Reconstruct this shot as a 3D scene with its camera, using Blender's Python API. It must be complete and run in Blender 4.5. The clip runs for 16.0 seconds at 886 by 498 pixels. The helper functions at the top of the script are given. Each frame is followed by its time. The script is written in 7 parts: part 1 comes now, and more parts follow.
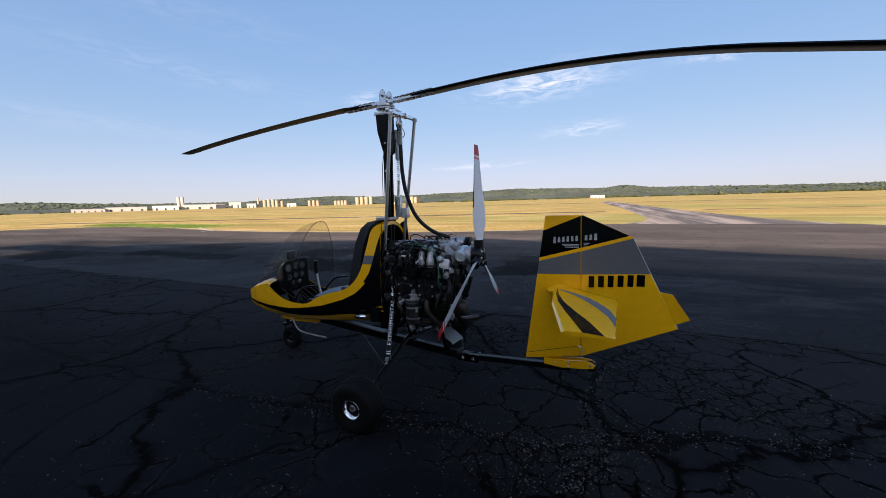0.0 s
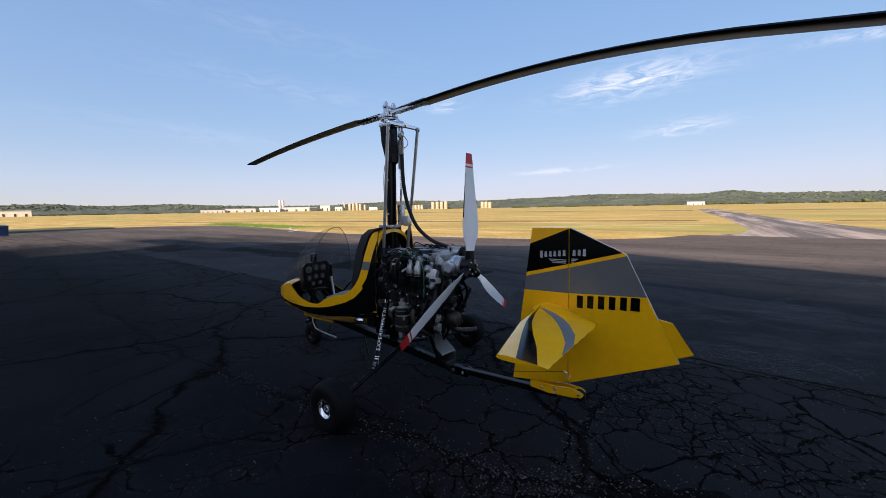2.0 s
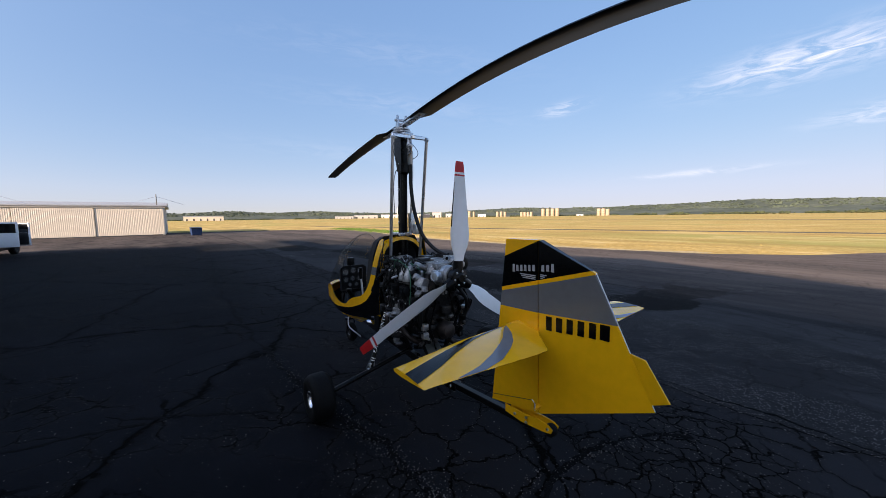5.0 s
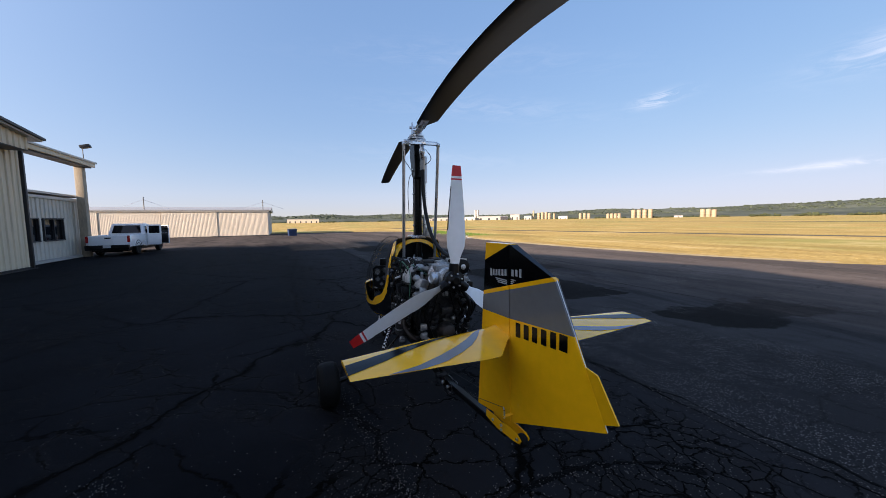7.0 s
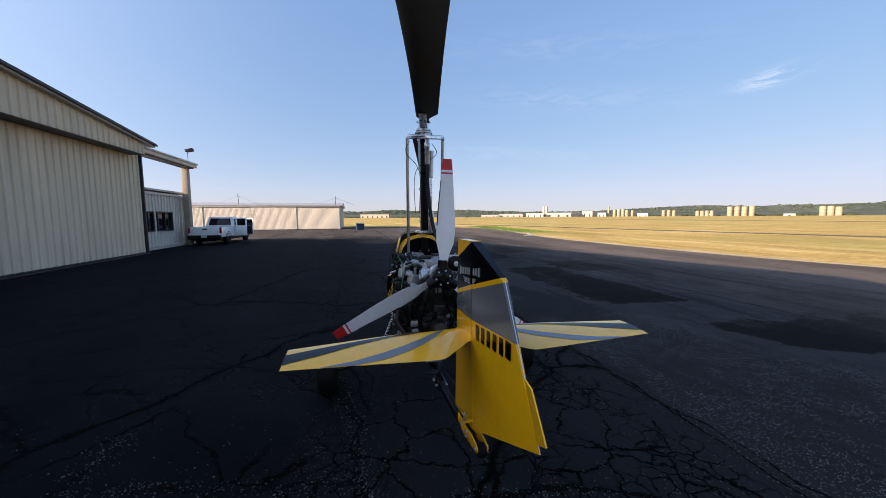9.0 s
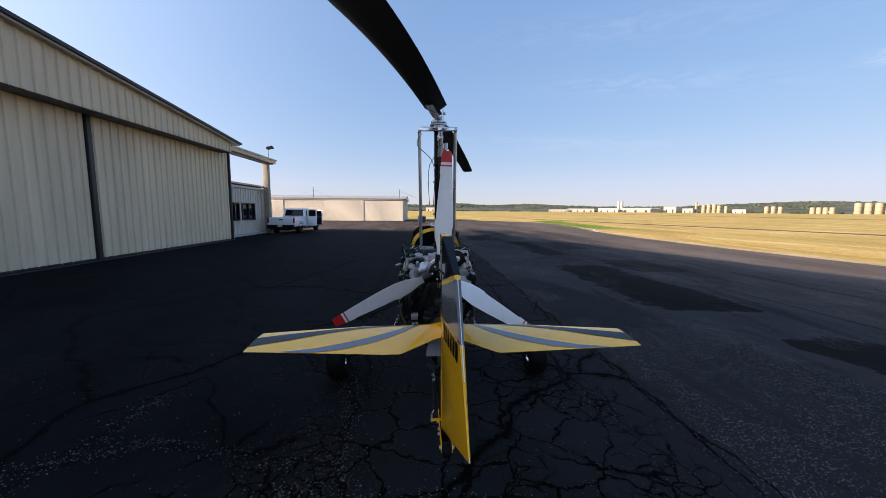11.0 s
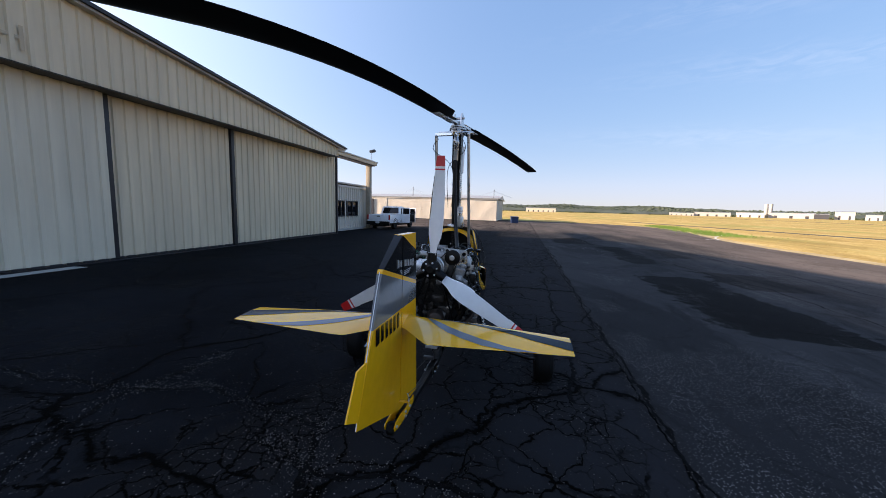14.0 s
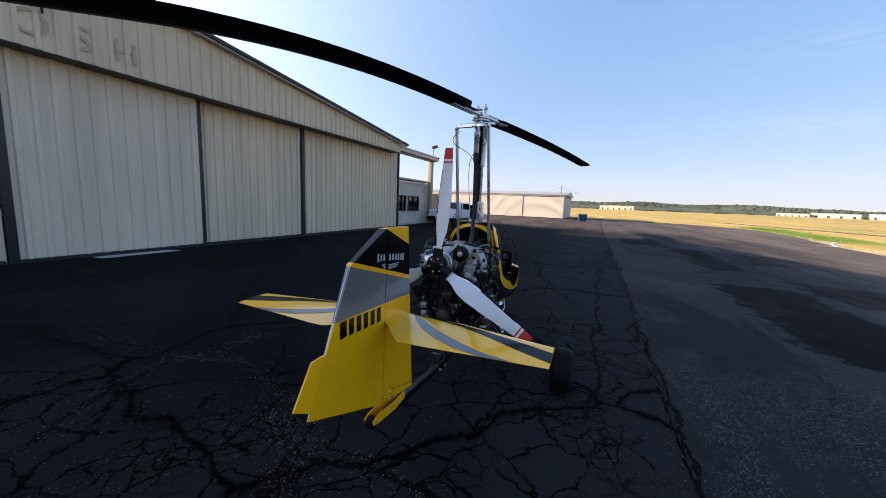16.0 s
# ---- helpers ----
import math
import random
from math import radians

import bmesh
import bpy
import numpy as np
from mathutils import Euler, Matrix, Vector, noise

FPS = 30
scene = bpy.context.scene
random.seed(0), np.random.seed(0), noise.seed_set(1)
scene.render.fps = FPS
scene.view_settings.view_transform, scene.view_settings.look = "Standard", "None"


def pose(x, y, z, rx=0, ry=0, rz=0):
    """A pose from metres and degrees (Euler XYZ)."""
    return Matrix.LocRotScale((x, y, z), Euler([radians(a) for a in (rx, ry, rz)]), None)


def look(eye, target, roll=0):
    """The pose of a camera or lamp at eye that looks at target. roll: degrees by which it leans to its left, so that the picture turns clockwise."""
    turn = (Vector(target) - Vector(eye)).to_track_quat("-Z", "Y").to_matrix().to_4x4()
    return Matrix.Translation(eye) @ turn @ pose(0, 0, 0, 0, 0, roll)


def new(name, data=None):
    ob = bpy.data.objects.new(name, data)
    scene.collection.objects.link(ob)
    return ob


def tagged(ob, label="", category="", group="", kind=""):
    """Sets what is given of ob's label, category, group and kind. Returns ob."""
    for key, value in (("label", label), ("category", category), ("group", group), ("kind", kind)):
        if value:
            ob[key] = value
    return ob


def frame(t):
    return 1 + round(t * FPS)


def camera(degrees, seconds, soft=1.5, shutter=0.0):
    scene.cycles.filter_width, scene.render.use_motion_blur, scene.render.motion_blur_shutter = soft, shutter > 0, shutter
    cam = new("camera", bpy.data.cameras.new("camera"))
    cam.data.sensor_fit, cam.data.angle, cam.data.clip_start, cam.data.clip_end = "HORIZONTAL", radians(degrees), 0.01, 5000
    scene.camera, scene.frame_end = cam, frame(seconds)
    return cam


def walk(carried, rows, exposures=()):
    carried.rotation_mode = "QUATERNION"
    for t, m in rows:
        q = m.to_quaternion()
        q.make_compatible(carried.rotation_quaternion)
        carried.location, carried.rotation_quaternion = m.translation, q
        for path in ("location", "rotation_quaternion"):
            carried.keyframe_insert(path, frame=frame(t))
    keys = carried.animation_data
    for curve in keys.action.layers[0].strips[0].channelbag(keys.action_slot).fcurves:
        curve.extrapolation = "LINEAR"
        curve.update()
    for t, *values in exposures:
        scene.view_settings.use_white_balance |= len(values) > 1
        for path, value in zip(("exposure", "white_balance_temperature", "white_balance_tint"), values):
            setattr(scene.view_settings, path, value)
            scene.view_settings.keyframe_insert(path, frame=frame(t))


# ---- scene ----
cam = camera(103.4, 16.0, soft=0.7)
EXPOSURE = [(0.0, 1.36), (4.0, 1.38), (8.5, 1.40), (11.0, 1.42), (13.5, 1.54), (16.0, 1.66)]
# seconds, eye in metres, then pitch, roll and yaw in degrees
ROWS = [
    (0.0, 0.124, -0.184, 1.646, -7.69, 1.60, -66.94),
    (0.5, 0.220, -0.305, 1.645, -7.24, 1.24, -63.87),
    (1.0, 0.264, -0.536, 1.657, -7.00, 1.19, -60.42),
    (1.5, 0.356, -0.679, 1.656, -6.77, 0.86, -58.12),
    (2.0, 0.502, -0.789, 1.667, -6.62, 0.96, -54.88),
    (2.5, 0.623, -0.940, 1.685, -6.52, 1.04, -51.00),
    (3.0, 0.720, -1.135, 1.681, -6.26, 1.06, -47.41),
    (3.5, 0.854, -1.230, 1.666, -5.86, 0.81, -45.30),
    (4.0, 0.973, -1.296, 1.663, -5.53, 0.79, -42.75),
    (6.5, 1.595, -1.792, 1.679, -4.88, 0.75, -28.20),
    (7.0, 1.740, -1.880, 1.669, -4.69, 0.84, -24.75),
    (7.5, 1.870, -1.984, 1.661, -4.80, 0.66, -21.98),
    (8.0, 2.010, -2.013, 1.651, -4.68, 0.77, -19.60),
    (8.5, 2.192, -2.018, 1.657, -4.92, 0.60, -16.80),
    (11.0, 2.887, -2.052, 1.657, -6.28, -0.41, -3.48),
    (11.5, 3.038, -2.134, 1.670, -6.50, -0.35, -1.14),
    (12.0, 3.173, -2.143, 1.666, -6.53, -0.51, 0.51),
    (12.5, 3.327, -2.099, 1.670, -6.38, -0.92, 3.17),
    (13.0, 3.464, -2.100, 1.676, -6.32, -1.17, 6.22),
    (13.5, 3.642, -2.148, 1.683, -6.39, -1.33, 9.58),
    (14.0, 3.762, -2.148, 1.685, -6.61, -1.54, 12.61),
    (14.5, 3.839, -2.057, 1.667, -6.70, -2.02, 14.61),
    (15.0, 3.940, -1.977, 1.683, -6.94, -2.03, 17.37),
    (15.5, 4.041, -1.933, 1.679, -7.24, -2.07, 20.37),
    (16.0, 4.199, -1.912, 1.688, -7.64, -2.26, 23.35),
]
walk(cam, [(t, pose(x, y, z, 90 + pitch, roll, yaw)) for t, x, y, z, pitch, roll, yaw in ROWS], [(t, e, 6500, 19) for t, e in EXPOSURE])

# ---------------------------------------------------------------- light
SUN_EL = radians(17.2)
SUN_FROM = Vector((-0.979, -0.204, math.tan(SUN_EL))).normalized()
sun = new("sun", bpy.data.lights.new("sun", "SUN"))
sun.data.energy, sun.data.angle, sun.data.color = 5.0, radians(0.6), (1.0, 0.84, 0.64)
sun.matrix_world = look(SUN_FROM * 100, (0, 0, 0))

world = bpy.data.worlds.new("sky")
scene.world = world
world.use_nodes = True
wn, wl = world.node_tree.nodes, world.node_tree.links
wn.clear()
sky = wn.new("ShaderNodeTexSky")
sky.sky_type, sky.sun_disc = "NISHITA", False
sky.sun_elevation, sky.sun_rotation = SUN_EL, math.atan2(SUN_FROM.x, SUN_FROM.y)
sky.altitude, sky.air_density, sky.dust_density, sky.ozone_density = 300, 1.0, 0.25, 2.6
coord = wn.new("ShaderNodeTexCoord")


def azel(az, el):
    a, e = radians(az), radians(el)
    return Vector((math.sin(a) * math.cos(e), math.cos(a) * math.cos(e), math.sin(e)))


def wmath(op, a, b=None, c=None):
    n = wn.new("ShaderNodeMath")
    n.operation = op
    for i, v in enumerate((a, b, c)):
        if v is None:
            continue
        if isinstance(v, (int, float)):
            n.inputs[i].default_value = v
        else:
            wl.new(v, n.inputs[i])
    return n.outputs[0]


def wdot(v):
    n = wn.new("ShaderNodeVectorMath")
    n.operation = "DOT_PRODUCT"
    wl.new(coord.outputs["Generated"], n.inputs[0])
    n.inputs[1].default_value = v
    return n.outputs["Value"]


# thin cirrus: where it lies (azimuth, elevation), how long and high in degrees, tilt and strength
CIRRUS = [(82.5, 16.6, 12.5, 2.3, 4, 0.75), (88.5, 10.0, 6.5, 1.1, 3, 0.6), (103, 16.4, 5.0, 0.7, -6, 0.6), (56, 15.6, 4.2, 0.9, 8, 0.75),
          (73, 5.4, 10.0, 0.5, 2, 0.4), (32, 17.0, 26.0, 2.2, -6, 0.08), (22, 10.0, 24.0, 1.6, -4, 0.07), (30, 24.0, 30.0, 2.5, -5, 0.06)]
mapping = wn.new("ShaderNodeMapping")
mapping.inputs["Scale"].default_value = (9, 9, 46)
mapping.inputs["Rotation"].default_value = (radians(8), radians(-6), 0)
wl.new(coord.outputs["Generated"], mapping.inputs[0])
streaks = wn.new("ShaderNodeTexNoise")
streaks.inputs["Scale"].default_value, streaks.inputs["Detail"].default_value, streaks.inputs["Roughness"].default_value = 1.6, 9.0, 0.62
streaks.inputs["Distortion"].default_value = 0.9
wl.new(mapping.outputs[0], streaks.inputs["Vector"])
total = None
for az, el, long, high, tilt, power in CIRRUS:
    c = azel(az, el)
    side = Vector((math.cos(radians(az)), -math.sin(radians(az)), 0))
    up = side.cross(c).normalized()
    up = up if up.z > 0 else -up
    a = side * math.cos(radians(tilt)) + up * math.sin(radians(tilt))
    b = up * math.cos(radians(tilt)) - side * math.sin(radians(tilt))
    u = wmath("DIVIDE", wdot(a), math.sin(radians(long)) * 0.62)
    v = wmath("DIVIDE", wmath("SUBTRACT", wdot(b), b.dot(c)), math.sin(radians(high)) * 0.75)
    r = wmath("ADD", wmath("MULTIPLY", u, u), wmath("MULTIPLY", v, v))
    m = wmath("MULTIPLY", wmath("POWER", 2.718, wmath("MULTIPLY", r, -1.0)), wmath("GREATER_THAN", wdot(c), 0.3))
    m = wmath("MULTIPLY", m, power)
    total = m if total is None else wmath("MAXIMUM", total, m)
ramp = wn.new("ShaderNodeMapRange")
ramp.inputs["From Min"].default_value, ramp.inputs["From Max"].default_value = 0.40, 0.66
wl.new(streaks.outputs["Fac"], ramp.inputs["Value"])
cover = wmath("MULTIPLY", total, ramp.outputs[0])
cloud_mix = wn.new("ShaderNodeMix")
cloud_mix.data_type = "RGBA"
wl.new(cover, cloud_mix.inputs["Factor"])
soften = wn.new("ShaderNodeGamma")
soften.inputs["Gamma"].default_value = 0.37
wl.new(sky.outputs[0], soften.inputs[0])
deepen = wn.new("ShaderNodeHueSaturation")
deepen.inputs["Saturation"].default_value = 1.75
wl.new(soften.outputs[0], deepen.inputs["Color"])
cool = wn.new("ShaderNodeMix")
cool.data_type, cool.blend_type = "RGBA", "MULTIPLY"
cool.inputs["Factor"].default_value = 1.0
cool.inputs["B"].default_value = (0.925, 0.945, 1.085, 1)
wl.new(deepen.outputs[0], cool.inputs["A"])
# ground haze: each channel levels off towards the horizon, and the sky pales towards the sun
split, joined = wn.new("ShaderNodeSeparateColor"), wn.new("ShaderNodeCombineColor")
wl.new(cool.outputs["Result"], split.inputs[0])
near_sun = wmath("POWER", wmath("MAXIMUM", wmath("MULTIPLY_ADD", wdot(SUN_FROM), 0.5, 0.5), 0.0), 6.0)
for i, (gain, top, glow) in enumerate(((0.92, 1.63, 2.3), (0.945, 1.76, 2.35), (0.965, 2.10, 2.5))):
    x = wmath("MULTIPLY", split.outputs[i], gain)
    level = wmath("POWER", wmath("ADD", wmath("POWER", x, 4.0), top ** 4), 0.25)
    wl.new(wmath("MULTIPLY_ADD", near_sun, glow, wmath("DIVIDE", wmath("MULTIPLY", x, top), level)), joined.inputs[i])
wl.new(joined.outputs[0], cloud_mix.inputs["A"])
cloud_mix.inputs["B"].default_value = (2.5, 2.5, 2.55, 1)
background = wn.new("ShaderNodeBackground")
background.inputs["Strength"].default_value = 0.188
wl.new(cloud_mix.outputs["Result"], background.inputs[0])
wl.new(background.outputs[0], wn.new("ShaderNodeOutputWorld").inputs[0])


# ---------------------------------------------------------------- materials
def material(name, colour, rough=0.6, metal=0.0, vary=0.12, grain=40.0, patch=3.0, bump=0.0, coat=0.0, spec=0.5, rough_vary=0.1, tint=None, stretch=(1, 1, 1)):
    """A surface with variation at two scales: grain (per metre) and patches."""
    m = bpy.data.materials.new(name)
    m.use_nodes = True
    n, l = m.node_tree.nodes, m.node_tree.links
    p = n["Principled BSDF"]
    p.inputs["Metallic"].default_value = metal
    p.inputs["Coat Weight"].default_value = coat
    p.inputs["Coat Roughness"].default_value = 0.06
    p.inputs["Specular IOR Level"].default_value = spec
    tc, mp = n.new("ShaderNodeTexCoord"), n.new("ShaderNodeMapping")
    mp.inputs["Scale"].default_value = stretch
    l.new(tc.outputs["Object"], mp.inputs[0])
    fine, wide = n.new("ShaderNodeTexNoise"), n.new("ShaderNodeTexNoise")
    for node, scale, detail in ((fine, grain, 4.0), (wide, patch, 5.0)):
        node.inputs["Scale"].default_value, node.inputs["Detail"].default_value = scale, detail
        l.new(mp.outputs[0], node.inputs["Vector"])
    both = n.new("ShaderNodeMath")
    both.operation = "ADD"
    l.new(fine.outputs["Fac"], both.inputs[0])
    l.new(wide.outputs["Fac"], both.inputs[1])
    mix = n.new("ShaderNodeMix")
    mix.data_type = "RGBA"
    spread = n.new("ShaderNodeMapRange")
    spread.inputs["From Min"].default_value, spread.inputs["From Max"].default_value = 0.7, 1.3
    l.new(both.outputs[0], spread.inputs["Value"])
    l.new(spread.outputs[0], mix.inputs["Factor"])
    c = Vector(colour)
    light = Vector(tint) if tint else c * (1 + vary)
    mix.inputs["A"].default_value = (*(c * (1 - vary)), 1)
    mix.inputs["B"].default_value = (*light, 1)
    l.new(mix.outputs["Result"], p.inputs["Base Color"])
    rr = n.new("ShaderNodeMapRange")
    rr.inputs["To Min"].default_value, rr.inputs["To Max"].default_value = max(0.02, rough - rough_vary), min(1, rough + rough_vary)
    l.new(wide.outputs["Fac"], rr.inputs["Value"])
    l.new(rr.outputs[0], p.inputs["Roughness"])
    if bump:
        bn = n.new("ShaderNodeBump")
        bn.inputs["Strength"].default_value, bn.inputs["Distance"].default_value = bump, 0.01
        l.new(fine.outputs["Fac"], bn.inputs["Height"])
        l.new(bn.outputs[0], p.inputs["Normal"])
    return m


yellow = material("yellow_paint", (0.96, 0.475, 0.004), 0.2, spec=0.4, vary=0.05, grain=15, patch=1.5, coat=0.5, rough_vary=0.06)
fin_yellow = material("yellow_skin", (0.96, 0.475, 0.004), 0.22, spec=0.4, vary=0.05, grain=18, patch=2, coat=0.4, rough_vary=0.06)
gloss_black = material("black_gloss_vinyl", (0.003, 0.003, 0.0035), 0.14, vary=0.2, grain=20, patch=2, spec=0.2, rough_vary=0.05)
decal_grey = material("grey_vinyl", (0.14, 0.142, 0.145), 0.16, rough_vary=0.05, spec=0.6, coat=0.3, vary=0.06, grain=25, patch=2)
decal_blue = material("blue_grey_vinyl", (0.17, 0.175, 0.185), 0.18, rough_vary=0.05, vary=0.06, grain=25, patch=2)
logo_grey = material("logo_grey", (0.34, 0.35, 0.36), 0.5, vary=0.05)
matt_black = material("black_powder_coat", (0.004, 0.004, 0.0043), 0.3, spec=0.2, vary=0.25, grain=60, patch=4)
blade_black = material("black_blade_skin", (0.0075, 0.009, 0.0125), 0.42, spec=0.04, vary=0.25, grain=30, patch=1.2, rough_vary=0.06)
rubber = material("rubber", (0.005, 0.005, 0.005), 0.7, spec=0.12, vary=0.25, grain=90, patch=8, bump=0.3, tint=(0.008, 0.0078, 0.0075))
hose_black = material("hose_rubber", (0.006, 0.006, 0.006), 0.5, spec=0.3, vary=0.2, grain=60, patch=5)
aluminium = material("brushed_aluminium", (0.62, 0.63, 0.65), 0.34, metal=0.9, vary=0.1, grain=80, patch=6)
machined = material("machined_aluminium", (0.62, 0.63, 0.64), 0.28, metal=0.75, vary=0.1, grain=60, patch=8)
cast = material("cast_aluminium", (0.36, 0.355, 0.345), 0.36, metal=0.6, vary=0.25, grain=70, patch=9, bump=0.4)
bare_plate = material("bare_aluminium_plate", (0.20, 0.21, 0.205), 0.4, metal=0.4, vary=0.1, grain=40, patch=4)
polished = material("polished_alloy", (0.90, 0.90, 0.91), 0.16, metal=0.9, vary=0.06, grain=30, patch=6)
steel_tube = material("galvanised_tube", (0.50, 0.50, 0.51), 0.3, metal=0.85, vary=0.12, grain=50, patch=4)
engine_dark = material("oily_dark_metal", (0.010, 0.010, 0.0105), 0.32, metal=0.35, vary=0.35, grain=40, patch=9, bump=0.3, tint=(0.045, 0.042, 0.04))
plastic_grey = material("dark_grey_plastic", (0.018, 0.019, 0.021), 0.35, vary=0.15, grain=40, patch=5)
exhaust_rust = material("heat_stained_steel", (0.05, 0.04, 0.035), 0.5, metal=0.7, vary=0.35, grain=30, patch=10)
prop_white = material("white_propeller_paint", (0.80, 0.80, 0.79), 0.34, vary=0.04, grain=20, patch=4, coat=0.2)
red_paint = material("red_tip_paint", (0.60, 0.02, 0.02), 0.35, vary=0.08, grain=20, patch=4)
white_lettering = material("white_lettering", (0.92, 0.92, 0.92), 0.5, vary=0.04)
green_wire = material("green_wire", (0.03, 0.13, 0.07), 0.5, vary=0.15)
seat_cloth = material("black_seat_cloth", (0.008, 0.008, 0.0085), 0.85, vary=0.25, grain=120, patch=6, bump=0.3)
cushion_grey = material("grey_seat_cover", (0.10, 0.11, 0.125), 0.4, vary=0.2, grain=30, patch=6)
chrome = material("chrome", (0.78, 0.78, 0.80), 0.12, metal=1.0, vary=0.05, rough_vary=0.05)
dial_white = material("dial_face", (0.55, 0.55, 0.55), 0.5, vary=0.05)
beige_panel = material("beige_ribbed_steel", (0.66, 0.55, 0.39), 0.5, vary=0.12, grain=5, patch=0.7, stretch=(1, 1, 0.12), spec=0.3)
beige_door = material("beige_door_steel", (0.66, 0.55, 0.39), 0.5, vary=0.14, grain=4, patch=0.8, stretch=(1, 1, 0.10), spec=0.3)
grey_door = material("pale_door_steel", (0.66, 0.58, 0.44), 0.5, vary=0.12, grain=4, patch=0.8, stretch=(1, 1, 0.10), spec=0.3)
dark_trim = material("dark_bronze_trim", (0.018, 0.018, 0.021), 0.5, vary=0.2, grain=15, patch=2)
cream_panel = material("cream_ribbed_steel", (0.66, 0.57, 0.44), 0.5, vary=0.06, grain=5, patch=0.4, stretch=(1, 1, 0.3))
# post paint darkened: the shade it stands in is put into the colour
shaded_post = material("shaded_post_paint", (0.30, 0.25, 0.18), 0.6, vary=0.25, grain=14, patch=1.2, stretch=(1, 1, 0.3))
pale_steel = material("pale_grey_steel", (0.58, 0.53, 0.45), 0.5, vary=0.06, grain=6, patch=0.6, stretch=(1, 1, 0.3))
roof_steel = material("weathered_roof_steel", (0.40, 0.38, 0.35), 0.45, metal=0.3, vary=0.12, grain=4, patch=0.5)
faded_brown = material("faded_lettering", (0.47, 0.375, 0.255), 0.6, vary=0.06, grain=8, patch=1.5)
concrete = material("concrete", (0.40, 0.38, 0.35), 0.85, vary=0.15, grain=30, patch=1.5, bump=0.2)
white_car = material("white_car_paint", (0.78, 0.79, 0.80), 0.25, vary=0.03, grain=6, patch=1, coat=0.6)
tail_red = material("tail_lamp_red", (0.35, 0.01, 0.01), 0.2, vary=0.1, coat=0.5)
blue_bin = material("blue_bin_paint", (0.009, 0.028, 0.085), 0.5, vary=0.2, grain=12, patch=2)
tan_tank = material("tan_tank", (0.32, 0.24, 0.155), 0.7, vary=0.08, grain=0.6, patch=0.05)
white_shed = material("white_shed", (0.36, 0.335, 0.30), 0.6, vary=0.06, grain=0.5, patch=0.04)
shed_dark = material("dark_shed_opening", (0.03, 0.03, 0.035), 0.7, vary=0.2, grain=0.5, patch=0.05)
foliage = material("far_foliage", (0.036, 0.048, 0.024), 0.9, vary=0.4, grain=0.5, patch=0.05, tint=(0.075, 0.085, 0.042), spec=0.1)
# hill and hillside tree colours are lifted and greyed, distance haze put into them
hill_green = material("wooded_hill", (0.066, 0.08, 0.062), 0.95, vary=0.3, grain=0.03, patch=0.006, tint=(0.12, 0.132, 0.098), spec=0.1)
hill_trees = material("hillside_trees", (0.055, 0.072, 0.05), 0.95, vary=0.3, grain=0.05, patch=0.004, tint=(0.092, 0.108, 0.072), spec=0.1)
straw = material("dry_grass_blades", (0.28, 0.19, 0.05), 0.85, vary=0.2, grain=1.5, patch=0.2, tint=(0.42, 0.30, 0.10), spec=0.15)
green_blades = material("green_grass_blades", (0.10, 0.16, 0.03), 0.85, vary=0.3, grain=1.5, patch=0.3, spec=0.15)
tar = material("crumbled_tar", (0.0026, 0.0025, 0.0027), 0.8, vary=0.4, grain=70, patch=8, spec=0.02, bump=0.9, tint=(0.0085, 0.0082, 0.0086))
verge_straw = material("bleached_verge", (0.36, 0.27, 0.13), 0.95, vary=0.25, grain=5, patch=0.4, tint=(0.52, 0.41, 0.23), spec=0.1, bump=0.4)
stone_chips = material("stone_chips", (0.03, 0.027, 0.024), 0.8, vary=0.5, grain=60, patch=9, tint=(0.15, 0.14, 0.13))
white_line = material("worn_white_marking", (0.60, 0.58, 0.54), 0.8, vary=0.2, grain=20, patch=2)


def thin_sheet(name, clear, gloss):
    """A thin transparent sheet: most light passes straight on, a little is mirrored."""
    m = bpy.data.materials.new(name)
    m.use_nodes = True
    n, l = m.node_tree.nodes, m.node_tree.links
    n.remove(n["Principled BSDF"])
    through_it, shine, mix = n.new("ShaderNodeBsdfTransparent"), n.new("ShaderNodeBsdfGlossy"), n.new("ShaderNodeMixShader")
    through_it.inputs[0].default_value = (*clear, 1)
    shine.inputs["Roughness"].default_value = gloss
    mix.inputs[0].default_value = 0.03
    l.new(through_it.outputs[0], mix.inputs[1])
    l.new(shine.outputs[0], mix.inputs[2])
    l.new(mix.outputs[0], n["Material Output"].inputs["Surface"])
    return m


screen_clear = thin_sheet("clear_acrylic", (0.86, 0.85, 0.83), 0.05)
window_glass = material("dark_window_glass", (0.006, 0.007, 0.009), 0.06, vary=0.1, spec=0.3, rough_vary=0.03)


def nodes_of(m):
    m.use_nodes = True
    return m.node_tree.nodes, m.node_tree.links, m.node_tree.nodes["Principled BSDF"]


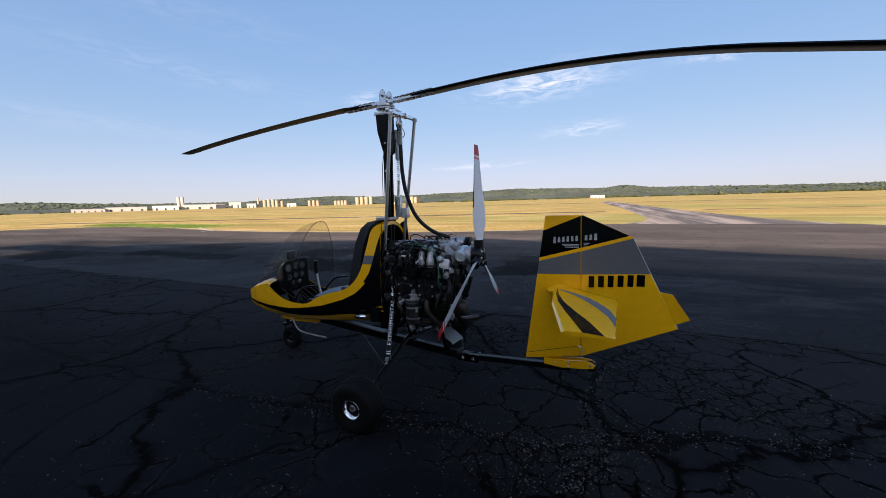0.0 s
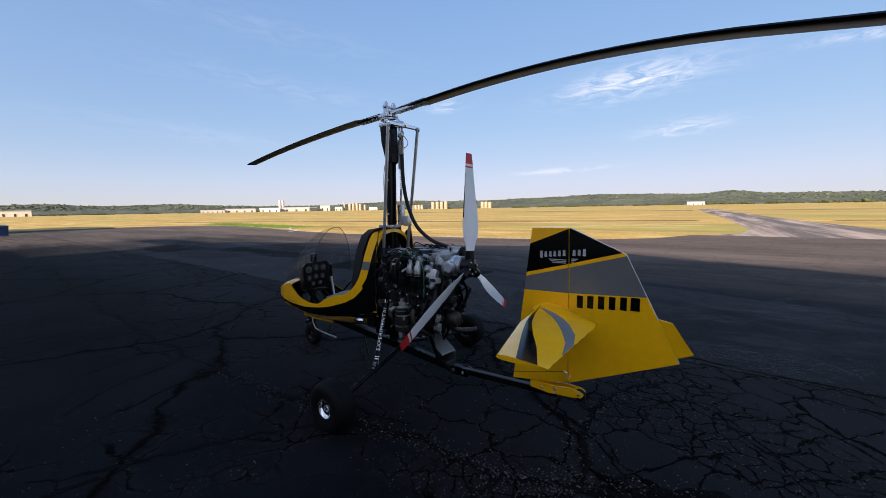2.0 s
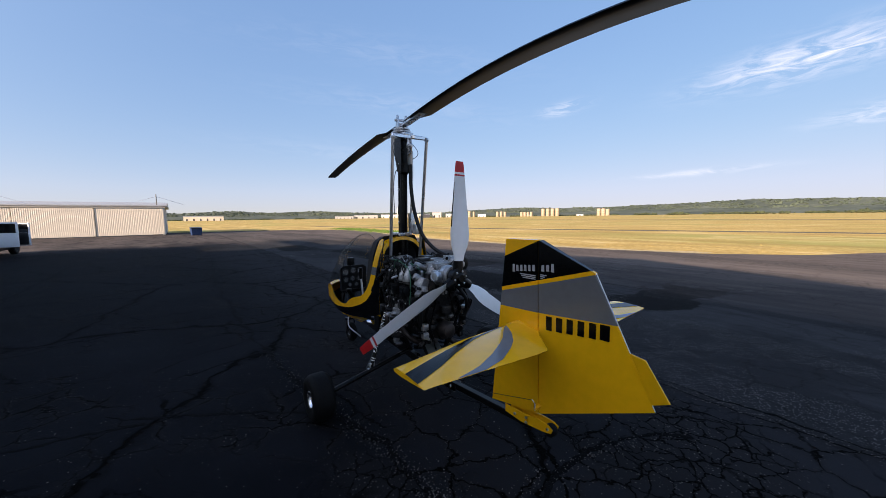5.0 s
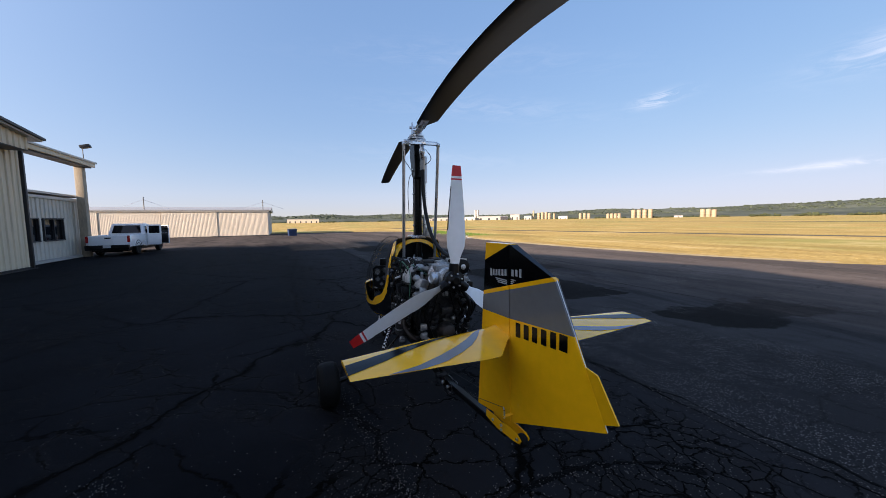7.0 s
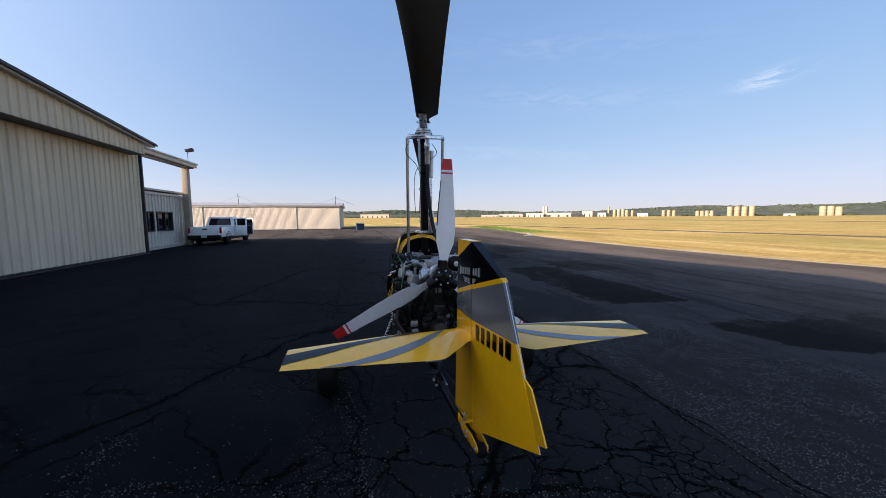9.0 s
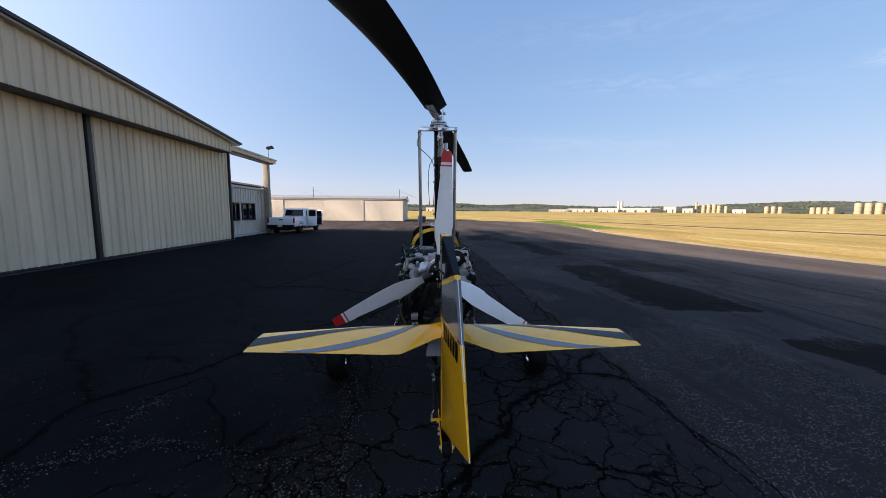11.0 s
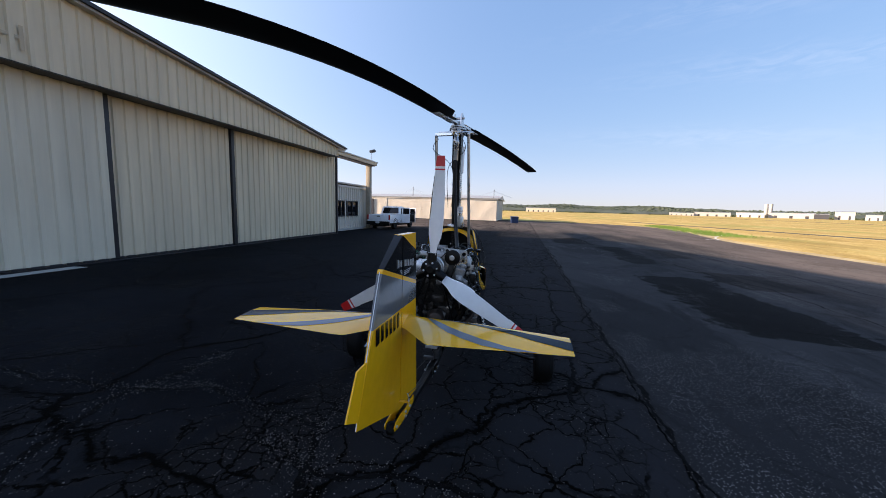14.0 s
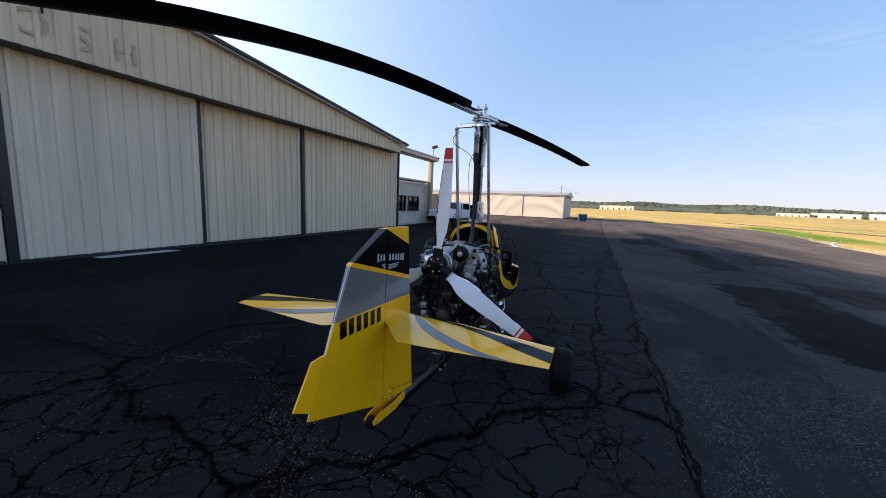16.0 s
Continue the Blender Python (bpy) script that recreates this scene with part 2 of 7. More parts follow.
class Graph:
    """Short-hand for wiring the nodes of one material."""

    def __init__(self, name):
        self.m = bpy.data.materials.new(name)
        self.n, self.l, self.p = nodes_of(self.m)
        self.tc = self.n.new("ShaderNodeTexCoord").outputs["Object"]

    def put(self, socket, v):
        if isinstance(v, bpy.types.NodeSocket):
            self.l.new(v, socket)
        elif isinstance(v, tuple) and len(v) == 3 and len(socket.default_value) == 4:
            socket.default_value = (*v, 1)
        else:
            socket.default_value = v

    def math(self, op, a, b=0.0, clamp=False):
        k = self.n.new("ShaderNodeMath")
        k.operation, k.use_clamp = op, clamp
        self.put(k.inputs[0], a)
        self.put(k.inputs[1], b)
        return k.outputs[0]

    def noise(self, scale, detail=4.0, rough=0.55, vector=None, distortion=0.0):
        k = self.n.new("ShaderNodeTexNoise")
        k.inputs["Scale"].default_value, k.inputs["Detail"].default_value, k.inputs["Roughness"].default_value = scale, detail, rough
        k.inputs["Distortion"].default_value = distortion
        self.l.new(vector or self.tc, k.inputs["Vector"])
        return k

    def range(self, v, lo, hi, to_lo=0.0, to_hi=1.0):
        k = self.n.new("ShaderNodeMapRange")
        self.put(k.inputs["Value"], v)
        for s, x in (("From Min", lo), ("From Max", hi), ("To Min", to_lo), ("To Max", to_hi)):
            k.inputs[s].default_value = x
        return k.outputs[0]

    def mix(self, f, a, b):
        k = self.n.new("ShaderNodeMix")
        k.data_type = "RGBA"
        self.put(k.inputs["Factor"], f)
        self.put(k.inputs["A"], a)
        self.put(k.inputs["B"], b)
        return k.outputs["Result"]

    def scaled(self, v):
        k = self.n.new("ShaderNodeMapping")
        k.inputs["Scale"].default_value = v
        self.l.new(self.tc, k.inputs[0])
        return k.outputs[0]

    def warped(self, scale, amount):
        k = self.n.new("ShaderNodeVectorMath")
        k.operation = "MULTIPLY_ADD"
        self.l.new(self.noise(scale, 5.0, 0.6).outputs["Color"], k.inputs[0])
        k.inputs[1].default_value = (amount, amount, 0)
        self.l.new(self.tc, k.inputs[2])
        return k.outputs[0]

    def cell_edge(self, scale, vector):
        k = self.n.new("ShaderNodeTexVoronoi")
        k.feature, k.voronoi_dimensions = "DISTANCE_TO_EDGE", "2D"
        k.inputs["Scale"].default_value = scale
        self.l.new(vector, k.inputs["Vector"])
        return k.outputs["Distance"]

    def axis(self, i, vector=None):
        k = self.n.new("ShaderNodeSeparateXYZ")
        self.l.new(vector or self.tc, k.inputs[0])
        return k.outputs[i]

    def bump(self, height, strength, distance):
        k = self.n.new("ShaderNodeBump")
        k.inputs["Strength"].default_value, k.inputs["Distance"].default_value = strength, distance
        self.l.new(height, k.inputs["Height"])
        self.l.new(k.outputs[0], self.p.inputs["Normal"])


def asphalt_material():
    g = Graph("sealed_cracked_asphalt")
    x, y = g.axis(0), g.axis(1)
    wob = g.math("ADD", g.noise(0.6, 4.0).outputs["Fac"], g.math("MULTIPLY", g.noise(7.0, 4.0, 0.6).outputs["Fac"], 0.3))
    across = g.math("ADD", x, g.math("MULTIPLY", wob, 0.22))
    lane = g.range(across, 5.07, 5.11)
    grit = g.noise(210, 3.0, 0.7).outputs["Fac"]
    patch = g.noise(0.32, 6.0, 0.6).outputs["Fac"]
    blot = g.noise(0.22, 5.0, 0.65, g.scaled((1.3, 0.45, 1)), 0.8).outputs["Fac"]
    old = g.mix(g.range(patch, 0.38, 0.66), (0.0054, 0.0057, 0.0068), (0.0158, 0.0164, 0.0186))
    # shade put into the colour: darker towards the hangar, paler away from it
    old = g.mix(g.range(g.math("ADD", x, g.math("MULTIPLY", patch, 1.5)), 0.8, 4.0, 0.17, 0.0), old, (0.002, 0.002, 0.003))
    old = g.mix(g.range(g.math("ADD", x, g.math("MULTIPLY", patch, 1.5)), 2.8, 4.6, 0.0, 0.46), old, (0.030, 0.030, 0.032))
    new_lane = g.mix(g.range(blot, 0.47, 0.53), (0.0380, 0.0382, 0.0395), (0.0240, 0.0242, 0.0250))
    ragged = g.math("MULTIPLY", g.math("SUBTRACT", g.noise(0.9, 6.0, 0.65).outputs["Fac"], 0.5), 2.0)
    # resealed darker areas: middle and half size
    for cx, cy, hx, hy in ((7.8, 5.9, 0.8, 2.4), (10.0, 8.4, 1.1, 1.1), (9.2, 1.4, 1.5, 0.6), (8.0, 13.6, 0.5, 3.0), (10.3, 14.5, 0.8, 1.6), (6.6, 19.5, 0.9, 2.0)):
        ex = g.math("SUBTRACT", g.math("ABSOLUTE", g.math("SUBTRACT", x, cx)), hx)
        ey = g.math("SUBTRACT", g.math("ABSOLUTE", g.math("SUBTRACT", y, cy)), hy)
        inside = g.range(g.math("ADD", g.math("MAXIMUM", ex, ey), ragged), -0.02, 0.05, 1.0, 0.0)
        new_lane = g.mix(inside, new_lane, (0.0095, 0.0092, 0.0092))
    # bleached asphalt towards the field, paler past the shadow edge: sunlight put into colour
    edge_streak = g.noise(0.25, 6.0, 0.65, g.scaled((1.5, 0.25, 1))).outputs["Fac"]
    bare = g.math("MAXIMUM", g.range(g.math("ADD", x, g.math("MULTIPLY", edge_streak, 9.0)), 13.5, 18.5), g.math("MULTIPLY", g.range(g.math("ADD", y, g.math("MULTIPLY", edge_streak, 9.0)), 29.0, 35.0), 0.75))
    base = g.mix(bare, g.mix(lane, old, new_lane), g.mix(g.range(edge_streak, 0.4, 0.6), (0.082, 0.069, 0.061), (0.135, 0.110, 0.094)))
    base = g.mix(g.math("MULTIPLY", g.range(grit, 0.58, 0.72), g.range(patch, 0.42, 0.7, 0.15, 0.7)), base, (0.045, 0.044, 0.043))
    stones = g.n.new("ShaderNodeTexVoronoi")
    stones.inputs["Scale"].default_value = 62.0
    g.l.new(g.tc, stones.inputs["Vector"])
    shade = g.axis(0, stones.outputs["Color"])
    chip = g.range(stones.outputs["Distance"], 0.24, 0.34, 1.0, 0.0)
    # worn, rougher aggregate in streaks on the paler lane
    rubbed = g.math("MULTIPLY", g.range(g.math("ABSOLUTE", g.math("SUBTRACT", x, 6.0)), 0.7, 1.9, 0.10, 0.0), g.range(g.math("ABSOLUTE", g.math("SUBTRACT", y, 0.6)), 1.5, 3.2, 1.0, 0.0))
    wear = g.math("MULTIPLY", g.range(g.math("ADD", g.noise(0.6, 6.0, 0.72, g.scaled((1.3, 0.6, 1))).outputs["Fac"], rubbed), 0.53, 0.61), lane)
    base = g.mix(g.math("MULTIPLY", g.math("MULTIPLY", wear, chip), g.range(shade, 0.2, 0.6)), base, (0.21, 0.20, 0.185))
    fine_wob = g.noise(15.0, 4.0, 0.65).outputs["Color"]

    def jagged(scale, amount, small):
        k = g.n.new("ShaderNodeVectorMath")
        k.operation = "MULTIPLY_ADD"
        g.l.new(fine_wob, k.inputs[0])
        k.inputs[1].default_value = (small, small, 0)
        g.l.new(g.warped(scale, amount), k.inputs[2])
        return k.outputs[0]

    slab = g.cell_edge(0.30, jagged(1.1, 0.9, 0.05))
    mid = g.cell_edge(0.8, jagged(1.7, 0.55, 0.07))
    fine = g.cell_edge(2.4, jagged(3.2, 0.30, 0.07))
    tiny = g.cell_edge(7.0, jagged(3.2, 0.25, 0.05))
    # the ground behind the parked aircraft is the most broken
    away = g.math("MAXIMUM", g.math("DIVIDE", g.math("ABSOLUTE", g.math("SUBTRACT", x, 3.4)), 1.7), g.math("DIVIDE", g.math("ABSOLUTE", g.math("SUBTRACT", y, 0.2)), 2.4))
    worst = g.range(away, 0.6, 1.1, 0.11, 0.0)
    ruined = g.range(g.math("ADD", g.noise(0.8, 4.0, 0.6, g.scaled((1.0, 0.6, 1))).outputs["Fac"], g.math("MULTIPLY", worst, 0.7)), 0.56, 0.64)
    broken = g.range(g.math("ADD", g.noise(0.5, 4.0, 0.6).outputs["Fac"], worst), 0.47, 0.56)
    half = g.range(g.noise(0.9, 3.0).outputs["Fac"], 0.46, 0.54)
    thick = g.range(g.noise(5.0, 4.0, 0.7).outputs["Fac"], 0.35, 0.7, 0.35, 1.6)
    on_old = g.range(lane, 0, 1, 1.0, 0.3)

    def line(d, lo, hi):
        return g.range(g.math("DIVIDE", d, thick), lo, hi, 1.0, 0.0)

    whole = g.range(g.math("ADD", x, g.math("MULTIPLY", patch, 2.0)), -0.6, 1.4, 0.25, 1.0)
    c1 = g.math("MULTIPLY", g.math("MULTIPLY", line(slab, 0.005, 0.013), g.range(lane, 0, 1, 1.0, 0.15)), whole)
    c2 = g.math("MULTIPLY", g.math("MULTIPLY", g.math("MULTIPLY", line(fine, 0.012, 0.034), broken), on_old), whole)
    c3 = g.math("MULTIPLY", g.math("MULTIPLY", g.math("MULTIPLY", line(mid, 0.007, 0.018), half), g.range(lane, 0, 1, 1.0, 0.2)), whole)
    c5 = g.math("MULTIPLY", g.math("MULTIPLY", line(tiny, 0.02, 0.07), ruined), on_old)
    # the long paving joint, crumbled along both lips
    jx = g.math("ABSOLUTE", g.math("SUBTRACT", across, 5.06))
    c4 = line(jx, 0.004, 0.013)
    lip = g.range(jx, 0.02, 0.15, 1.0, 0.0)
    # poured crack filler in long bands
    seal = g.math("MULTIPLY", g.range(g.math("DIVIDE", slab, thick), 0.012, 0.034, 1.0, 0.0), g.range(lane, 0, 1, 0.9, 0.06))
    base = g.mix(g.math("MULTIPLY", seal, 0.5), base, (0.0035, 0.0032, 0.003))
    # crumbs and chips of pale stone in the broken parts, a few strewn everywhere
    loose = g.math("MAXIMUM", g.math("MULTIPLY", ruined, on_old), g.math("MAXIMUM", lip, g.math("MULTIPLY", g.math("MULTIPLY", g.range(fine, 0.02, 0.16, 1.0, 0.0), broken), on_old)))
    keep = g.math("MAXIMUM", g.math("MULTIPLY", loose, g.range(shade, 0.74, 0.97)), g.range(shade, 0.986, 0.992))
    base = g.mix(g.math("MULTIPLY", loose, 0.45), base, (0.016, 0.0145, 0.0135))
    base = g.mix(g.math("MULTIPLY", keep, chip), base, (0.13, 0.12, 0.11))
    crack = g.math("MAXIMUM", g.math("MAXIMUM", c1, c2), g.math("MAXIMUM", g.math("MAXIMUM", c3, c4), c5))
    base = g.mix(crack, base, (0.0012, 0.0012, 0.0012))
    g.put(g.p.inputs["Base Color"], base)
    g.put(g.p.inputs["Roughness"], g.range(patch, 0.3, 0.7, 0.74, 0.92))
    g.p.inputs["Specular IOR Level"].default_value = 0.02
    height = g.math("SUBTRACT", g.math("ADD", g.math("MULTIPLY", grit, 0.35), g.math("MULTIPLY", g.math("MULTIPLY", keep, chip), 0.5)), g.math("MULTIPLY", crack, 1.6))
    g.bump(height, 0.55, 0.012)
    return g.m


def taxi_material():
    g = Graph("pale_worn_asphalt")
    grit = g.noise(120, 3.0, 0.7).outputs["Fac"]
    streak = g.noise(0.5, 6.0, 0.65, g.scaled((0.10, 1.3, 1))).outputs["Fac"]
    base = g.mix(g.range(streak, 0.44, 0.60), (0.085, 0.066, 0.056), (0.36, 0.285, 0.225))
    base = g.mix(g.math("MULTIPLY", g.range(grit, 0.5, 0.7), 0.4), base, (0.16, 0.14, 0.125))
    g.put(g.p.inputs["Base Color"], base)
    g.p.inputs["Roughness"].default_value = 0.85
    g.bump(grit, 0.4, 0.01)
    return g.m


def field_material():
    g = Graph("dry_grass_field")
    fine = g.noise(3.5, 6.0, 0.7).outputs["Fac"]
    wide = g.noise(0.05, 6.0, 0.6, g.scaled((1.0, 0.45, 1))).outputs["Fac"]
    band = g.noise(0.016, 5.0, 0.6, g.scaled((1.0, 0.3, 1))).outputs["Fac"]
    base = g.mix(g.range(fine, 0.32, 0.70), (0.31, 0.205, 0.050), (0.60, 0.43, 0.155))
    base = g.mix(g.math("MULTIPLY", g.range(wide, 0.5, 0.60), 0.8), base, (0.285, 0.27, 0.075))
    base = g.mix(g.math("MULTIPLY", g.range(band, 0.54, 0.66), 0.6), base, (0.32, 0.225, 0.075))
    swath = g.noise(0.30, 6.0, 0.68, g.scaled((1.0, 0.3, 1)), 0.8).outputs["Fac"]
    base = g.mix(g.math("MULTIPLY", g.range(swath, 0.50, 0.62), 0.6), base, (0.26, 0.175, 0.05))
    base = g.mix(g.math("MULTIPLY", g.range(swath, 0.46, 0.36), 0.5), base, (0.62, 0.48, 0.22))
    # mown lines lie along the field
    mown = g.noise(0.35, 4.0, 0.6, g.scaled((1.0, 0.05, 1))).outputs["Fac"]
    base = g.mix(g.math("MULTIPLY", g.range(mown, 0.55, 0.66), 0.35), base, (0.23, 0.16, 0.05))
    # rank green grass beside the apron
    x, y = g.axis(0), g.axis(1)
    ry = g.math("ABSOLUTE", g.math("SUBTRACT", y, 43.0))
    rx = g.math("ABSOLUTE", g.math("SUBTRACT", x, g.math("ADD", 22.0, g.math("MULTIPLY", g.math("SUBTRACT", y, 43.0), 0.1))))
    lush = g.math("MULTIPLY", g.range(ry, 8.0, 14.0, 1.0, 0.0), g.range(rx, 1.2, 3.2, 1.0, 0.0))
    base = g.mix(g.math("MULTIPLY", lush, g.range(fine, 0.3, 0.6, 0.4, 0.95)), base, (0.10, 0.17, 0.025))
    g.put(g.p.inputs["Base Color"], base)
    g.p.inputs["Roughness"].default_value = 0.95
    g.p.inputs["Specular IOR Level"].default_value = 0.1
    g.bump(g.math("ADD", fine, wide), 0.3, 0.08)
    return g.m


asphalt, pale_asphalt, field_grass = asphalt_material(), taxi_material(), field_material()
track_dirt = material("dark_track", (0.10, 0.085, 0.06), 0.95, vary=0.3, grain=1.0, patch=0.08, spec=0.1)


# ---------------------------------------------------------------- mesh helpers
def mesh_from(bm, name, mats, smooth=40):
    bmesh.ops.recalc_face_normals(bm, faces=bm.faces)
    me = bpy.data.meshes.new(name)
    bm.to_mesh(me)
    bm.free()
    for m in (mats if isinstance(mats, (list, tuple)) else [mats]):
        me.materials.append(m)
    if smooth:
        me.shade_smooth()
        me.set_sharp_from_angle(angle=radians(smooth))
    return me


def part(name, bm, mats, parent=None, label="", at=None, smooth=40):
    ob = new(name, mesh_from(bm, name, mats, smooth))
    if parent:
        ob.parent = parent
    if at is not None:
        ob.matrix_basis = at
    if label:
        ob["label"] = label
    return ob


def thing(name, m, label, category, group="", kind=""):
    ob = new(name)
    ob.empty_display_size = 0.2
    ob.matrix_basis = m
    return tagged(ob, label, category, group, kind)


def box(bm, c, s, mat=0, rot=None, bevel=0.0, taper=None):
    """A box of size s about c; rot: Euler degrees; taper scales the top in x and y."""
    r = bmesh.ops.create_cube(bm, size=1.0)
    vs = r["verts"]
    m = Euler([radians(a) for a in rot]).to_matrix() if rot else None
    for v in vs:
        v.co = Vector((v.co.x * s[0], v.co.y * s[1], v.co.z * s[2]))
        if taper and v.co.z > 0:
            v.co.x, v.co.y = v.co.x * taper[0], v.co.y * taper[1]
    faces = list({f for v in vs for f in v.link_faces})
    if bevel:
        es = list({e for v in vs for e in v.link_edges})
        out = bmesh.ops.bevel(bm, geom=es, offset=bevel, segments=2, affect="EDGES", profile=0.6)
        vs = list({v for f in out["faces"] for v in f.verts} | {v for v in vs if v.is_valid})
        faces = list({f for v in vs for f in v.link_faces})
    for v in vs:
        v.co = (m @ v.co if m else v.co) + Vector(c)
    for f in faces:
        f.material_index = mat
    return bm


def loft(bm, rings, mat=0, closed=True, caps=True, mats=None):
    rows = [[bm.verts.new(p) for p in r] for r in rings]
    n = len(rows[0])
    for i in range(len(rows) - 1):
        for j in range(n if closed else n - 1):
            q = [rows[i][j], rows[i][(j + 1) % n], rows[i + 1][(j + 1) % n], rows[i + 1][j]]
            f = bm.faces.new(q)
            f.material_index = mats(i, j) if mats else mat
    if caps and closed:
        for i in (0, -1):
            f = bm.faces.new(rows[i])
            f.material_index = mats(0 if i == 0 else len(rows) - 2, 0) if mats else mat
    return bm


def tube(bm, pts, r, n=10, mat=0, caps=True, flat=1.0):
    """A round bar along pts; r may be a list."""
    pts = [Vector(p) for p in pts]
    rr = r if isinstance(r, (list, tuple)) else [r] * len(pts)
    side, rings = None, []
    for i, p in enumerate(pts):
        d = (pts[min(i + 1, len(pts) - 1)] - pts[max(i - 1, 0)]).normalized()
        if side is None:
            side = d.cross(Vector((0, 0, 1)) if abs(d.z) < 0.95 else Vector((1, 0, 0))).normalized()
        side = (side - d * side.dot(d)).normalized()
        up = d.cross(side)
        rings.append([p + side * (math.cos(a) * rr[i]) + up * (math.sin(a) * rr[i] * flat) for a in (2 * math.pi * k / n for k in range(n))])
    return loft(bm, rings, mat, True, caps)


def bar(bm, a, b, w, h, mat=0, bevel=0.004):
    """A rectangular bar from a to b, w wide level and h high."""
    a, b = Vector(a), Vector(b)
    d = b - a
    q = d.to_track_quat("Y", "Z").to_matrix()
    start = len(bm.verts)
    r = bmesh.ops.create_cube(bm, size=1.0)
    vs = r["verts"]
    for v in vs:
        v.co = Vector((v.co.x * w, v.co.y * d.length, v.co.z * h))
    if bevel:
        es = list({e for v in vs for e in v.link_edges})
        out = bmesh.ops.bevel(bm, geom=es, offset=bevel, segments=1, affect="EDGES")
        vs = list({v for f in out["faces"] for v in f.verts} | {v for v in vs if v.is_valid})
    for v in vs:
        v.co = q @ v.co + (a + b) / 2
    for f in {f for v in vs for f in v.link_faces}:
        f.material_index = mat
    return bm


def lathe(bm, profile, origin, axis, n=28, mat=0, mats=None):
    """Turns profile (radius, along) round axis through origin."""
    axis = Vector(axis).normalized()
    side = axis.cross(Vector((0, 0, 1)) if abs(axis.z) < 0.9 else Vector((1, 0, 0))).normalized()
    up = axis.cross(side)
    o = Vector(origin)
    rings = [[o + axis * h + (side * math.cos(a) + up * math.sin(a)) * max(r, 0.0005) for a in (2 * math.pi * k / n for k in range(n))] for r, h in profile]
    return loft(bm, rings, mat, True, True, mats)


def curve(pts, steps=8):
    """A smooth line through pts."""
    pts = [Vector(p) for p in pts]
    out = []
    for i in range(len(pts) - 1):
        p0, p1, p2, p3 = pts[max(i - 1, 0)], pts[i], pts[i + 1], pts[min(i + 2, len(pts) - 1)]
        for k in range(steps):
            t = k / steps
            out.append(0.5 * ((2 * p1) + (p2 - p0) * t + (2 * p0 - 5 * p1 + 4 * p2 - p3) * t * t + (3 * p1 - p0 - 3 * p2 + p3) * t ** 3))
    return out + [pts[-1]]


def slab(bm, outline, z0, z1, mat=0):
    top = [bm.verts.new((x, y, z1)) for x, y in outline]
    low = [bm.verts.new((x, y, z0)) for x, y in outline]
    bm.faces.new(top).material_index = mat
    bm.faces.new(low[::-1]).material_index = mat
    for i in range(len(top)):
        k = (i + 1) % len(top)
        bm.faces.new((top[i], low[i], low[k], top[k])).material_index = mat
    return bm


def lerp(x, table):
    for (a, u), (b, v) in zip(table, table[1:]):
        if (a <= x <= b) or (b <= x <= a):
            return u + (v - u) * (x - a) / (b - a)
    return table[0][1] if abs(x - table[0][0]) < abs(x - table[-1][0]) else table[-1][1]


B = bmesh.new


def lettering(text, size, m, mat, name, parent=None, depth=0.002, spacing=1.0):
    """Text as a mesh, in the built-in font, centred."""
    c = bpy.data.curves.new(name, "FONT")
    c.body, c.size, c.extrude, c.align_x, c.align_y, c.space_character = text, size, depth, "CENTER", "CENTER", spacing
    tmp = bpy.data.objects.new(name, c)
    scene.collection.objects.link(tmp)
    bpy.context.view_layer.update()
    me = bpy.data.meshes.new_from_object(tmp.evaluated_get(bpy.context.evaluated_depsgraph_get()))
    bpy.data.objects.remove(tmp)
    bpy.data.curves.remove(c)
    me.materials.clear()
    me.materials.append(mat)
    ob = new(name, me)
    ob.parent = parent
    ob.matrix_basis = m
    return ob


# ---------------------------------------------------------------- ground, apron and distance
bm = B()
rings, count = [2, 9, 18, 30, 50, 80, 200, 500, 1200, 2500, 4600], 64
prev = None
for r in rings:
    row = [bm.verts.new((r * math.cos(2 * math.pi * k / count), r * math.sin(2 * math.pi * k / count), -0.018)) for k in range(count)]
    for k in range(count):
        if prev is not None:
            bm.faces.new((prev[k], row[k], row[(k + 1) % count], prev[(k + 1) % count]))
    prev = row
tagged(part("ground", bm, field_grass, smooth=0), "sunlit dry yellow grass airfield with green patches", "grass field", kind="structure")

# apron ends at y -27: unseen grass beyond is added for warm bounce light
APRON = [(-90, -27), (18.2, -27), (18.6, -20), (20.5, -14.5), (24, -12.2), (24, -1.0), (21, 0.6), (18.8, 3.5), (17.6, 8), (17.0, 14), (16.8, 20), (17.2, 25), (18.4, 31),
         (19.8, 37), (20.4, 43), (19.5, 49), (16, 54.5), (9, 57.5), (0, 58.5), (-90, 60)]
bm = B()
loft(bm, [[(-90, y, 0.0), (x, y, 0.0), (x, y, -0.12), (-90, y, -0.12)] for x, y in APRON[1:-1]])
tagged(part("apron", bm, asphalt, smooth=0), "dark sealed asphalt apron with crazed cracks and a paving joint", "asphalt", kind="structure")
bm = B()
loft(bm, [[(x, a, -0.004), (x, b, -0.004), (x, b, -0.12), (x, a, -0.12)] for x, a, b in ((24, -12.0, -1.6), (26, -11.4, -3.1), (30, -10.4, -4.0), (45, -9.2, -4.1), (62, -8.6, -4.0), (90, -8.0, -3.2), (150, -7.0, -2.6))])
tagged(part("taxiway", bm, pale_asphalt, smooth=0), "sun-bleached worn asphalt taxiway leading off through the grass", "taxiway", kind="structure")
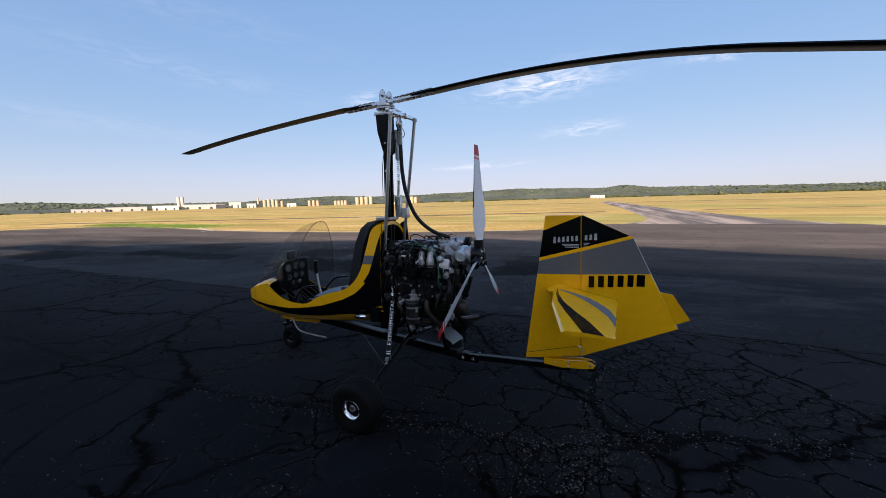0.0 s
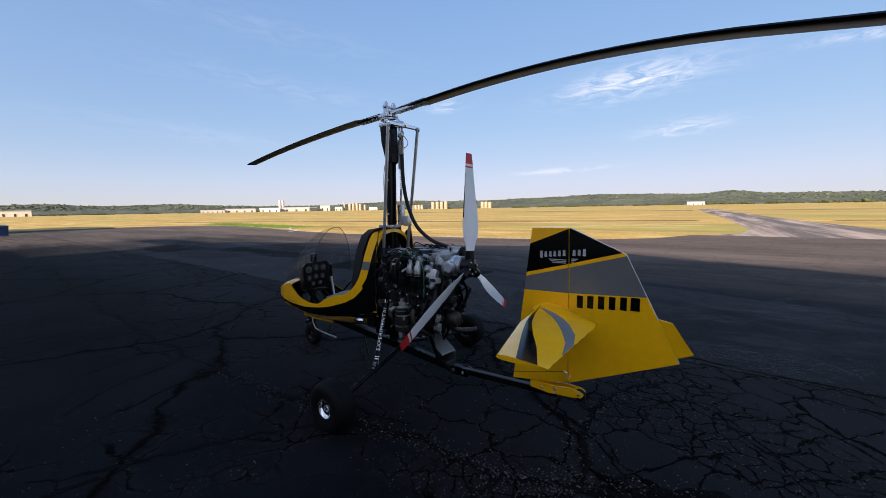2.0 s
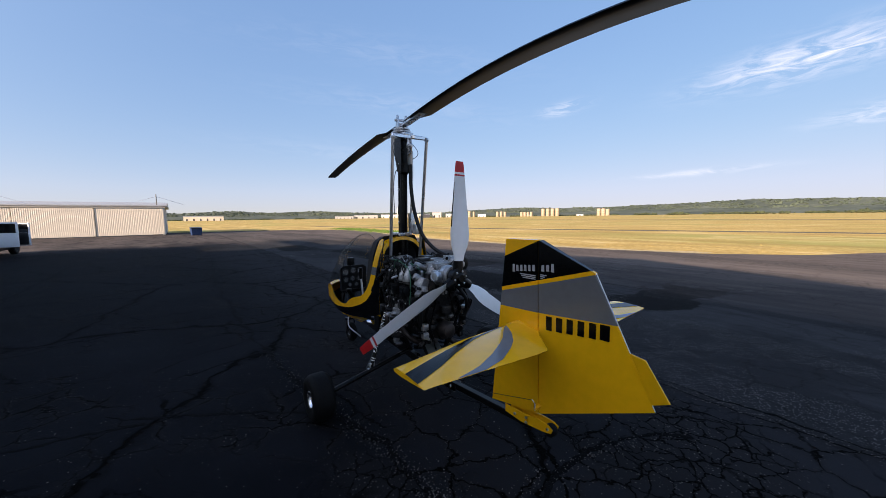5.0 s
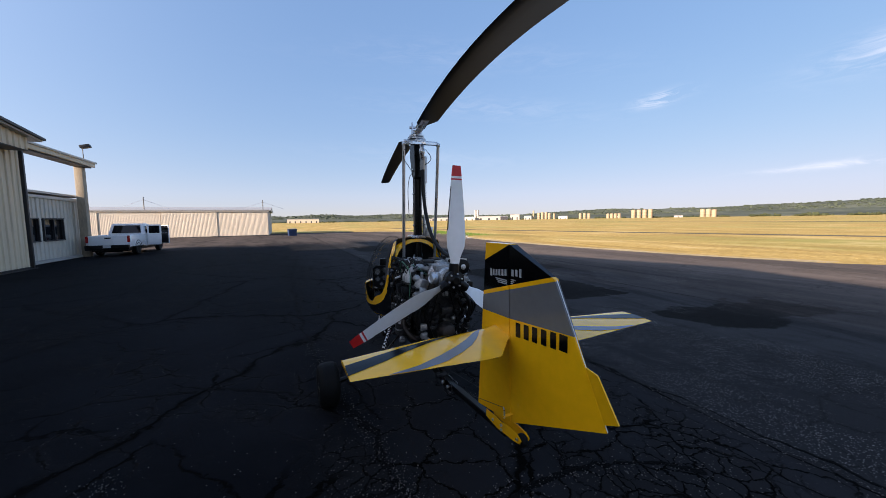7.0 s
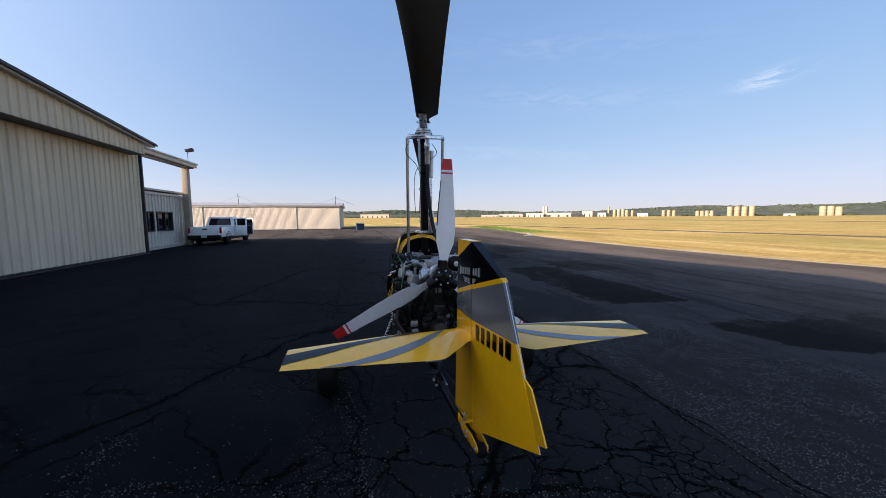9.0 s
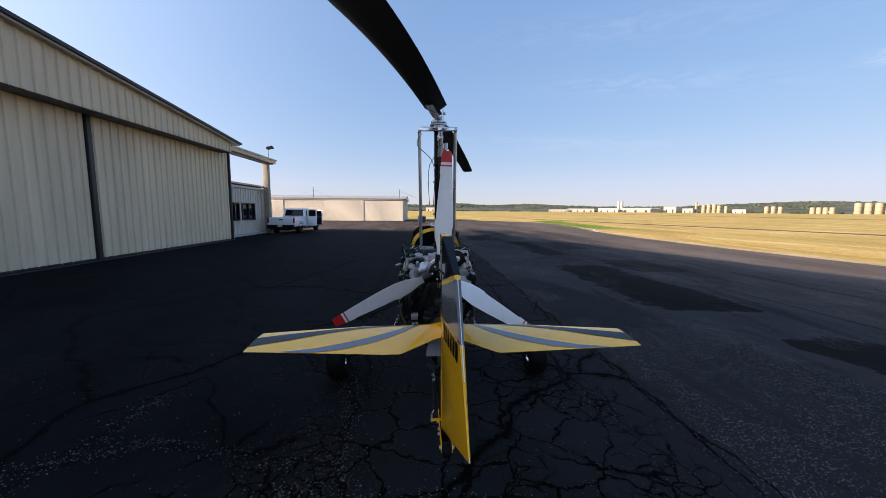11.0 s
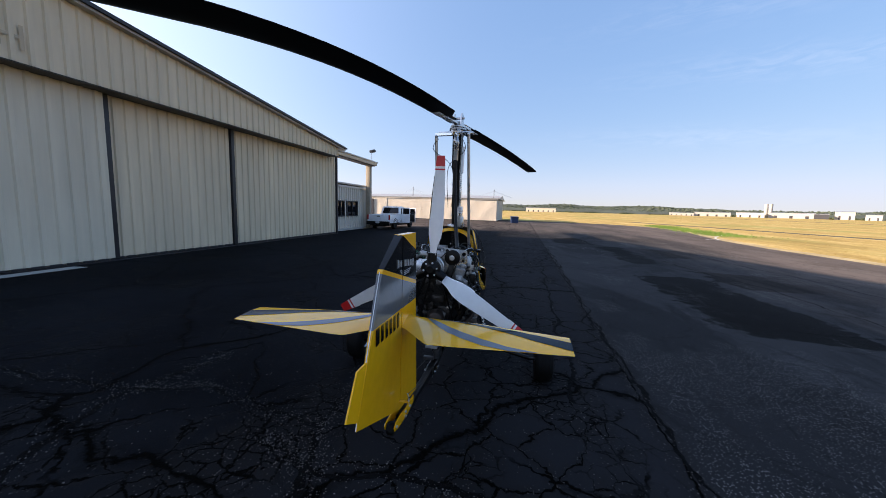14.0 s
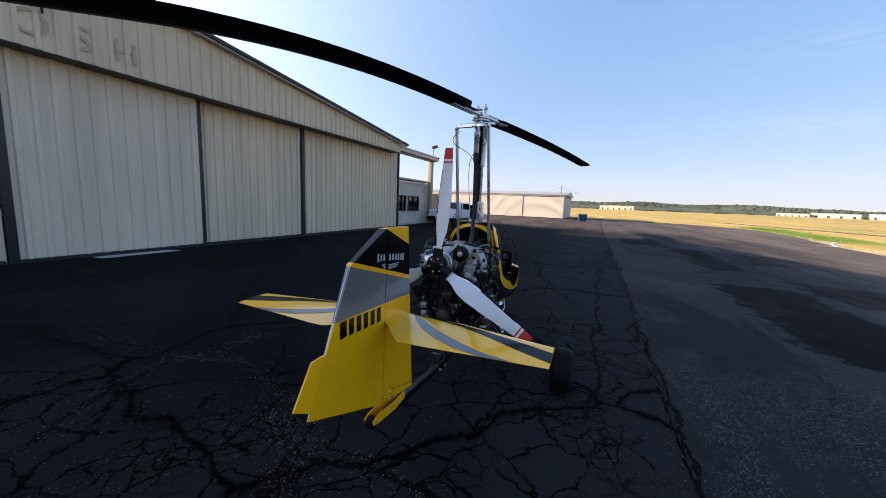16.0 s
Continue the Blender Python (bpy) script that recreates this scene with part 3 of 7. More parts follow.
for i, (x0, y0, x1, y1, w) in enumerate(((25, 75, 45, -1.5, 2.2), (150, 420, 118, -1.5, 7.0), (118, -9, 100, -300, 5.0), (47, -11.5, 62, -80, 1.1))):
    bm = B()
    d = Vector((x1 - x0, y1 - y0)).normalized()
    s = Vector((d.y, -d.x)) * w / 2
    slab(bm, [(x0 + s.x, y0 + s.y), (x1 + s.x, y1 + s.y), (x1 - s.x, y1 - s.y), (x0 - s.x, y0 - s.y)], -0.1, -0.012)
    tagged(part("field_track", bm, track_dirt, smooth=0), "dark bare track crossing the dry grass", "track", kind="structure")
bm = B()
for k in range(9):
    a = Vector((17.35 + 0.22 * k + 0.02 * k * k, 26.0 + 0.75 * k))
    slab(bm, [(a.x, a.y), (a.x + 0.12, a.y), (a.x + 0.36 + 0.02 * k, a.y + 0.75), (a.x + 0.24 + 0.02 * k, a.y + 0.75)], 0.001, 0.005)
    if k == 0:
        slab(bm, [(16.5, 25.8), (17.4, 25.9), (17.4, 26.02), (16.5, 25.92)], 0.001, 0.005)
tagged(part("edge_marking", bm, white_line, smooth=0), "worn white edge marking on the asphalt", "marking", kind="structure")

# bleached verge between the asphalt and the field
bm = B()
verge = []
for i, (x, y) in enumerate(APRON[7:17]):
    for k in range(4):
        nx, ny = APRON[8 + i]
        qx, qy = x + (nx - x) * k / 4, y + (ny - y) * k / 4
        wide = 0.9 + 0.5 * noise.noise((qy * 0.4, 2.0, 0))
        verge.append([(qx - 0.15, qy, -0.010), (qx + wide, qy, -0.012), (qx + wide, qy, -0.03), (qx - 0.15, qy, -0.03)])
loft(bm, verge)
tagged(part("verge", bm, verge_straw, smooth=0), "bleached straw-coloured verge beside the asphalt", "verge", kind="structure")

# long cracks filled with tar: a line in plan and how wide
FILLED = [(((2.4, 17), (1.95, 9.1), (1.99, 4.5), (2.06, 2.6), (2.16, 1.6), (2.31, 0.7), (2.37, 0.12), (2.5, -0.35), (2.8, -0.8), (3.0, -1.7)), 0.07), (((-1.2, 0.1), (0.14, 0.15), (0.64, 0.26), (1.03, 0.39), (1.72, 0.19), (2.37, 0.12)), 0.05),
          (((0.91, -1.05), (0.45, -0.17), (0.58, 0.6), (0.6, 1.0)), 0.06), (((2.06, -0.09), (2.29, -0.2), (2.6, -0.26), (3.4, -0.25), (4.2, -0.6)), 0.045), (((4.52, 11.4), (4.38, 4.0), (4.34, 0.97)), 0.05),
          (((-2.9, 5.4), (-0.8, 5.1), (0.7, 5.6), (2.0, 5.6)), 0.045), (((0.89, 3.42), (1.22, 3.65), (1.95, 3.96)), 0.045), (((1.1, 7.6), (1.9, 8.4)), 0.035), (((2.5, 5.4), (3.4, 5.5), (3.9, 4.8)), 0.035),
          (((0.6, 2.5), (1.5, 1.9), (2.1, 1.5)), 0.04), (((-0.9, 2.4), (-0.2, 2.2), (0.1, 2.4), (0.9, 2.2)), 0.055), (((-2.1, 5.1), (-1.8, 8.2), (-2.0, 16.9)), 0.06), (((-1.8, 3.6), (-2.05, 5.1)), 0.04), (((-1.5, -0.5), (-1.55, 0.07), (-0.08, 1.32)), 0.05),
          (((5.0, 14.0), (5.0, 8.5), (4.98, 4.9), (4.97, 1.7), (4.97, 0.2), (4.99, -2.5)), 0.042), (((8.9, 12.0), (9.06, 9.24), (9.5, 7.7), (9.5, 6.3), (9.5, 2.0)), 0.035), (((11.0, 15.0), (11.2, 11.4), (11.5, 9.3), (11.55, 4.0)), 0.035), (((7.39, 3.87), (7.95, 3.86), (8.56, 3.88), (9.5, 3.8)), 0.03)]
bm = B()
for n, (line, wide) in enumerate(FILLED):
    smooth_line = curve([(x, y, 0) for x, y in line], max(6, int(70 / len(line))))
    pts = [smooth_line[0]]
    for q in smooth_line[1:]:
        steps = max(1, int((q - pts[-1]).length / 0.03))
        pts += [pts[-1].lerp(q, (k + 1) / steps) for k in range(steps)]
    rows = []
    for i, p in enumerate(pts):
        d = (pts[min(i + 1, len(pts) - 1)] - pts[max(i - 1, 0)]).normalized()
        s = Vector((-d.y, d.x, 0))
        p = p + s * (0.10 * noise.noise((p.x * 1.7, p.y * 1.7, n)) + 0.03 * noise.noise((p.x * 11, p.y * 11, n + 5)))
        wa, wb = (wide * max(0.06, 0.42 + 0.8 * noise.noise((p.x * 2.3, p.y * 2.3, n + o)) + 0.55 * noise.noise((p.x * 19, p.y * 19, n + o))) for o in (10, 20))
        rows.append([(p.x - s.x * wa, p.y - s.y * wa, 0.0004), (p.x, p.y, 0.0022), (p.x + s.x * wb, p.y + s.y * wb, 0.0004)])
    loft(bm, rows, closed=False, caps=False)
tagged(part("tar_filled_crack", bm, tar, smooth=60), "long ragged cracks in the asphalt filled with black tar", "crack", kind="stuff")

# grass tufts along the edge of the apron
rng = random.Random(4)


def tufts(name, spots, mat, high, label):
    pts, faces = [], []
    for x, y in spots:
        for _ in range(5):
            a, h = rng.uniform(0, 6.28), high * rng.uniform(0.5, 1.3)
            px, py, lean = x + rng.gauss(0, 0.09), y + rng.gauss(0, 0.09), rng.uniform(0.1, 0.5) * h
            dx, dy = math.cos(a) * 0.014, math.sin(a) * 0.014
            lx, ly = -math.sin(a) * lean, math.cos(a) * lean
            k = len(pts)
            pts += [(px - dx, py - dy, -0.03), (px + dx, py + dy, -0.05), (px + lx * 0.5 + dx * 0.7, py + ly * 0.5 + dy * 0.7, h * 0.65 - 0.04),
                    (px + lx * 0.5 - dx * 0.7, py + ly * 0.5 - dy * 0.7, h * 0.65 - 0.04), (px + lx, py + ly, h - 0.04)]
            faces += [(k, k + 1, k + 2, k + 3), (k + 3, k + 2, k + 4)]
    ob = new(name, bpy.data.meshes.new(name))
    ob.data.from_pydata(pts, [], faces)
    ob.data.materials.append(mat)
    return tagged(ob, label, "grass", kind="stuff")


edge = [Vector(p) for p in APRON[5:18]]
spots = []
for a, b in zip(edge, edge[1:]):
    n = Vector((b.y - a.y, a.x - b.x)).normalized()
    for _ in range(int((b - a).length * 9)):
        q = a.lerp(b, rng.random()) + n * (abs(rng.gauss(0, 2.4)) + 0.02)
        spots.append((q.x, q.y))
pebbles, pebble_faces = [], []
prng = random.Random(8)
crumbled = []
for line, wide in FILLED[:4]:
    crumbled += [q for q in curve([(x, y, 0) for x, y in line], 24) if q.y < 3.2]
for k in range(5200):
    if k % 5 == 0:
        px, py = 4.935 + prng.gauss(0, 0.05), prng.uniform(-2.5, 12)
    elif k % 5 < 4:
        q = prng.choice(crumbled)
        spread = 0.05 + 0.07 * abs(noise.noise((q.x * 1.3, q.y * 1.3, 4)))
        px, py = q.x + prng.gauss(0, spread), q.y + prng.gauss(0, spread)
    else:
        px, py = prng.gauss(3.0, 2.2), prng.gauss(0.5, 2.2)
    r = abs(prng.gauss(0.0022, 0.0018)) + 0.0012
    n = len(pebbles)
    pebbles += [(px + r * prng.uniform(0.7, 1.4), py, r * 0.6), (px, py + r * prng.uniform(0.7, 1.4), r * 0.5), (px - r * prng.uniform(0.7, 1.4), py, r * 0.6), (px, py - r * prng.uniform(0.7, 1.4), r * 0.5), (px, py, r * 1.3), (px, py, -0.001)]
    pebble_faces += [(n + a, n + (a + 1) % 4, n + 4) for a in range(4)] + [(n + (a + 1) % 4, n + a, n + 5) for a in range(4)]
gravel = new("gravel", bpy.data.meshes.new("gravel"))
gravel.data.from_pydata(pebbles, [], pebble_faces)
gravel.data.materials.append(stone_chips)
tagged(gravel, "loose pale stone chips strewn on the broken asphalt", "gravel", kind="stuff")
tufts("dry_grass", [p for p in spots if p[0] > 16.9], straw, 0.06, "dry straw-coloured grass tufts along the asphalt edge")
tufts("green_grass", [(22.0 + (y - 43) * 0.1 + rng.gauss(0, 1.1), y) for y in (rng.uniform(31, 56) for _ in range(1500))], green_blades, 0.14, "rank green grass beside the apron")


def far(az, dist):
    return Vector((2.5 + dist * math.sin(radians(az)), -1.0 + dist * math.cos(radians(az)), 0))


# wooded hills all round
HILLS = [(-180, 0.6), (-60, 0.7), (-12, 0.8), (-4, 0.95), (-1, 0.98), (1, 0.86), (4.5, 1.2), (7, 1.14), (11, 0.95), (17.5, 1.15), (20, 1.05), (23, 0.9), (28, 0.78), (32, 0.75), (37, 0.78), (44, 1.15), (50.5, 1.4), (53, 1.2),
         (62, 1.2), (67, 1.38), (73, 1.5), (79, 1.75), (84, 1.6), (91.5, 1.4), (93.7, 1.75), (97, 1.3), (103.5, 1.1), (109, 0.95), (115, 0.8), (140, 0.6), (180, 0.6)]


def hill_range(name, dist, scale, seed, shift, label):
    bm, rows = B(), []
    for i in range(721):
        az = -180 + i * 0.5
        e = lerp(max(-180, min(180, az + shift)), HILLS) * scale + 0.10 * noise.noise((az * 0.35, seed, 0)) + 0.05 * noise.noise((az * 1.7, seed, 3)) + 0.03 * noise.noise((az * 6.1, seed, 7))
        h = dist * math.tan(radians(max(e, 0.08)))
        p = far(az, dist)
        o = far(az, dist * 1.25)
        near = far(az, dist * 0.8)
        rows.append([(near.x, near.y, -4), (near.x * 0.5 + p.x * 0.5, near.y * 0.5 + p.y * 0.5, h * 0.42), (p.x, p.y, h), (o.x, o.y, h * 0.6), (o.x, o.y, -4)])
    loft(bm, rows, closed=False, caps=False)
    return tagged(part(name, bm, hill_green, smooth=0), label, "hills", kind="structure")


hill_range("backdrop", 3000, 1.0, 1.0, 0, "low wooded hills on the horizon")
hill_range("backdrop", 1900, 0.45, 5.0, 7, "nearer wooded rise below the far hills")


def many_clumps(name, spots, fine=2):
    """One mesh of small uneven crowns; spots: place with its height above the field, radius, height."""
    bm = B()
    bmesh.ops.create_icosphere(bm, subdivisions=fine, radius=1.0)
    unit = np.array([v.co for v in bm.verts])
    tris = np.array([[v.index for v in f.verts] for f in bm.faces])
    bm.free()
    pts, faces = [], []
    for i, (c, r, h) in enumerate(spots):
        k = 1 + 0.3 * np.sin(unit @ np.random.uniform(-4, 4, (3, 4)) + np.random.uniform(0, 6, 4)).sum(1) / 1.6
        pts.append(np.column_stack((unit[:, 0] * r * k + c.x, unit[:, 1] * r * k + c.y, c.z + (unit[:, 2] * 0.5 + 0.42) * h * k)))
        faces.append(tris + i * len(unit))
    me = bpy.data.meshes.new(name)
    me.from_pydata(np.concatenate(pts).tolist(), [], np.concatenate(faces).tolist())
    return me


spots = []
for i in range(3600):
    az = rng.uniform(-14, 124)
    d = rng.uniform(1000, 1500) if i % 3 else rng.uniform(1400, 1800)
    if 18 < az < 64 and d < 1420:
        d += 420
    grove = noise.noise((az * 0.5, 3.0, d * 0.002))
    if grove < -0.12:
        continue
    big = (0.7 + 0.9 * max(0.0, grove)) * lerp(az, [(-20, 0.5), (20, 0.5), (34, 0.9), (124, 1.0)])
    spots.append((far(az, d), rng.uniform(2.5, 6.5) * big, rng.uniform(3.5, 7.5) * big))
woods = new("far_trees", many_clumps("far_trees", spots))
woods.data.materials.append(foliage)
tagged(woods, "belt of dark green scrub and trees beyond the field", "trees", kind="stuff")

# trees that clothe the slopes of the far hills
spots = []
for i in range(8000):
    az, up = rng.uniform(-8, 122), rng.random()
    lift = lerp(az, HILLS) + 0.10 * noise.noise((az * 0.35, 1.0, 0))
    if noise.noise((az * 0.9, 9.0, up * 3)) < -0.25:
        continue
    p = far(az, 2400 + 600 * up)
    h = 3000 * math.tan(radians(max(lift, 0.08)))
    p.z = (-4 + (h * 0.42 + 4) * up * 2 if up < 0.5 else h * (0.42 + 0.58 * (up - 0.5) * 2)) - 2
    spots.append((p, rng.uniform(5, 10), rng.uniform(4, 8)))
slope_woods = new("hill_woods", many_clumps("hill_woods", spots, 1))
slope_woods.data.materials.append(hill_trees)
tagged(slope_woods, "scattered green trees on the slopes of the far hills", "trees", kind="stuff")


def shed(az, wide, deep, high, dist, mat, label, bays=0, rise=0.12, turn=0.0):
    """A far industrial shed with a pitched roof and open bays."""
    p = far(az, dist)
    high *= 0.72
    ob = thing("warehouse", pose(p.x, p.y, 0, 0, 0, -az + turn), label, "warehouse", "far industrial buildings")
    bm = B()
    box(bm, (0, 0, high / 2), (wide, deep, high))
    part("wall", bm, mat, ob)
    bm = B()
    k = high * (1 + rise)
    loft(bm, [[(x, -deep / 2 - 0.5, high), (x, 0, k), (x, deep / 2 + 0.5, high), (x, 0, high - 0.1)] for x in (-wide / 2 - 0.5, wide / 2 + 0.5)])
    part("roof", bm, white_shed if mat is not white_shed else roof_steel, ob)
    for b in range(bays):
        bm = B()
        box(bm, ((b + 0.5) / bays * wide - wide / 2, -deep / 2 - 0.05, high * 0.26), (wide / bays * 0.22, 0.3, high * 0.5))
        part("bay_door", bm, shed_dark, ob)
    return ob


shed(21.6, 62, 40, 11, 1300, white_shed, "long low white warehouse on the far side of the field", 5)
shed(24.9, 84, 40, 15, 1310, white_shed, "long white warehouse on the far side of the field", 4)
shed(28.6, 60, 36, 17, 1320, cream_panel, "pale industrial shed beside a tower", 3)
shed(32.2, 90, 40, 19, 1340, white_shed, "wide white factory hall", 3)
shed(34.6, 26, 30, 17, 1330, shed_dark, "dark open-fronted industrial shed", 0)
shed(36.3, 34, 30, 27, 1350, white_shed, "tall white process building", 2)
shed(38.3, 26, 30, 18, 1340, white_shed, "small pale plant building", 2)
shed(43.6, 30, 26, 14, 1350, cream_panel, "small cream plant building", 2)
shed(51.2, 0.1 + 16, 14, 9, 1400, white_shed, "small white hut among tanks", 1)
shed(58.6, 24, 14, 8, 1400, white_shed, "small white hut by the tanks", 1)
shed(90.5, 30, 18, 9, 900, white_shed, "white farm building at the foot of the hills", 4)
shed(3.0, 62, 20, 11, 800, cream_panel, "long cream hangar across the field", 6)
shed(79.0, 20, 12, 12, 2100, white_shed, "pale house on the wooded hillside", 1)
shed(84.0, 16, 12, 10, 2100, white_shed, "pale house on the wooded hillside", 1)


def storage_tank(az, r, h, dist, mat=None, label="tan upright storage tank across the field"):
    p = far(az, dist)
    ob = thing("storage_tank", pose(p.x, p.y, 0), label, "tank", "far storage tanks")
    bm = B()
    lathe(bm, [(r, 0), (r, h * 0.33), (r * 1.015, h * 0.335), (r, h * 0.34), (r, h * 0.66), (r * 1.015, h * 0.665), (r, h * 0.67), (r, h)], (0, 0, 0), (0, 0, 1), 20)
    part("shell", bm, mat or tan_tank, ob)
    bm = B()
    lathe(bm, [(r * 1.02, h), (r * 0.55, h + r * 0.14), (0.2, h + r * 0.2)], (0, 0, 0), (0, 0, 1), 20)
    part("roof", bm, mat or tan_tank, ob)


for az, r, h in ((39.2, 3, 32), (40.0, 5, 24), (40.55, 5, 26), (41.1, 5, 26), (41.6, 5, 22), (42.3, 4, 20), (46.1, 5, 19), (46.7, 5, 19), (47.3, 5, 18), (49.9, 5, 16), (50.4, 5, 16), (50.9, 5, 16), (51.4, 5, 16),
                 (53.2, 6.5, 27), (53.9, 6.5, 27), (54.6, 6.5, 27), (55.3, 6.5, 28), (61.2, 6.5, 24), (61.8, 6.5, 24), (62.4, 6.5, 22)):
    storage_tank(az, r, h, 1350)
storage_tank(30.0, 4.5, 38, 1352, white_shed, "pale silo tower above the far sheds")
storage_tank(30.4, 4.5, 38, 1352, white_shed, "pale silo tower above the far sheds")


# ---------------------------------------------------------------- main hangar
def ribbed(bm, y0, y1, z0, z1, x=0.0, pitch=0.305, proud=0.045, thick=0.05, top=None, mat=0):
    """Sheet metal with upright ribs, facing +x; top(y) may give a sloping upper edge."""
    ys = [(y0, 0.0)]
    n = max(1, int((y1 - y0) / pitch))
    step = (y1 - y0) / n
    for k in range(n):
        a = y0 + k * step
        ys += [(a + step * 0.30, 0.0), (a + step * 0.38, proud), (a + step * 0.62, proud), (a + step * 0.70, 0.0)]
    ys.append((y1, 0.0))
    zt = lambda y: top(y) if top else z1
    front = [(bm.verts.new((x + d, y, z0)), bm.verts.new((x + d, y, zt(y)))) for y, d in ys]
    for (a, b), (c, d) in zip(front, front[1:]):
        bm.faces.new((a, c, d, b)).material_index = mat
    back = [(bm.verts.new((x - thick, y, z0)), bm.verts.new((x - thick, y, zt(y)))) for y, _ in ys]
    for i in range(len(ys) - 1):
        (a, b), (c, d), (e, f), (g, h) = front[i], front[i + 1], back[i], back[i + 1]
        for q in ((e, f, h, g), (a, e, g, c), (b, d, h, f)):
            bm.faces.new(q).material_index = mat
    for i in (0, -1):
        bm.faces.new((front[i][0], front[i][1], back[i][1], back[i][0])).material_index = mat


HX, GX = -7.35, -6.72           # plane of the sliding doors, plane of the gable above them
EAVE_Y, EAVE_Z, RIDGE_Z, DOOR_Z = 16.9, 5.02, 6.75, 4.62
roof_z = lambda y: RIDGE_Z - (RIDGE_Z - EAVE_Z) * abs(y) / EAVE_Y
hangar = thing("hangar", pose(HX, 0, 0), "large beige ribbed-steel hangar with closed sliding doors", "hangar")
bm = B()
ribbed(bm, -16.7, 16.7, DOOR_Z - 0.12, 0, GX - HX, top=lambda y: roof_z(y) - 0.1)
part("gable_wall", bm, beige_panel, hangar, smooth=20)
for s in (1, -1):
    bm = B()
    loft(bm, [[(x, 0, RIDGE_Z), (x, s * (EAVE_Y + 0.25), EAVE_Z), (x, s * (EAVE_Y + 0.25), EAVE_Z - 0.12), (x, 0, RIDGE_Z - 0.12)] for x in (GX - HX + 0.22, -38)])
    part("roof", bm, roof_steel, hangar, smooth=0)
    bm = B()
    loft(bm, [[(x, 0, RIDGE_Z + 0.03), (x, s * (EAVE_Y + 0.3), EAVE_Z + 0.03), (x, s * (EAVE_Y + 0.3), EAVE_Z - 0.06), (x, 0, RIDGE_Z - 0.06)] for x in (GX - HX + 0.22, GX - HX + 0.30)])
    part("barge_board", bm, dark_trim, hangar, smooth=0)
    bm = B()
    box(bm, (-19, s * 17.2, 2.4), (37.5, 0.25, 4.9))
    part("side_wall", bm, beige_panel, hangar)
bm = B()
box(bm, (-38, 0, 2.5), (0.25, 34, 5))
part("rear_wall", bm, beige_panel, hangar)
bm = B()
box(bm, (0.33, 0, DOOR_Z - 0.13), (0.54, 33.4, 0.03))
box(bm, (0.63, 0, DOOR_Z - 0.132), (0.03, 33.4, 0.022))
part("door_track", bm, dark_trim, hangar)
bm = B()
box(bm, (0.05, 0, 0.01), (0.3, 35, 0.02))
part("sill", bm, dark_trim, hangar)
# door leaves: from, to, how far proud
for y0, y1, d, m, tag in ((9.55, 17.45, 0.0, beige_door, ""), (5.3, 9.55, 0.0, beige_door, ""), (1.2, 5.3, 0.16, grey_door, "pale sun-faded door leaf"), (-2.9, 1.2, 0.16, grey_door, "pale sun-faded door leaf"),
                          (-10, -2.9, 0.0, beige_door, ""), (-17.4, -10, 0.0, beige_door, "")):
    bm = B()
    ribbed(bm, y0 + 0.16, y1 - 0.02, 0.05, DOOR_Z, d)
    leaf = part("door_leaf", bm, m, hangar, tag, smooth=20)
    bm = B()
    box(bm, (d + 0.012, y0 + 0.08, DOOR_Z / 2), (0.14, 0.15, DOOR_Z - 0.06), bevel=0.01)
    part("edge_post", bm, dark_trim, leaf)
    bm = B()
    box(bm, (d + 0.03, (y0 + y1) / 2, 0.06), (0.03, y1 - y0 - 0.1, 0.05))
    part("bottom_rail", bm, dark_trim, leaf)
bm = B()
box(bm, (0.02, 17.5, DOOR_Z / 2), (0.16, 0.1, DOOR_Z), bevel=0.01)
part("corner_post", bm, dark_trim, hangar)
bm = B()
slab(bm, [(0.28, 2.5), (0.66, 2.55), (0.68, 4.3), (0.30, 4.25)], 0.001, 0.006)
part("door_pad", bm, concrete, hangar, "worn pale concrete pad at the foot of the doors")
# outrigger beam that carries the door track past the corner, and its post
bm = B()
box(bm, (-0.38, 20.3, 4.92), (0.70, 7.0, 0.20), bevel=0.015)
part("outrigger_beam", bm, beige_panel, hangar)
bm = B()
box(bm, (-0.38, 20.32, 5.06), (0.82, 7.1, 0.09), bevel=0.01)
part("beam_capping", bm, pale_steel, hangar)
bm = B()
box(bm, (-0.38, 20.2, 4.79), (0.50, 6.8, 0.08))
part("beam_track", bm, dark_trim, hangar)
bm = B()
box(bm, (-0.52, 23.35, 2.42), (0.34, 0.36, 4.85), bevel=0.02)
part("outrigger_post", bm, shaded_post, hangar)
for k, ch in enumerate("OSH"):
    lettering(ch, 0.74, pose(GX - HX + 0.038, 1.75 + 0.8 * k, 4.97, 90, 0, 90), faded_brown, "faded_letter", hangar, 0.0)
bm = B()
tube(bm, [(0.64, 1.95, 5.27), (0.70, 1.93, 5.25), (0.74, 1.91, 5.37), (0.84, 1.87, 5.43)], 0.022)
box(bm, (0.86, 1.87, 5.49), (0.16, 0.34, 0.08), rot=(0, 25, 0), bevel=0.02)
part("gable_lamp", bm, dark_trim, hangar)

flood = thing("flood_light", pose(HX - 0.3, 23.3, 5.1), "small dark flood light on a pole above the beam", "flood light")
bm = B()
tube(bm, [(0, 0, 0), (0, 0, 0.66)], 0.018)
part("pole", bm, dark_trim, flood)
bm = B()
box(bm, (0.12, 0, 0.76), (0.42, 0.40, 0.16), rot=(0, -14, 8), bevel=0.03)
part("lamp_head", bm, dark_trim, flood)

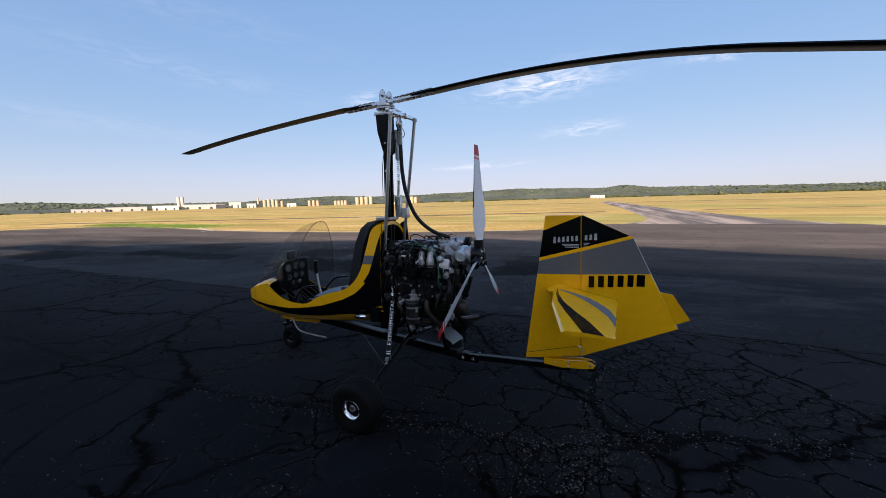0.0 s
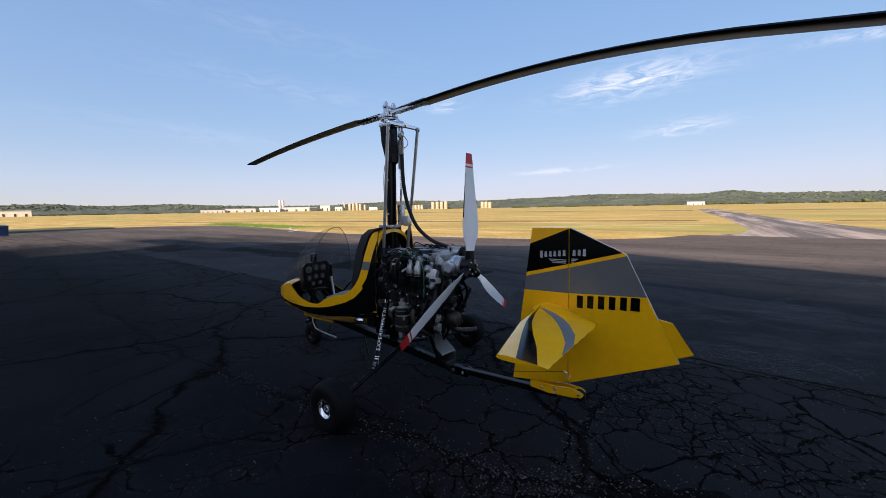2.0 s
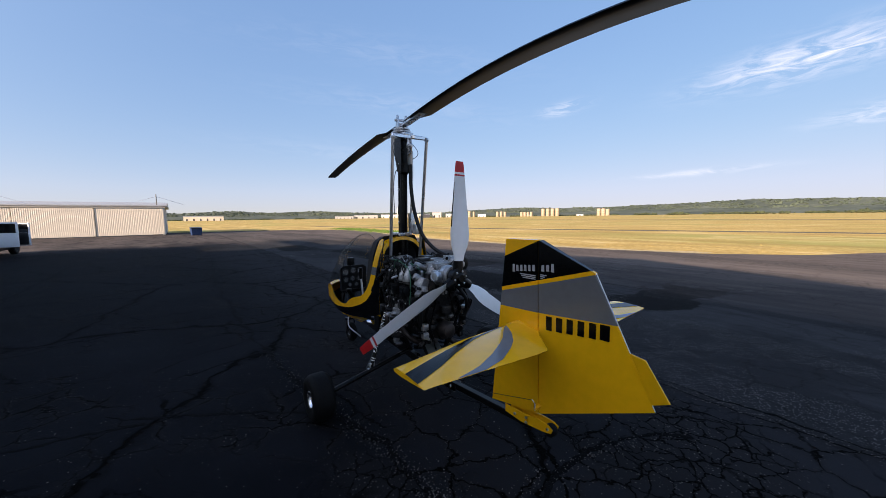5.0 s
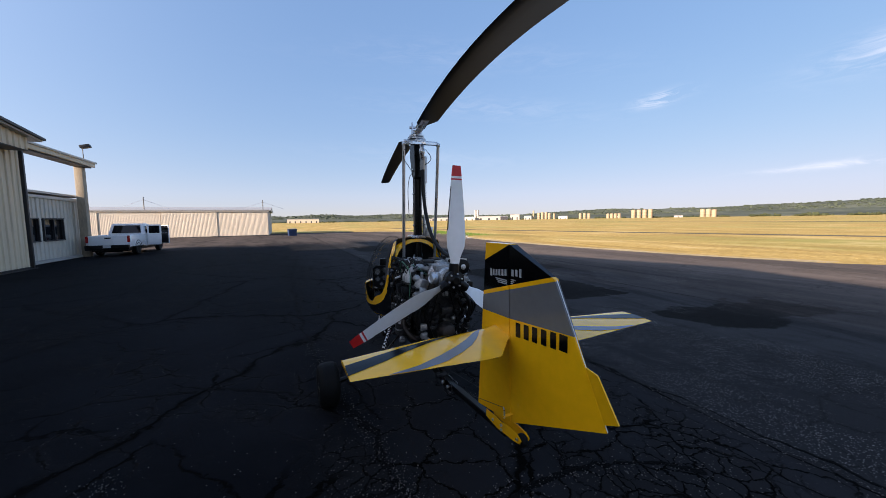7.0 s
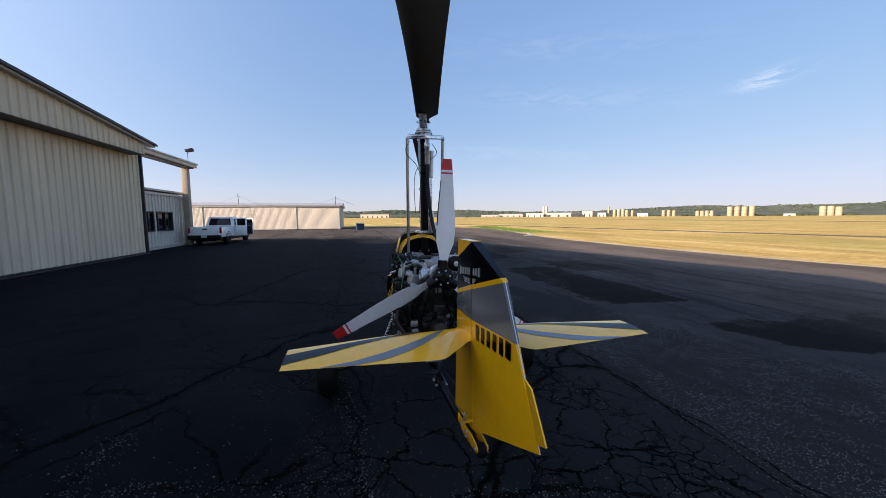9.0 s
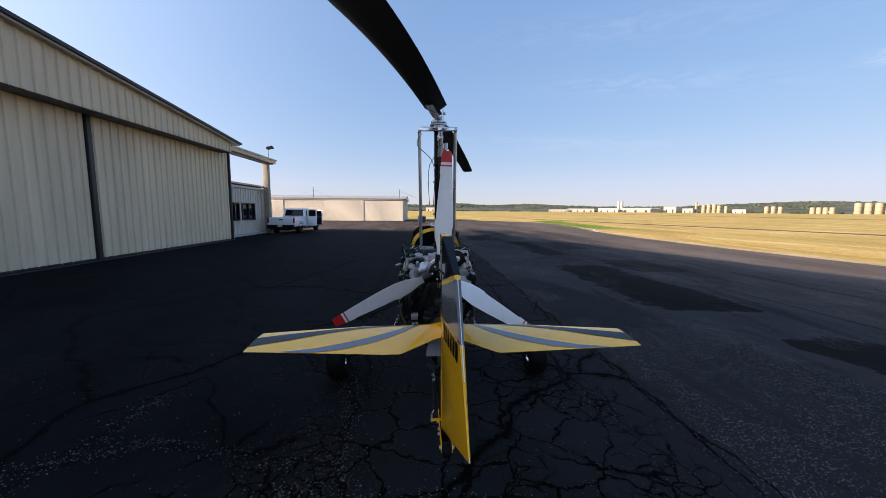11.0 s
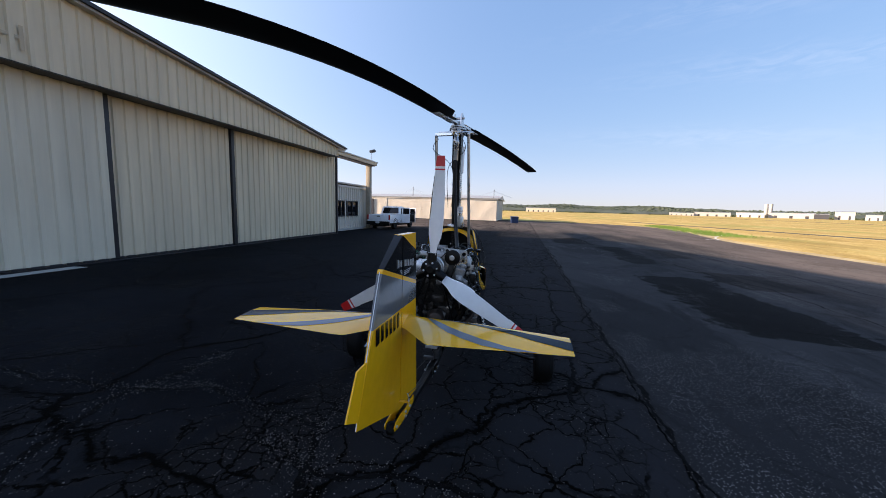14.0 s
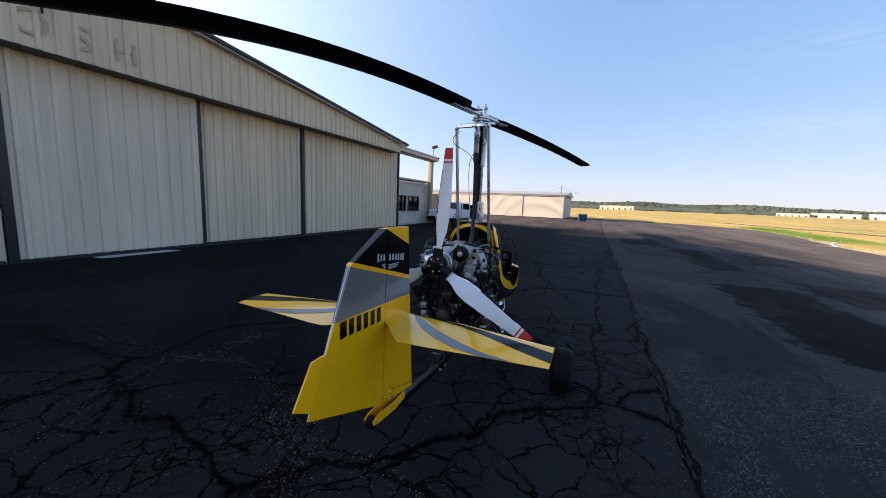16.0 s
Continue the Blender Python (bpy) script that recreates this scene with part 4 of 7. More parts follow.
# office annex behind the outrigger
office = thing("office_annex", pose(-8.3, 0, 0), "low pale ribbed-steel office annex with two dark windows", "office")
AY0, AY1 = 17.6, 23.9
windows = ((19.2, 20.2), (20.6, 22.2))
WZ0, WZ1 = 0.98, 2.02
bm = B()
atop = lambda y: 3.05
ribbed(bm, AY0, AY1, 0.1, WZ0, 0)
ribbed(bm, AY0, AY1, WZ1, 0, 0, top=atop)
ribbed(bm, AY0, windows[0][0], WZ0, WZ1, 0)
ribbed(bm, windows[0][1], windows[1][0], WZ0, WZ1, 0)
ribbed(bm, windows[1][1], AY1, WZ0, WZ1, 0)
part("front_wall", bm, pale_steel, office, smooth=20)
bm = B()
box(bm, (-6, AY1, 1.5), (12, 0.15, 3.0))
part("end_wall", bm, pale_steel, office)
bm = B()
box(bm, (-6, (AY0 + AY1) / 2, 3.06), (12.3, AY1 - AY0 + 0.3, 0.1), rot=(0, -1.5, 0))
part("roof", bm, roof_steel, office)
bm = B()
box(bm, (0.06, (AY0 + AY1) / 2, 3.02), (0.1, AY1 - AY0 + 0.2, 0.14), bevel=0.01)
part("gutter", bm, pale_steel, office)
bm = B()
box(bm, (0.05, (AY0 + AY1) / 2, 0.06), (0.5, AY1 - AY0, 0.12))
part("plinth", bm, concrete, office)
for a, b in windows:
    bm = B()
    for c, s in (((0.03, (a + b) / 2, WZ0), (0.1, b - a + 0.1, 0.06)), ((0.03, (a + b) / 2, WZ1), (0.1, b - a + 0.1, 0.06)), ((0.03, a, (WZ0 + WZ1) / 2), (0.1, 0.06, 1.0)), ((0.03, b, (WZ0 + WZ1) / 2), (0.1, 0.06, 1.0)),
                 ((0.03, (a + b) / 2, (WZ0 + WZ1) / 2), (0.08, 0.05, 1.0))):
        box(bm, c, s)
    win = part("window", bm, dark_trim, office)
    bm = B()
    box(bm, (-0.02, (a + b) / 2, (WZ0 + WZ1) / 2), (0.02, b - a, 1.0))
    part("pane", bm, window_glass, win)

# ---------------------------------------------------------------- far row of T-hangars
FX, FY, FW, FD = 0.20, 50.0, 34.0, 15.0
row = thing("hangar_row", pose(FX, FY, 0), "long cream ribbed-steel row of T-hangars, sunlit", "hangar")
for k in range(6):
    x1 = -k * 5.7
    bm = B()
    ribbed(bm, 0, 5.64, 0.08, 3.05, pitch=0.14, proud=0.006)
    part("door_leaf", bm, cream_panel, row, at=pose(x1 - 5.68, -0.02 - (0.04 if k % 2 else 0), 0, 0, 0, -90), smooth=20)
bm = B()
box(bm, (-FW / 2, FD / 2, 1.6), (FW - 0.1, FD - 0.2, 3.2))
part("body", bm, cream_panel, row)
bm = B()
ribbed(bm, 0, FD, 0.05, 3.35, pitch=0.25, proud=0.02)
part("end_wall", bm, pale_steel, row, at=pose(0.02, 0, 0), smooth=20)
bm = B()
box(bm, (-FW / 2, -0.075, 3.24), (FW + 0.3, 0.05, 0.28), bevel=0.01)
part("header", bm, cream_panel, row)
bm = B()
loft(bm, [[(x, -0.16, 3.38), (x, FD / 2, 4.0), (x, FD + 0.35, 3.38), (x, FD + 0.35, 3.28), (x, -0.16, 3.28)] for x in (-FW - 0.3, 0.35)])
part("roof", bm, roof_steel, row, smooth=0)
# dark strip along the door feet: shade of the gap put into its colour
bm = B()
box(bm, (-FW / 2, -0.045, 0.05), (FW - 0.4, 0.03, 0.10))
part("door_gap_shade", bm, shed_dark, row)
# dark upright panel standing just in front of the doors
bm = B()
box(bm, (-20.0, -0.14, 1.5), (1.3, 0.1, 2.9))
part("dark_panel", bm, shed_dark, row)
for x, h in ((-13.2, 1.55), (-0.6, 1.3)):
    mast_thing = thing("aerial_mast", pose(FX + x, FY + 1.0, 3.4), "thin aerial mast with guy wires on the roof", "aerial")
    bm = B()
    tube(bm, [(0, 0, 0), (0, 0, h)], 0.05, 6)
    part("mast", bm, dark_trim, mast_thing)
    for sx in (-1, 1):
        bm = B()
        tube(bm, [(0, 0, h * 0.8), (sx * 2.6, 0, 0.1)], 0.015, 4)
        part("guy_wire", bm, steel_tube, mast_thing)

bin_ob = thing("skip_bin", pose(2.9, 44.5, 0, 0, 0, 12) @ Matrix.Diagonal((0.56, 0.6, 0.78, 1)), "blue steel rubbish skip on the asphalt", "skip")
bm = B()
loft(bm, [[(-0.75 - k * 0.12, -0.5, z), (0.75 + k * 0.12, -0.5, z), (0.75 + k * 0.12, 0.5 + 0.1 * k, z), (-0.75 - k * 0.12, 0.5 + 0.1 * k, z)] for k, z in ((0, 0.08), (1, 1.05))])
part("body", bm, blue_bin, bin_ob, smooth=0)
for x in (-0.6, 0.0, 0.6):
    bm = B()
    box(bm, (x, -0.53, 0.55), (0.07, 0.06, 0.9))
    part("rib", bm, blue_bin, bin_ob)
bm = B()
box(bm, (0, 0.03, 1.1), (1.8, 1.2, 0.08), rot=(6, 0, 0), bevel=0.02)
part("lid", bm, plastic_grey, bin_ob)


# ---------------------------------------------------------------- the gyroplane
CX = 3.03                        # centre line; it faces +y
gyro = thing("gyroplane", pose(CX, 1.4, 0), "yellow and black single-seat open gyroplane with a white pusher propeller, parked", "gyroplane")
AT = pose(0, -1.4, 0)            # parts are drawn with y as in the world and x from the centre line


def gpart(name, bm, mats, label="", parent=None, smooth=40):
    return part(name, bm, mats, parent or gyro, label, AT if parent is None else None, smooth)


# pod: stations along y with half width, belly, sill
HALF = [(3.60, 0.015), (3.55, 0.08), (3.45, 0.145), (3.28, 0.205), (3.05, 0.25), (2.85, 0.275), (2.6, 0.29), (2.2, 0.30), (1.9, 0.30), (1.56, 0.295)]
BELLY = [(3.60, 0.585), (3.55, 0.525), (3.45, 0.465), (3.28, 0.425), (3.05, 0.41), (2.6, 0.42), (2.2, 0.44), (1.9, 0.475), (1.56, 0.53)]
SILL = [(3.60, 0.60), (3.55, 0.648), (3.45, 0.702), (3.28, 0.766), (3.12, 0.808), (3.02, 0.80), (2.92, 0.74), (2.8, 0.685), (2.62, 0.655), (2.46, 0.665), (2.36, 0.715), (2.28, 0.755), (2.14, 0.80),
        (2.02, 0.83), (1.94, 0.865), (1.86, 0.925), (1.79, 1.02), (1.74, 1.15), (1.70, 1.29), (1.66, 1.40), (1.62, 1.45), (1.56, 1.465)]
SILL = [(q.x, q.y) for q in curve([(y, z, 0) for y, z in SILL], 5)]
stations = sorted({3.60, 3.59, 3.575, 3.55, 3.525, 3.5, 3.47, 3.44, 1.56} | {round(3.40 - 0.02 * k, 3) for k in range(92)}, reverse=True)


def pod_section(y, inset=0.0):
    """Half section from the keel line up to the sill."""
    w, b, s = lerp(y, HALF) - inset, lerp(y, BELLY) + inset, lerp(y, SILL)
    mid = b + min(0.22, (s - b) * 0.62)
    pts = []
    for k in range(9):                         # rounded bilge
        a = math.pi / 2 * k / 8
        pts.append((w * math.sin(a) ** 0.85, b + (mid - b) * (1 - math.cos(a) ** 1.1)))
    for k in range(1, 9):                      # side, leaning in a little
        t = k / 8
        z = mid + (s - mid) * t
        lean = max(0.0, (z - 0.85) / 0.6)
        pts.append((w * (1 - 0.10 * lean - 0.25 * max(0, lean - 0.55) ** 1.2), z))
    return pts


FRONT = [(0.80, 2.14), (0.83, 2.02), (0.865, 1.94), (0.925, 1.86), (1.02, 1.79), (1.15, 1.74), (1.29, 1.70), (1.40, 1.66), (1.45, 1.62)]
SWOOSH_LOW = [(3.60, 0.612), (3.4, 0.575), (3.1, 0.535), (2.7, 0.52), (2.3, 0.545), (1.95, 0.60), (1.56, 0.63)]
SWOOSH_HIGH = [(3.60, 0.618), (3.4, 0.600), (3.1, 0.580), (2.7, 0.592), (2.45, 0.625), (2.25, 0.665), (2.0, 0.745), (1.85, 0.815), (1.75, 0.90), (1.68, 1.0), (1.56, 1.2)]


def pod_x(y, z):
    """Half width of the pod's outer skin at y and z."""
    sec = pod_section(y)
    return lerp(z, [(q, w) for w, q in sec])


def pod_band(name, mat, ys, low, high, label=""):
    """A smooth-edged band of vinyl lying on the pod's skin, on both sides."""
    for side in (-1, 1):
        bm, rows = B(), []
        for y in ys:
            a, b = low(y), high(y)
            b = min(b, lerp(y, SILL) - 0.001)
            a = min(a, b - 0.001)
            rows.append([(side * (pod_x(y, a + (b - a) * k / 10) + 0.0022), y, a + (b - a) * k / 10) for k in range(11)])
        loft(bm, rows, closed=False, caps=False)
        part(name, bm, mat, shell, label, smooth=70)


bm = B()
for side in (-1, 1):
    for inset, flip in ((0.0, False), (0.012, True)):
        rows = []
        for y in stations:
            sec = pod_section(y, inset if y < 3.5 else inset * 0.3)
            fine = []
            for (x0, z0), (x1, z1) in zip(sec, sec[1:]):
                fine += [(x0, z0), ((x0 + x1) / 2, (z0 + z1) / 2)]
            fine.append(sec[-1])
            rows.append([(side * x, y, z) for x, z in fine])
        verts = [[bm.verts.new(p) for p in r] for r in rows]
        for i in range(len(verts) - 1):
            for j in range(len(verts[0]) - 1):
                q = [verts[i][j], verts[i][j + 1], verts[i + 1][j + 1], verts[i + 1][j]]
                f = bm.faces.new(q)
                c = f.calc_center_median()
                f.material_index = 1 if flip else 0
bmesh.ops.remove_doubles(bm, verts=bm.verts, dist=0.0005)
shell = gpart("pod_shell", bm, [yellow, matt_black], "glossy yellow pod with a black swoosh stripe", smooth=50)
pod_band("swoosh_stripe", gloss_black, [3.58 - 0.02 * k for k in range(101)] + [1.561], lambda y: lerp(y, SWOOSH_LOW), lambda y: lerp(y, SWOOSH_HIGH))
for side in (-1, 1):
    for name, m, f0, f1, z0, z1 in (("black_edge", gloss_black, 0.105, None, 0.93, 1.43), ("grey_band", decal_grey, 0.004, 0.105, 1.10, 1.18)):
        bm, rows = B(), []
        n = 30
        for i in range(n + 1):
            z = z0 + (z1 - z0) * i / n
            ya = lerp(z, FRONT) - f0
            yb = 1.562 if f1 is None else lerp(z, FRONT) - f1
            ya = max(ya, yb + 0.001)
            rows.append([(side * (pod_x(ya + (yb - ya) * k / 6, z) + 0.003), ya + (yb - ya) * k / 6, z) for k in range(7)])
        loft(bm, rows, closed=False, caps=False)
        part(name, bm, m, shell, smooth=70)
# nose cowl closing the top in front of the windscreen
bm = B()
rows = []
for y in (3.60, 3.575, 3.55, 3.5, 3.45, 3.36, 3.28, 3.2, 3.12, 3.02):
    w, s = lerp(y, HALF), lerp(y, SILL)
    rows.append([(w * 0.97 * math.sin(a), y, s - 0.006 + 0.05 * min(1, (3.6 - y) * 3) * math.cos(a)) for a in (math.pi * (k / 12 - 0.5) for k in range(13))])
loft(bm, rows, closed=False, caps=False, mats=lambda i, j: 1 if i > 4 and 3 < j < 8 else 0)
gpart("nose_cowl", bm, [yellow, matt_black], smooth=60)
# hoop of the seat back with its black inside
bm = B()
rows = []
for w_in, y in ((0.0, 1.70), (0.0, 1.60), (0.035, 1.595), (0.035, 1.70)):
    ring = []
    for k in range(17):
        a = math.pi * k / 16
        ring.append(((0.262 - w_in) * math.cos(a) * (1.0 + 0.06 * math.sin(a)), y, 1.18 + (0.300 - w_in) * math.sin(a) ** 0.75))
    rows.append([(0.293 - w_in, y, 0.56)] + [(0.285 - w_in, y, 1.0)] + ring + [(-0.285 + w_in, y, 1.0), (-0.293 + w_in, y, 0.56)])
loft(bm, rows, closed=False, caps=False, mats=lambda i, j: 0 if i < 2 and 1 <= j <= 18 else 1)
gpart("seat_hoop", bm, [yellow, matt_black], smooth=50)
bm = B()
ring = [(-0.27, 0.50), (-0.275, 1.0)] + [(-0.255 * math.cos(math.pi * k / 12), 1.10 + 0.15 * math.sin(math.pi * k / 12) ** 0.75) for k in range(13)] + [(0.275, 1.0), (0.27, 0.50)]
loft(bm, [[(x * s, y, z if z < 1 else 1 + (z - 1) * s) for x, z in ring] for y, s in ((1.60, 1.0), (1.50, 0.97), (1.44, 0.86))])
gpart("fuel_tank", bm, gloss_black, "black tank behind the seat")
# seat
bm = B()
loft(bm, [[(x * w, y - 0.06 * abs(x), z) for x in (-1, -0.8, -0.3, 0.3, 0.8, 1)] + [(x * w, y - 0.16, z + 0.01) for x in (1, 0.8, -0.8, -1)] for y, z, w in ((2.08, 0.66, 0.22), (2.02, 0.85, 0.25), (1.96, 1.05, 0.268), (1.90, 1.28, 0.262), (1.85, 1.42, 0.235), (1.81, 1.475, 0.18), (1.78, 1.485, 0.10))])
gpart("seat_back", bm, seat_cloth)
bm = B()
loft(bm, [[(x, y, z - 0.08), (-x, y, z - 0.08), (-x * 0.95, y, z), (0, y, z + 0.015), (x * 0.95, y, z)] for y, z, x in ((2.02, 0.70, 0.2), (2.15, 0.70, 0.225), (2.32, 0.715, 0.23), (2.42, 0.73, 0.22), (2.46, 0.70, 0.2))])
gpart("seat_cushion", bm, cushion_grey, "grey seat cushion")
# windscreen
bm = B()
hoops = []
for i in range(13):
    u = i / 12
    y = 3.25 - 0.80 * u
    top = 0.80 + 0.68 * math.sin(u * math.pi / 2) ** 0.85
    w, low = 0.19 + 0.095 * u ** 0.7, 0.80 - 0.02 * u
    hoops.append([(w * math.sin(a) * (1 - 0.12 * abs(math.cos(a)) * u), y + 0.10 * (1 - abs(a) / (math.pi / 2)) * (1 - u) * 0.6 - 0.14 * u * (abs(a) / (math.pi / 2)) * -1,
                   low + (top - low) * max(0.0, math.cos(a)) ** 0.7) for a in (math.pi * (k / 16 - 0.5) for k in range(17))])
loft(bm, hoops, closed=False, caps=False)
screen = gpart("windscreen", bm, screen_clear, "clear curved acrylic windscreen", smooth=80)
screen.visible_shadow = False
for hoop in (hoops[-1], hoops[0]):
    bm = B()
    tube(bm, hoop, 0.0028, 6)
    part("screen_edge", bm, plastic_grey, screen)
# instrument pod
bm = B()
loft(bm, [[(-w, y, z0), (w, y, z0), (w, y, z1 - 0.03), (w * 0.8, y, z1), (-w * 0.8, y, z1), (-w, y, z1 - 0.03)] for y, w, z0, z1 in ((3.08, 0.10, 0.72, 0.88), (2.93, 0.17, 0.72, 1.02), (2.87, 0.175, 0.74, 1.05))])
panel = gpart("instrument_panel", bm, matt_black, "black instrument panel with round dials")
for x, z, r in ((-0.115, 0.97, 0.042), (-0.01, 0.985, 0.036), (0.085, 0.975, 0.036), (-0.11, 0.87, 0.032), (-0.02, 0.88, 0.03), (0.07, 0.875, 0.03), (-0.06, 0.80, 0.024), (0.03, 0.80, 0.024)):
    bm = B()
    lathe(bm, [(r * 1.15, 0), (r * 1.15, 0.014), (r, 0.016), (r * 0.95, 0.01)], (x, 2.873, z), (0, -1, 0), 18)
    d = part("dial", bm, plastic_grey, panel)
    bm = B()
    lathe(bm, [(r * 0.9, 0), (r * 0.9, 0.003)], (x, 2.864, z), (0, -1, 0), 16)
    part("dial_face", bm, matt_black, d)
    bm = B()
    lathe(bm, [(r * 0.80, 0.003), (r * 0.80, 0.0045), (r * 0.70, 0.0045), (r * 0.70, 0.003)], (x, 2.864, z), (0, -1, 0), 24)
    bar(bm, (x, 2.8595, z), (x + r * 0.35, 2.8595, z + r * 0.5), 0.003, 0.002, bevel=0)
    part("dial_scale", bm, dial_white if r > 0.04 else logo_grey, d)
bm = B()
box(bm, (-0.02, 2.91, 1.10), (0.09, 0.05, 0.10), bevel=0.012)
tube(bm, [(-0.02, 2.93, 1.03), (-0.02, 2.91, 1.10)], 0.015)
gpart("compass", bm, matt_black)
bm = B()
tube(bm, curve([(-0.05, 2.45, 0.55), (-0.05, 2.50, 0.75), (-0.05, 2.53, 0.92)]), 0.012)
stick = gpart("control_stick", bm, aluminium)
bm = B()
tube(bm, [(-0.05, 2.53, 0.92), (-0.05, 2.54, 0.98), (-0.05, 2.53, 1.06)], [0.02, 0.024, 0.018])
part("grip", bm, matt_black, stick)
for s in (-1, 1):
    bm = B()
    tube(bm, curve([(s * 0.22, 2.72, 0.62), (s * 0.24, 2.55, 0.80), (s * 0.24, 2.36, 0.84)]), 0.011)
    gpart("grab_rail", bm, matt_black)
    bm = B()
    box(bm, (s * 0.09, 2.98, 0.60), (0.09, 0.03, 0.14), rot=(-20, 0, 0), bevel=0.006)
    gpart("rudder_pedal", bm, plastic_grey)
    bm = B()
    lathe(bm, [(0.001, 0.035), (0.018, 0.03), (0.026, 0.012), (0.028, 0)], (s * 0.297, 1.80, 0.60), (s * 1.0, 0.2, 0), 14)
    for v in bm.verts:
        v.co.y = 1.80 + (v.co.y - 1.80) * 2.2
    gpart("side_lamp", bm, chrome, "bright side lamp")
bm = B()
box(bm, (0.09, 2.2, 0.735), (0.08, 0.2, 0.06), bevel=0.01)
box(bm, (-0.14, 2.52, 0.64), (0.06, 0.12, 0.05), bevel=0.01)
gpart("throttle_box", bm, plastic_grey)
for k in range(7):                         # harness and loose cables in the cockpit
    bm = B()
    x = -0.18 + 0.06 * k
    tube(bm, curve([(x, 2.91, 0.76), (x + rng.uniform(-0.04, 0.04), 2.66, 0.60), (x + rng.uniform(-0.06, 0.06), 2.5, 0.56)], 5), 0.006, 6)
    gpart("cockpit_cable", bm, hose_black)

# keel
bm = B()
bar(bm, (0, 2.62, 0.405), (0, 0.78, 0.218), 0.055, 0.075)
gpart("keel_tube", bm, matt_black)
bm = B()
bar(bm, (0, 0.84, 0.228), (0, -0.05, 0.268), 0.05, 0.052)
gpart("tail_boom", bm, matt_black)
for y in (0.88, 0.78):
    for s in (-1, 1):
        bm = B()
        box(bm, (s * 0.031, 0.83, 0.226), (0.006, 0.20, 0.075), bevel=0.002)
        lathe(bm, [(0.014, 0), (0.014, 0.018), (0.008, 0.02)], (s * 0.034, y, 0.225), (s, 0, 0), 8)
        gpart("joint_plate", bm, machined)
bm = B()
bar(bm, (0, 2.52, 0.44), (0, 1.72, 0.35), 0.08, 0.012)
gpart("keel_fairing", bm, plastic_grey)
# mast
bm = B()
for s in (-1, 1):
    bar(bm, (s * 0.028 + 0.03, 1.66, 0.33), (s * 0.028 + 0.03, 1.612, 2.36), 0.02, 0.062)
bar(bm, (0.03, 1.665, 0.33), (0.03, 1.617, 2.36), 0.04, 0.04)
gpart("mast", bm, matt_black)
for z in (0.55, 0.9, 1.3, 1.62, 1.95, 2.2):
    bm = B()
    for s in (-1, 1):
        lathe(bm, [(0.010, 0), (0.010, 0.012), (0.006, 0.015)], (0.03 + s * 0.038, 1.66 - (z - 0.33) * 0.022, z), (s, 0, 0), 8)
    gpart("mast_bolt", bm, machined)
bm = B()
loft(bm, [[(0.03 + s * 0.045, y, z) for y, z in ((1.595, 2.10), (1.645, 2.13), (1.695, 2.31), (1.705, 2.455), (1.565, 2.455), (1.565, 2.12))] for s in (-1, 1)])
gpart("mast_cheek_plate", bm, matt_black)

# rotor head
bm = B()
box(bm, (0.03, 1.60, 2.475), (0.10, 0.24, 0.035), bevel=0.006)
box(bm, (0.03, 1.50, 2.46), (0.36, 0.035, 0.028), bevel=0.005)
gpart("head_plate", bm, machined)
bm = B()
lathe(bm, [(0.055, 2.485), (0.055, 2.53), (0.08, 2.535), (0.08, 2.55), (0.04, 2.555), (0.04, 2.60)], (0.03, 1.615, 0), (0, 0, 1), 24)
gpart("bearing_block", bm, machined)
bm = B()
lathe(bm, [(0.085, 2.505), (0.09, 2.508), (0.09, 2.522), (0.085, 2.525)], (0.03, 1.615, 0), (0, 0, 1), 36)
gpart("ring_gear", bm, steel_tube)
BL = Vector((0.205, 0.979, 0)).normalized()
BS = Vector((BL.y, -BL.x, 0))
HEAD = Vector((0.03, 1.615, 2.575))
bm = B()
for s in (-1, 1):
    c = HEAD + BS * (s * 0.036)
    loft(bm, [[c + BS * (s * o) + BL * a + Vector((0, 0, h)) for a, h in ((-0.04, -0.03), (0.04, -0.03), (0.03, 0.08), (0.012, 0.105), (-0.012, 0.105), (-0.03, 0.08))] for o in (0.0, 0.014)])
gpart("teeter_tower", bm, machined)
bm = B()
tube(bm, [HEAD + BS * -0.07 + Vector((0, 0, 0.055)), HEAD + BS * 0.07 + Vector((0, 0, 0.055))], 0.013)
gpart("teeter_bolt", bm, steel_tube)
bm = B()
bar(bm, HEAD + BL * -0.34 + Vector((0, 0, -0.012)), HEAD + BL * 0.34 + Vector((0, 0, 0.012)), 0.055, 0.03)
gpart("hub_bar", bm, machined)


def droop(s):
    """Height of the blade s metres from the head; front is positive."""
    if s > 0:
        return HEAD.z + 0.028 * s - 0.0075 * s * s
    r = min(-s, 2.6)
    return HEAD.z - 0.0105 * r ** 3 - 0.235 * max(0.0, -s - 2.6)


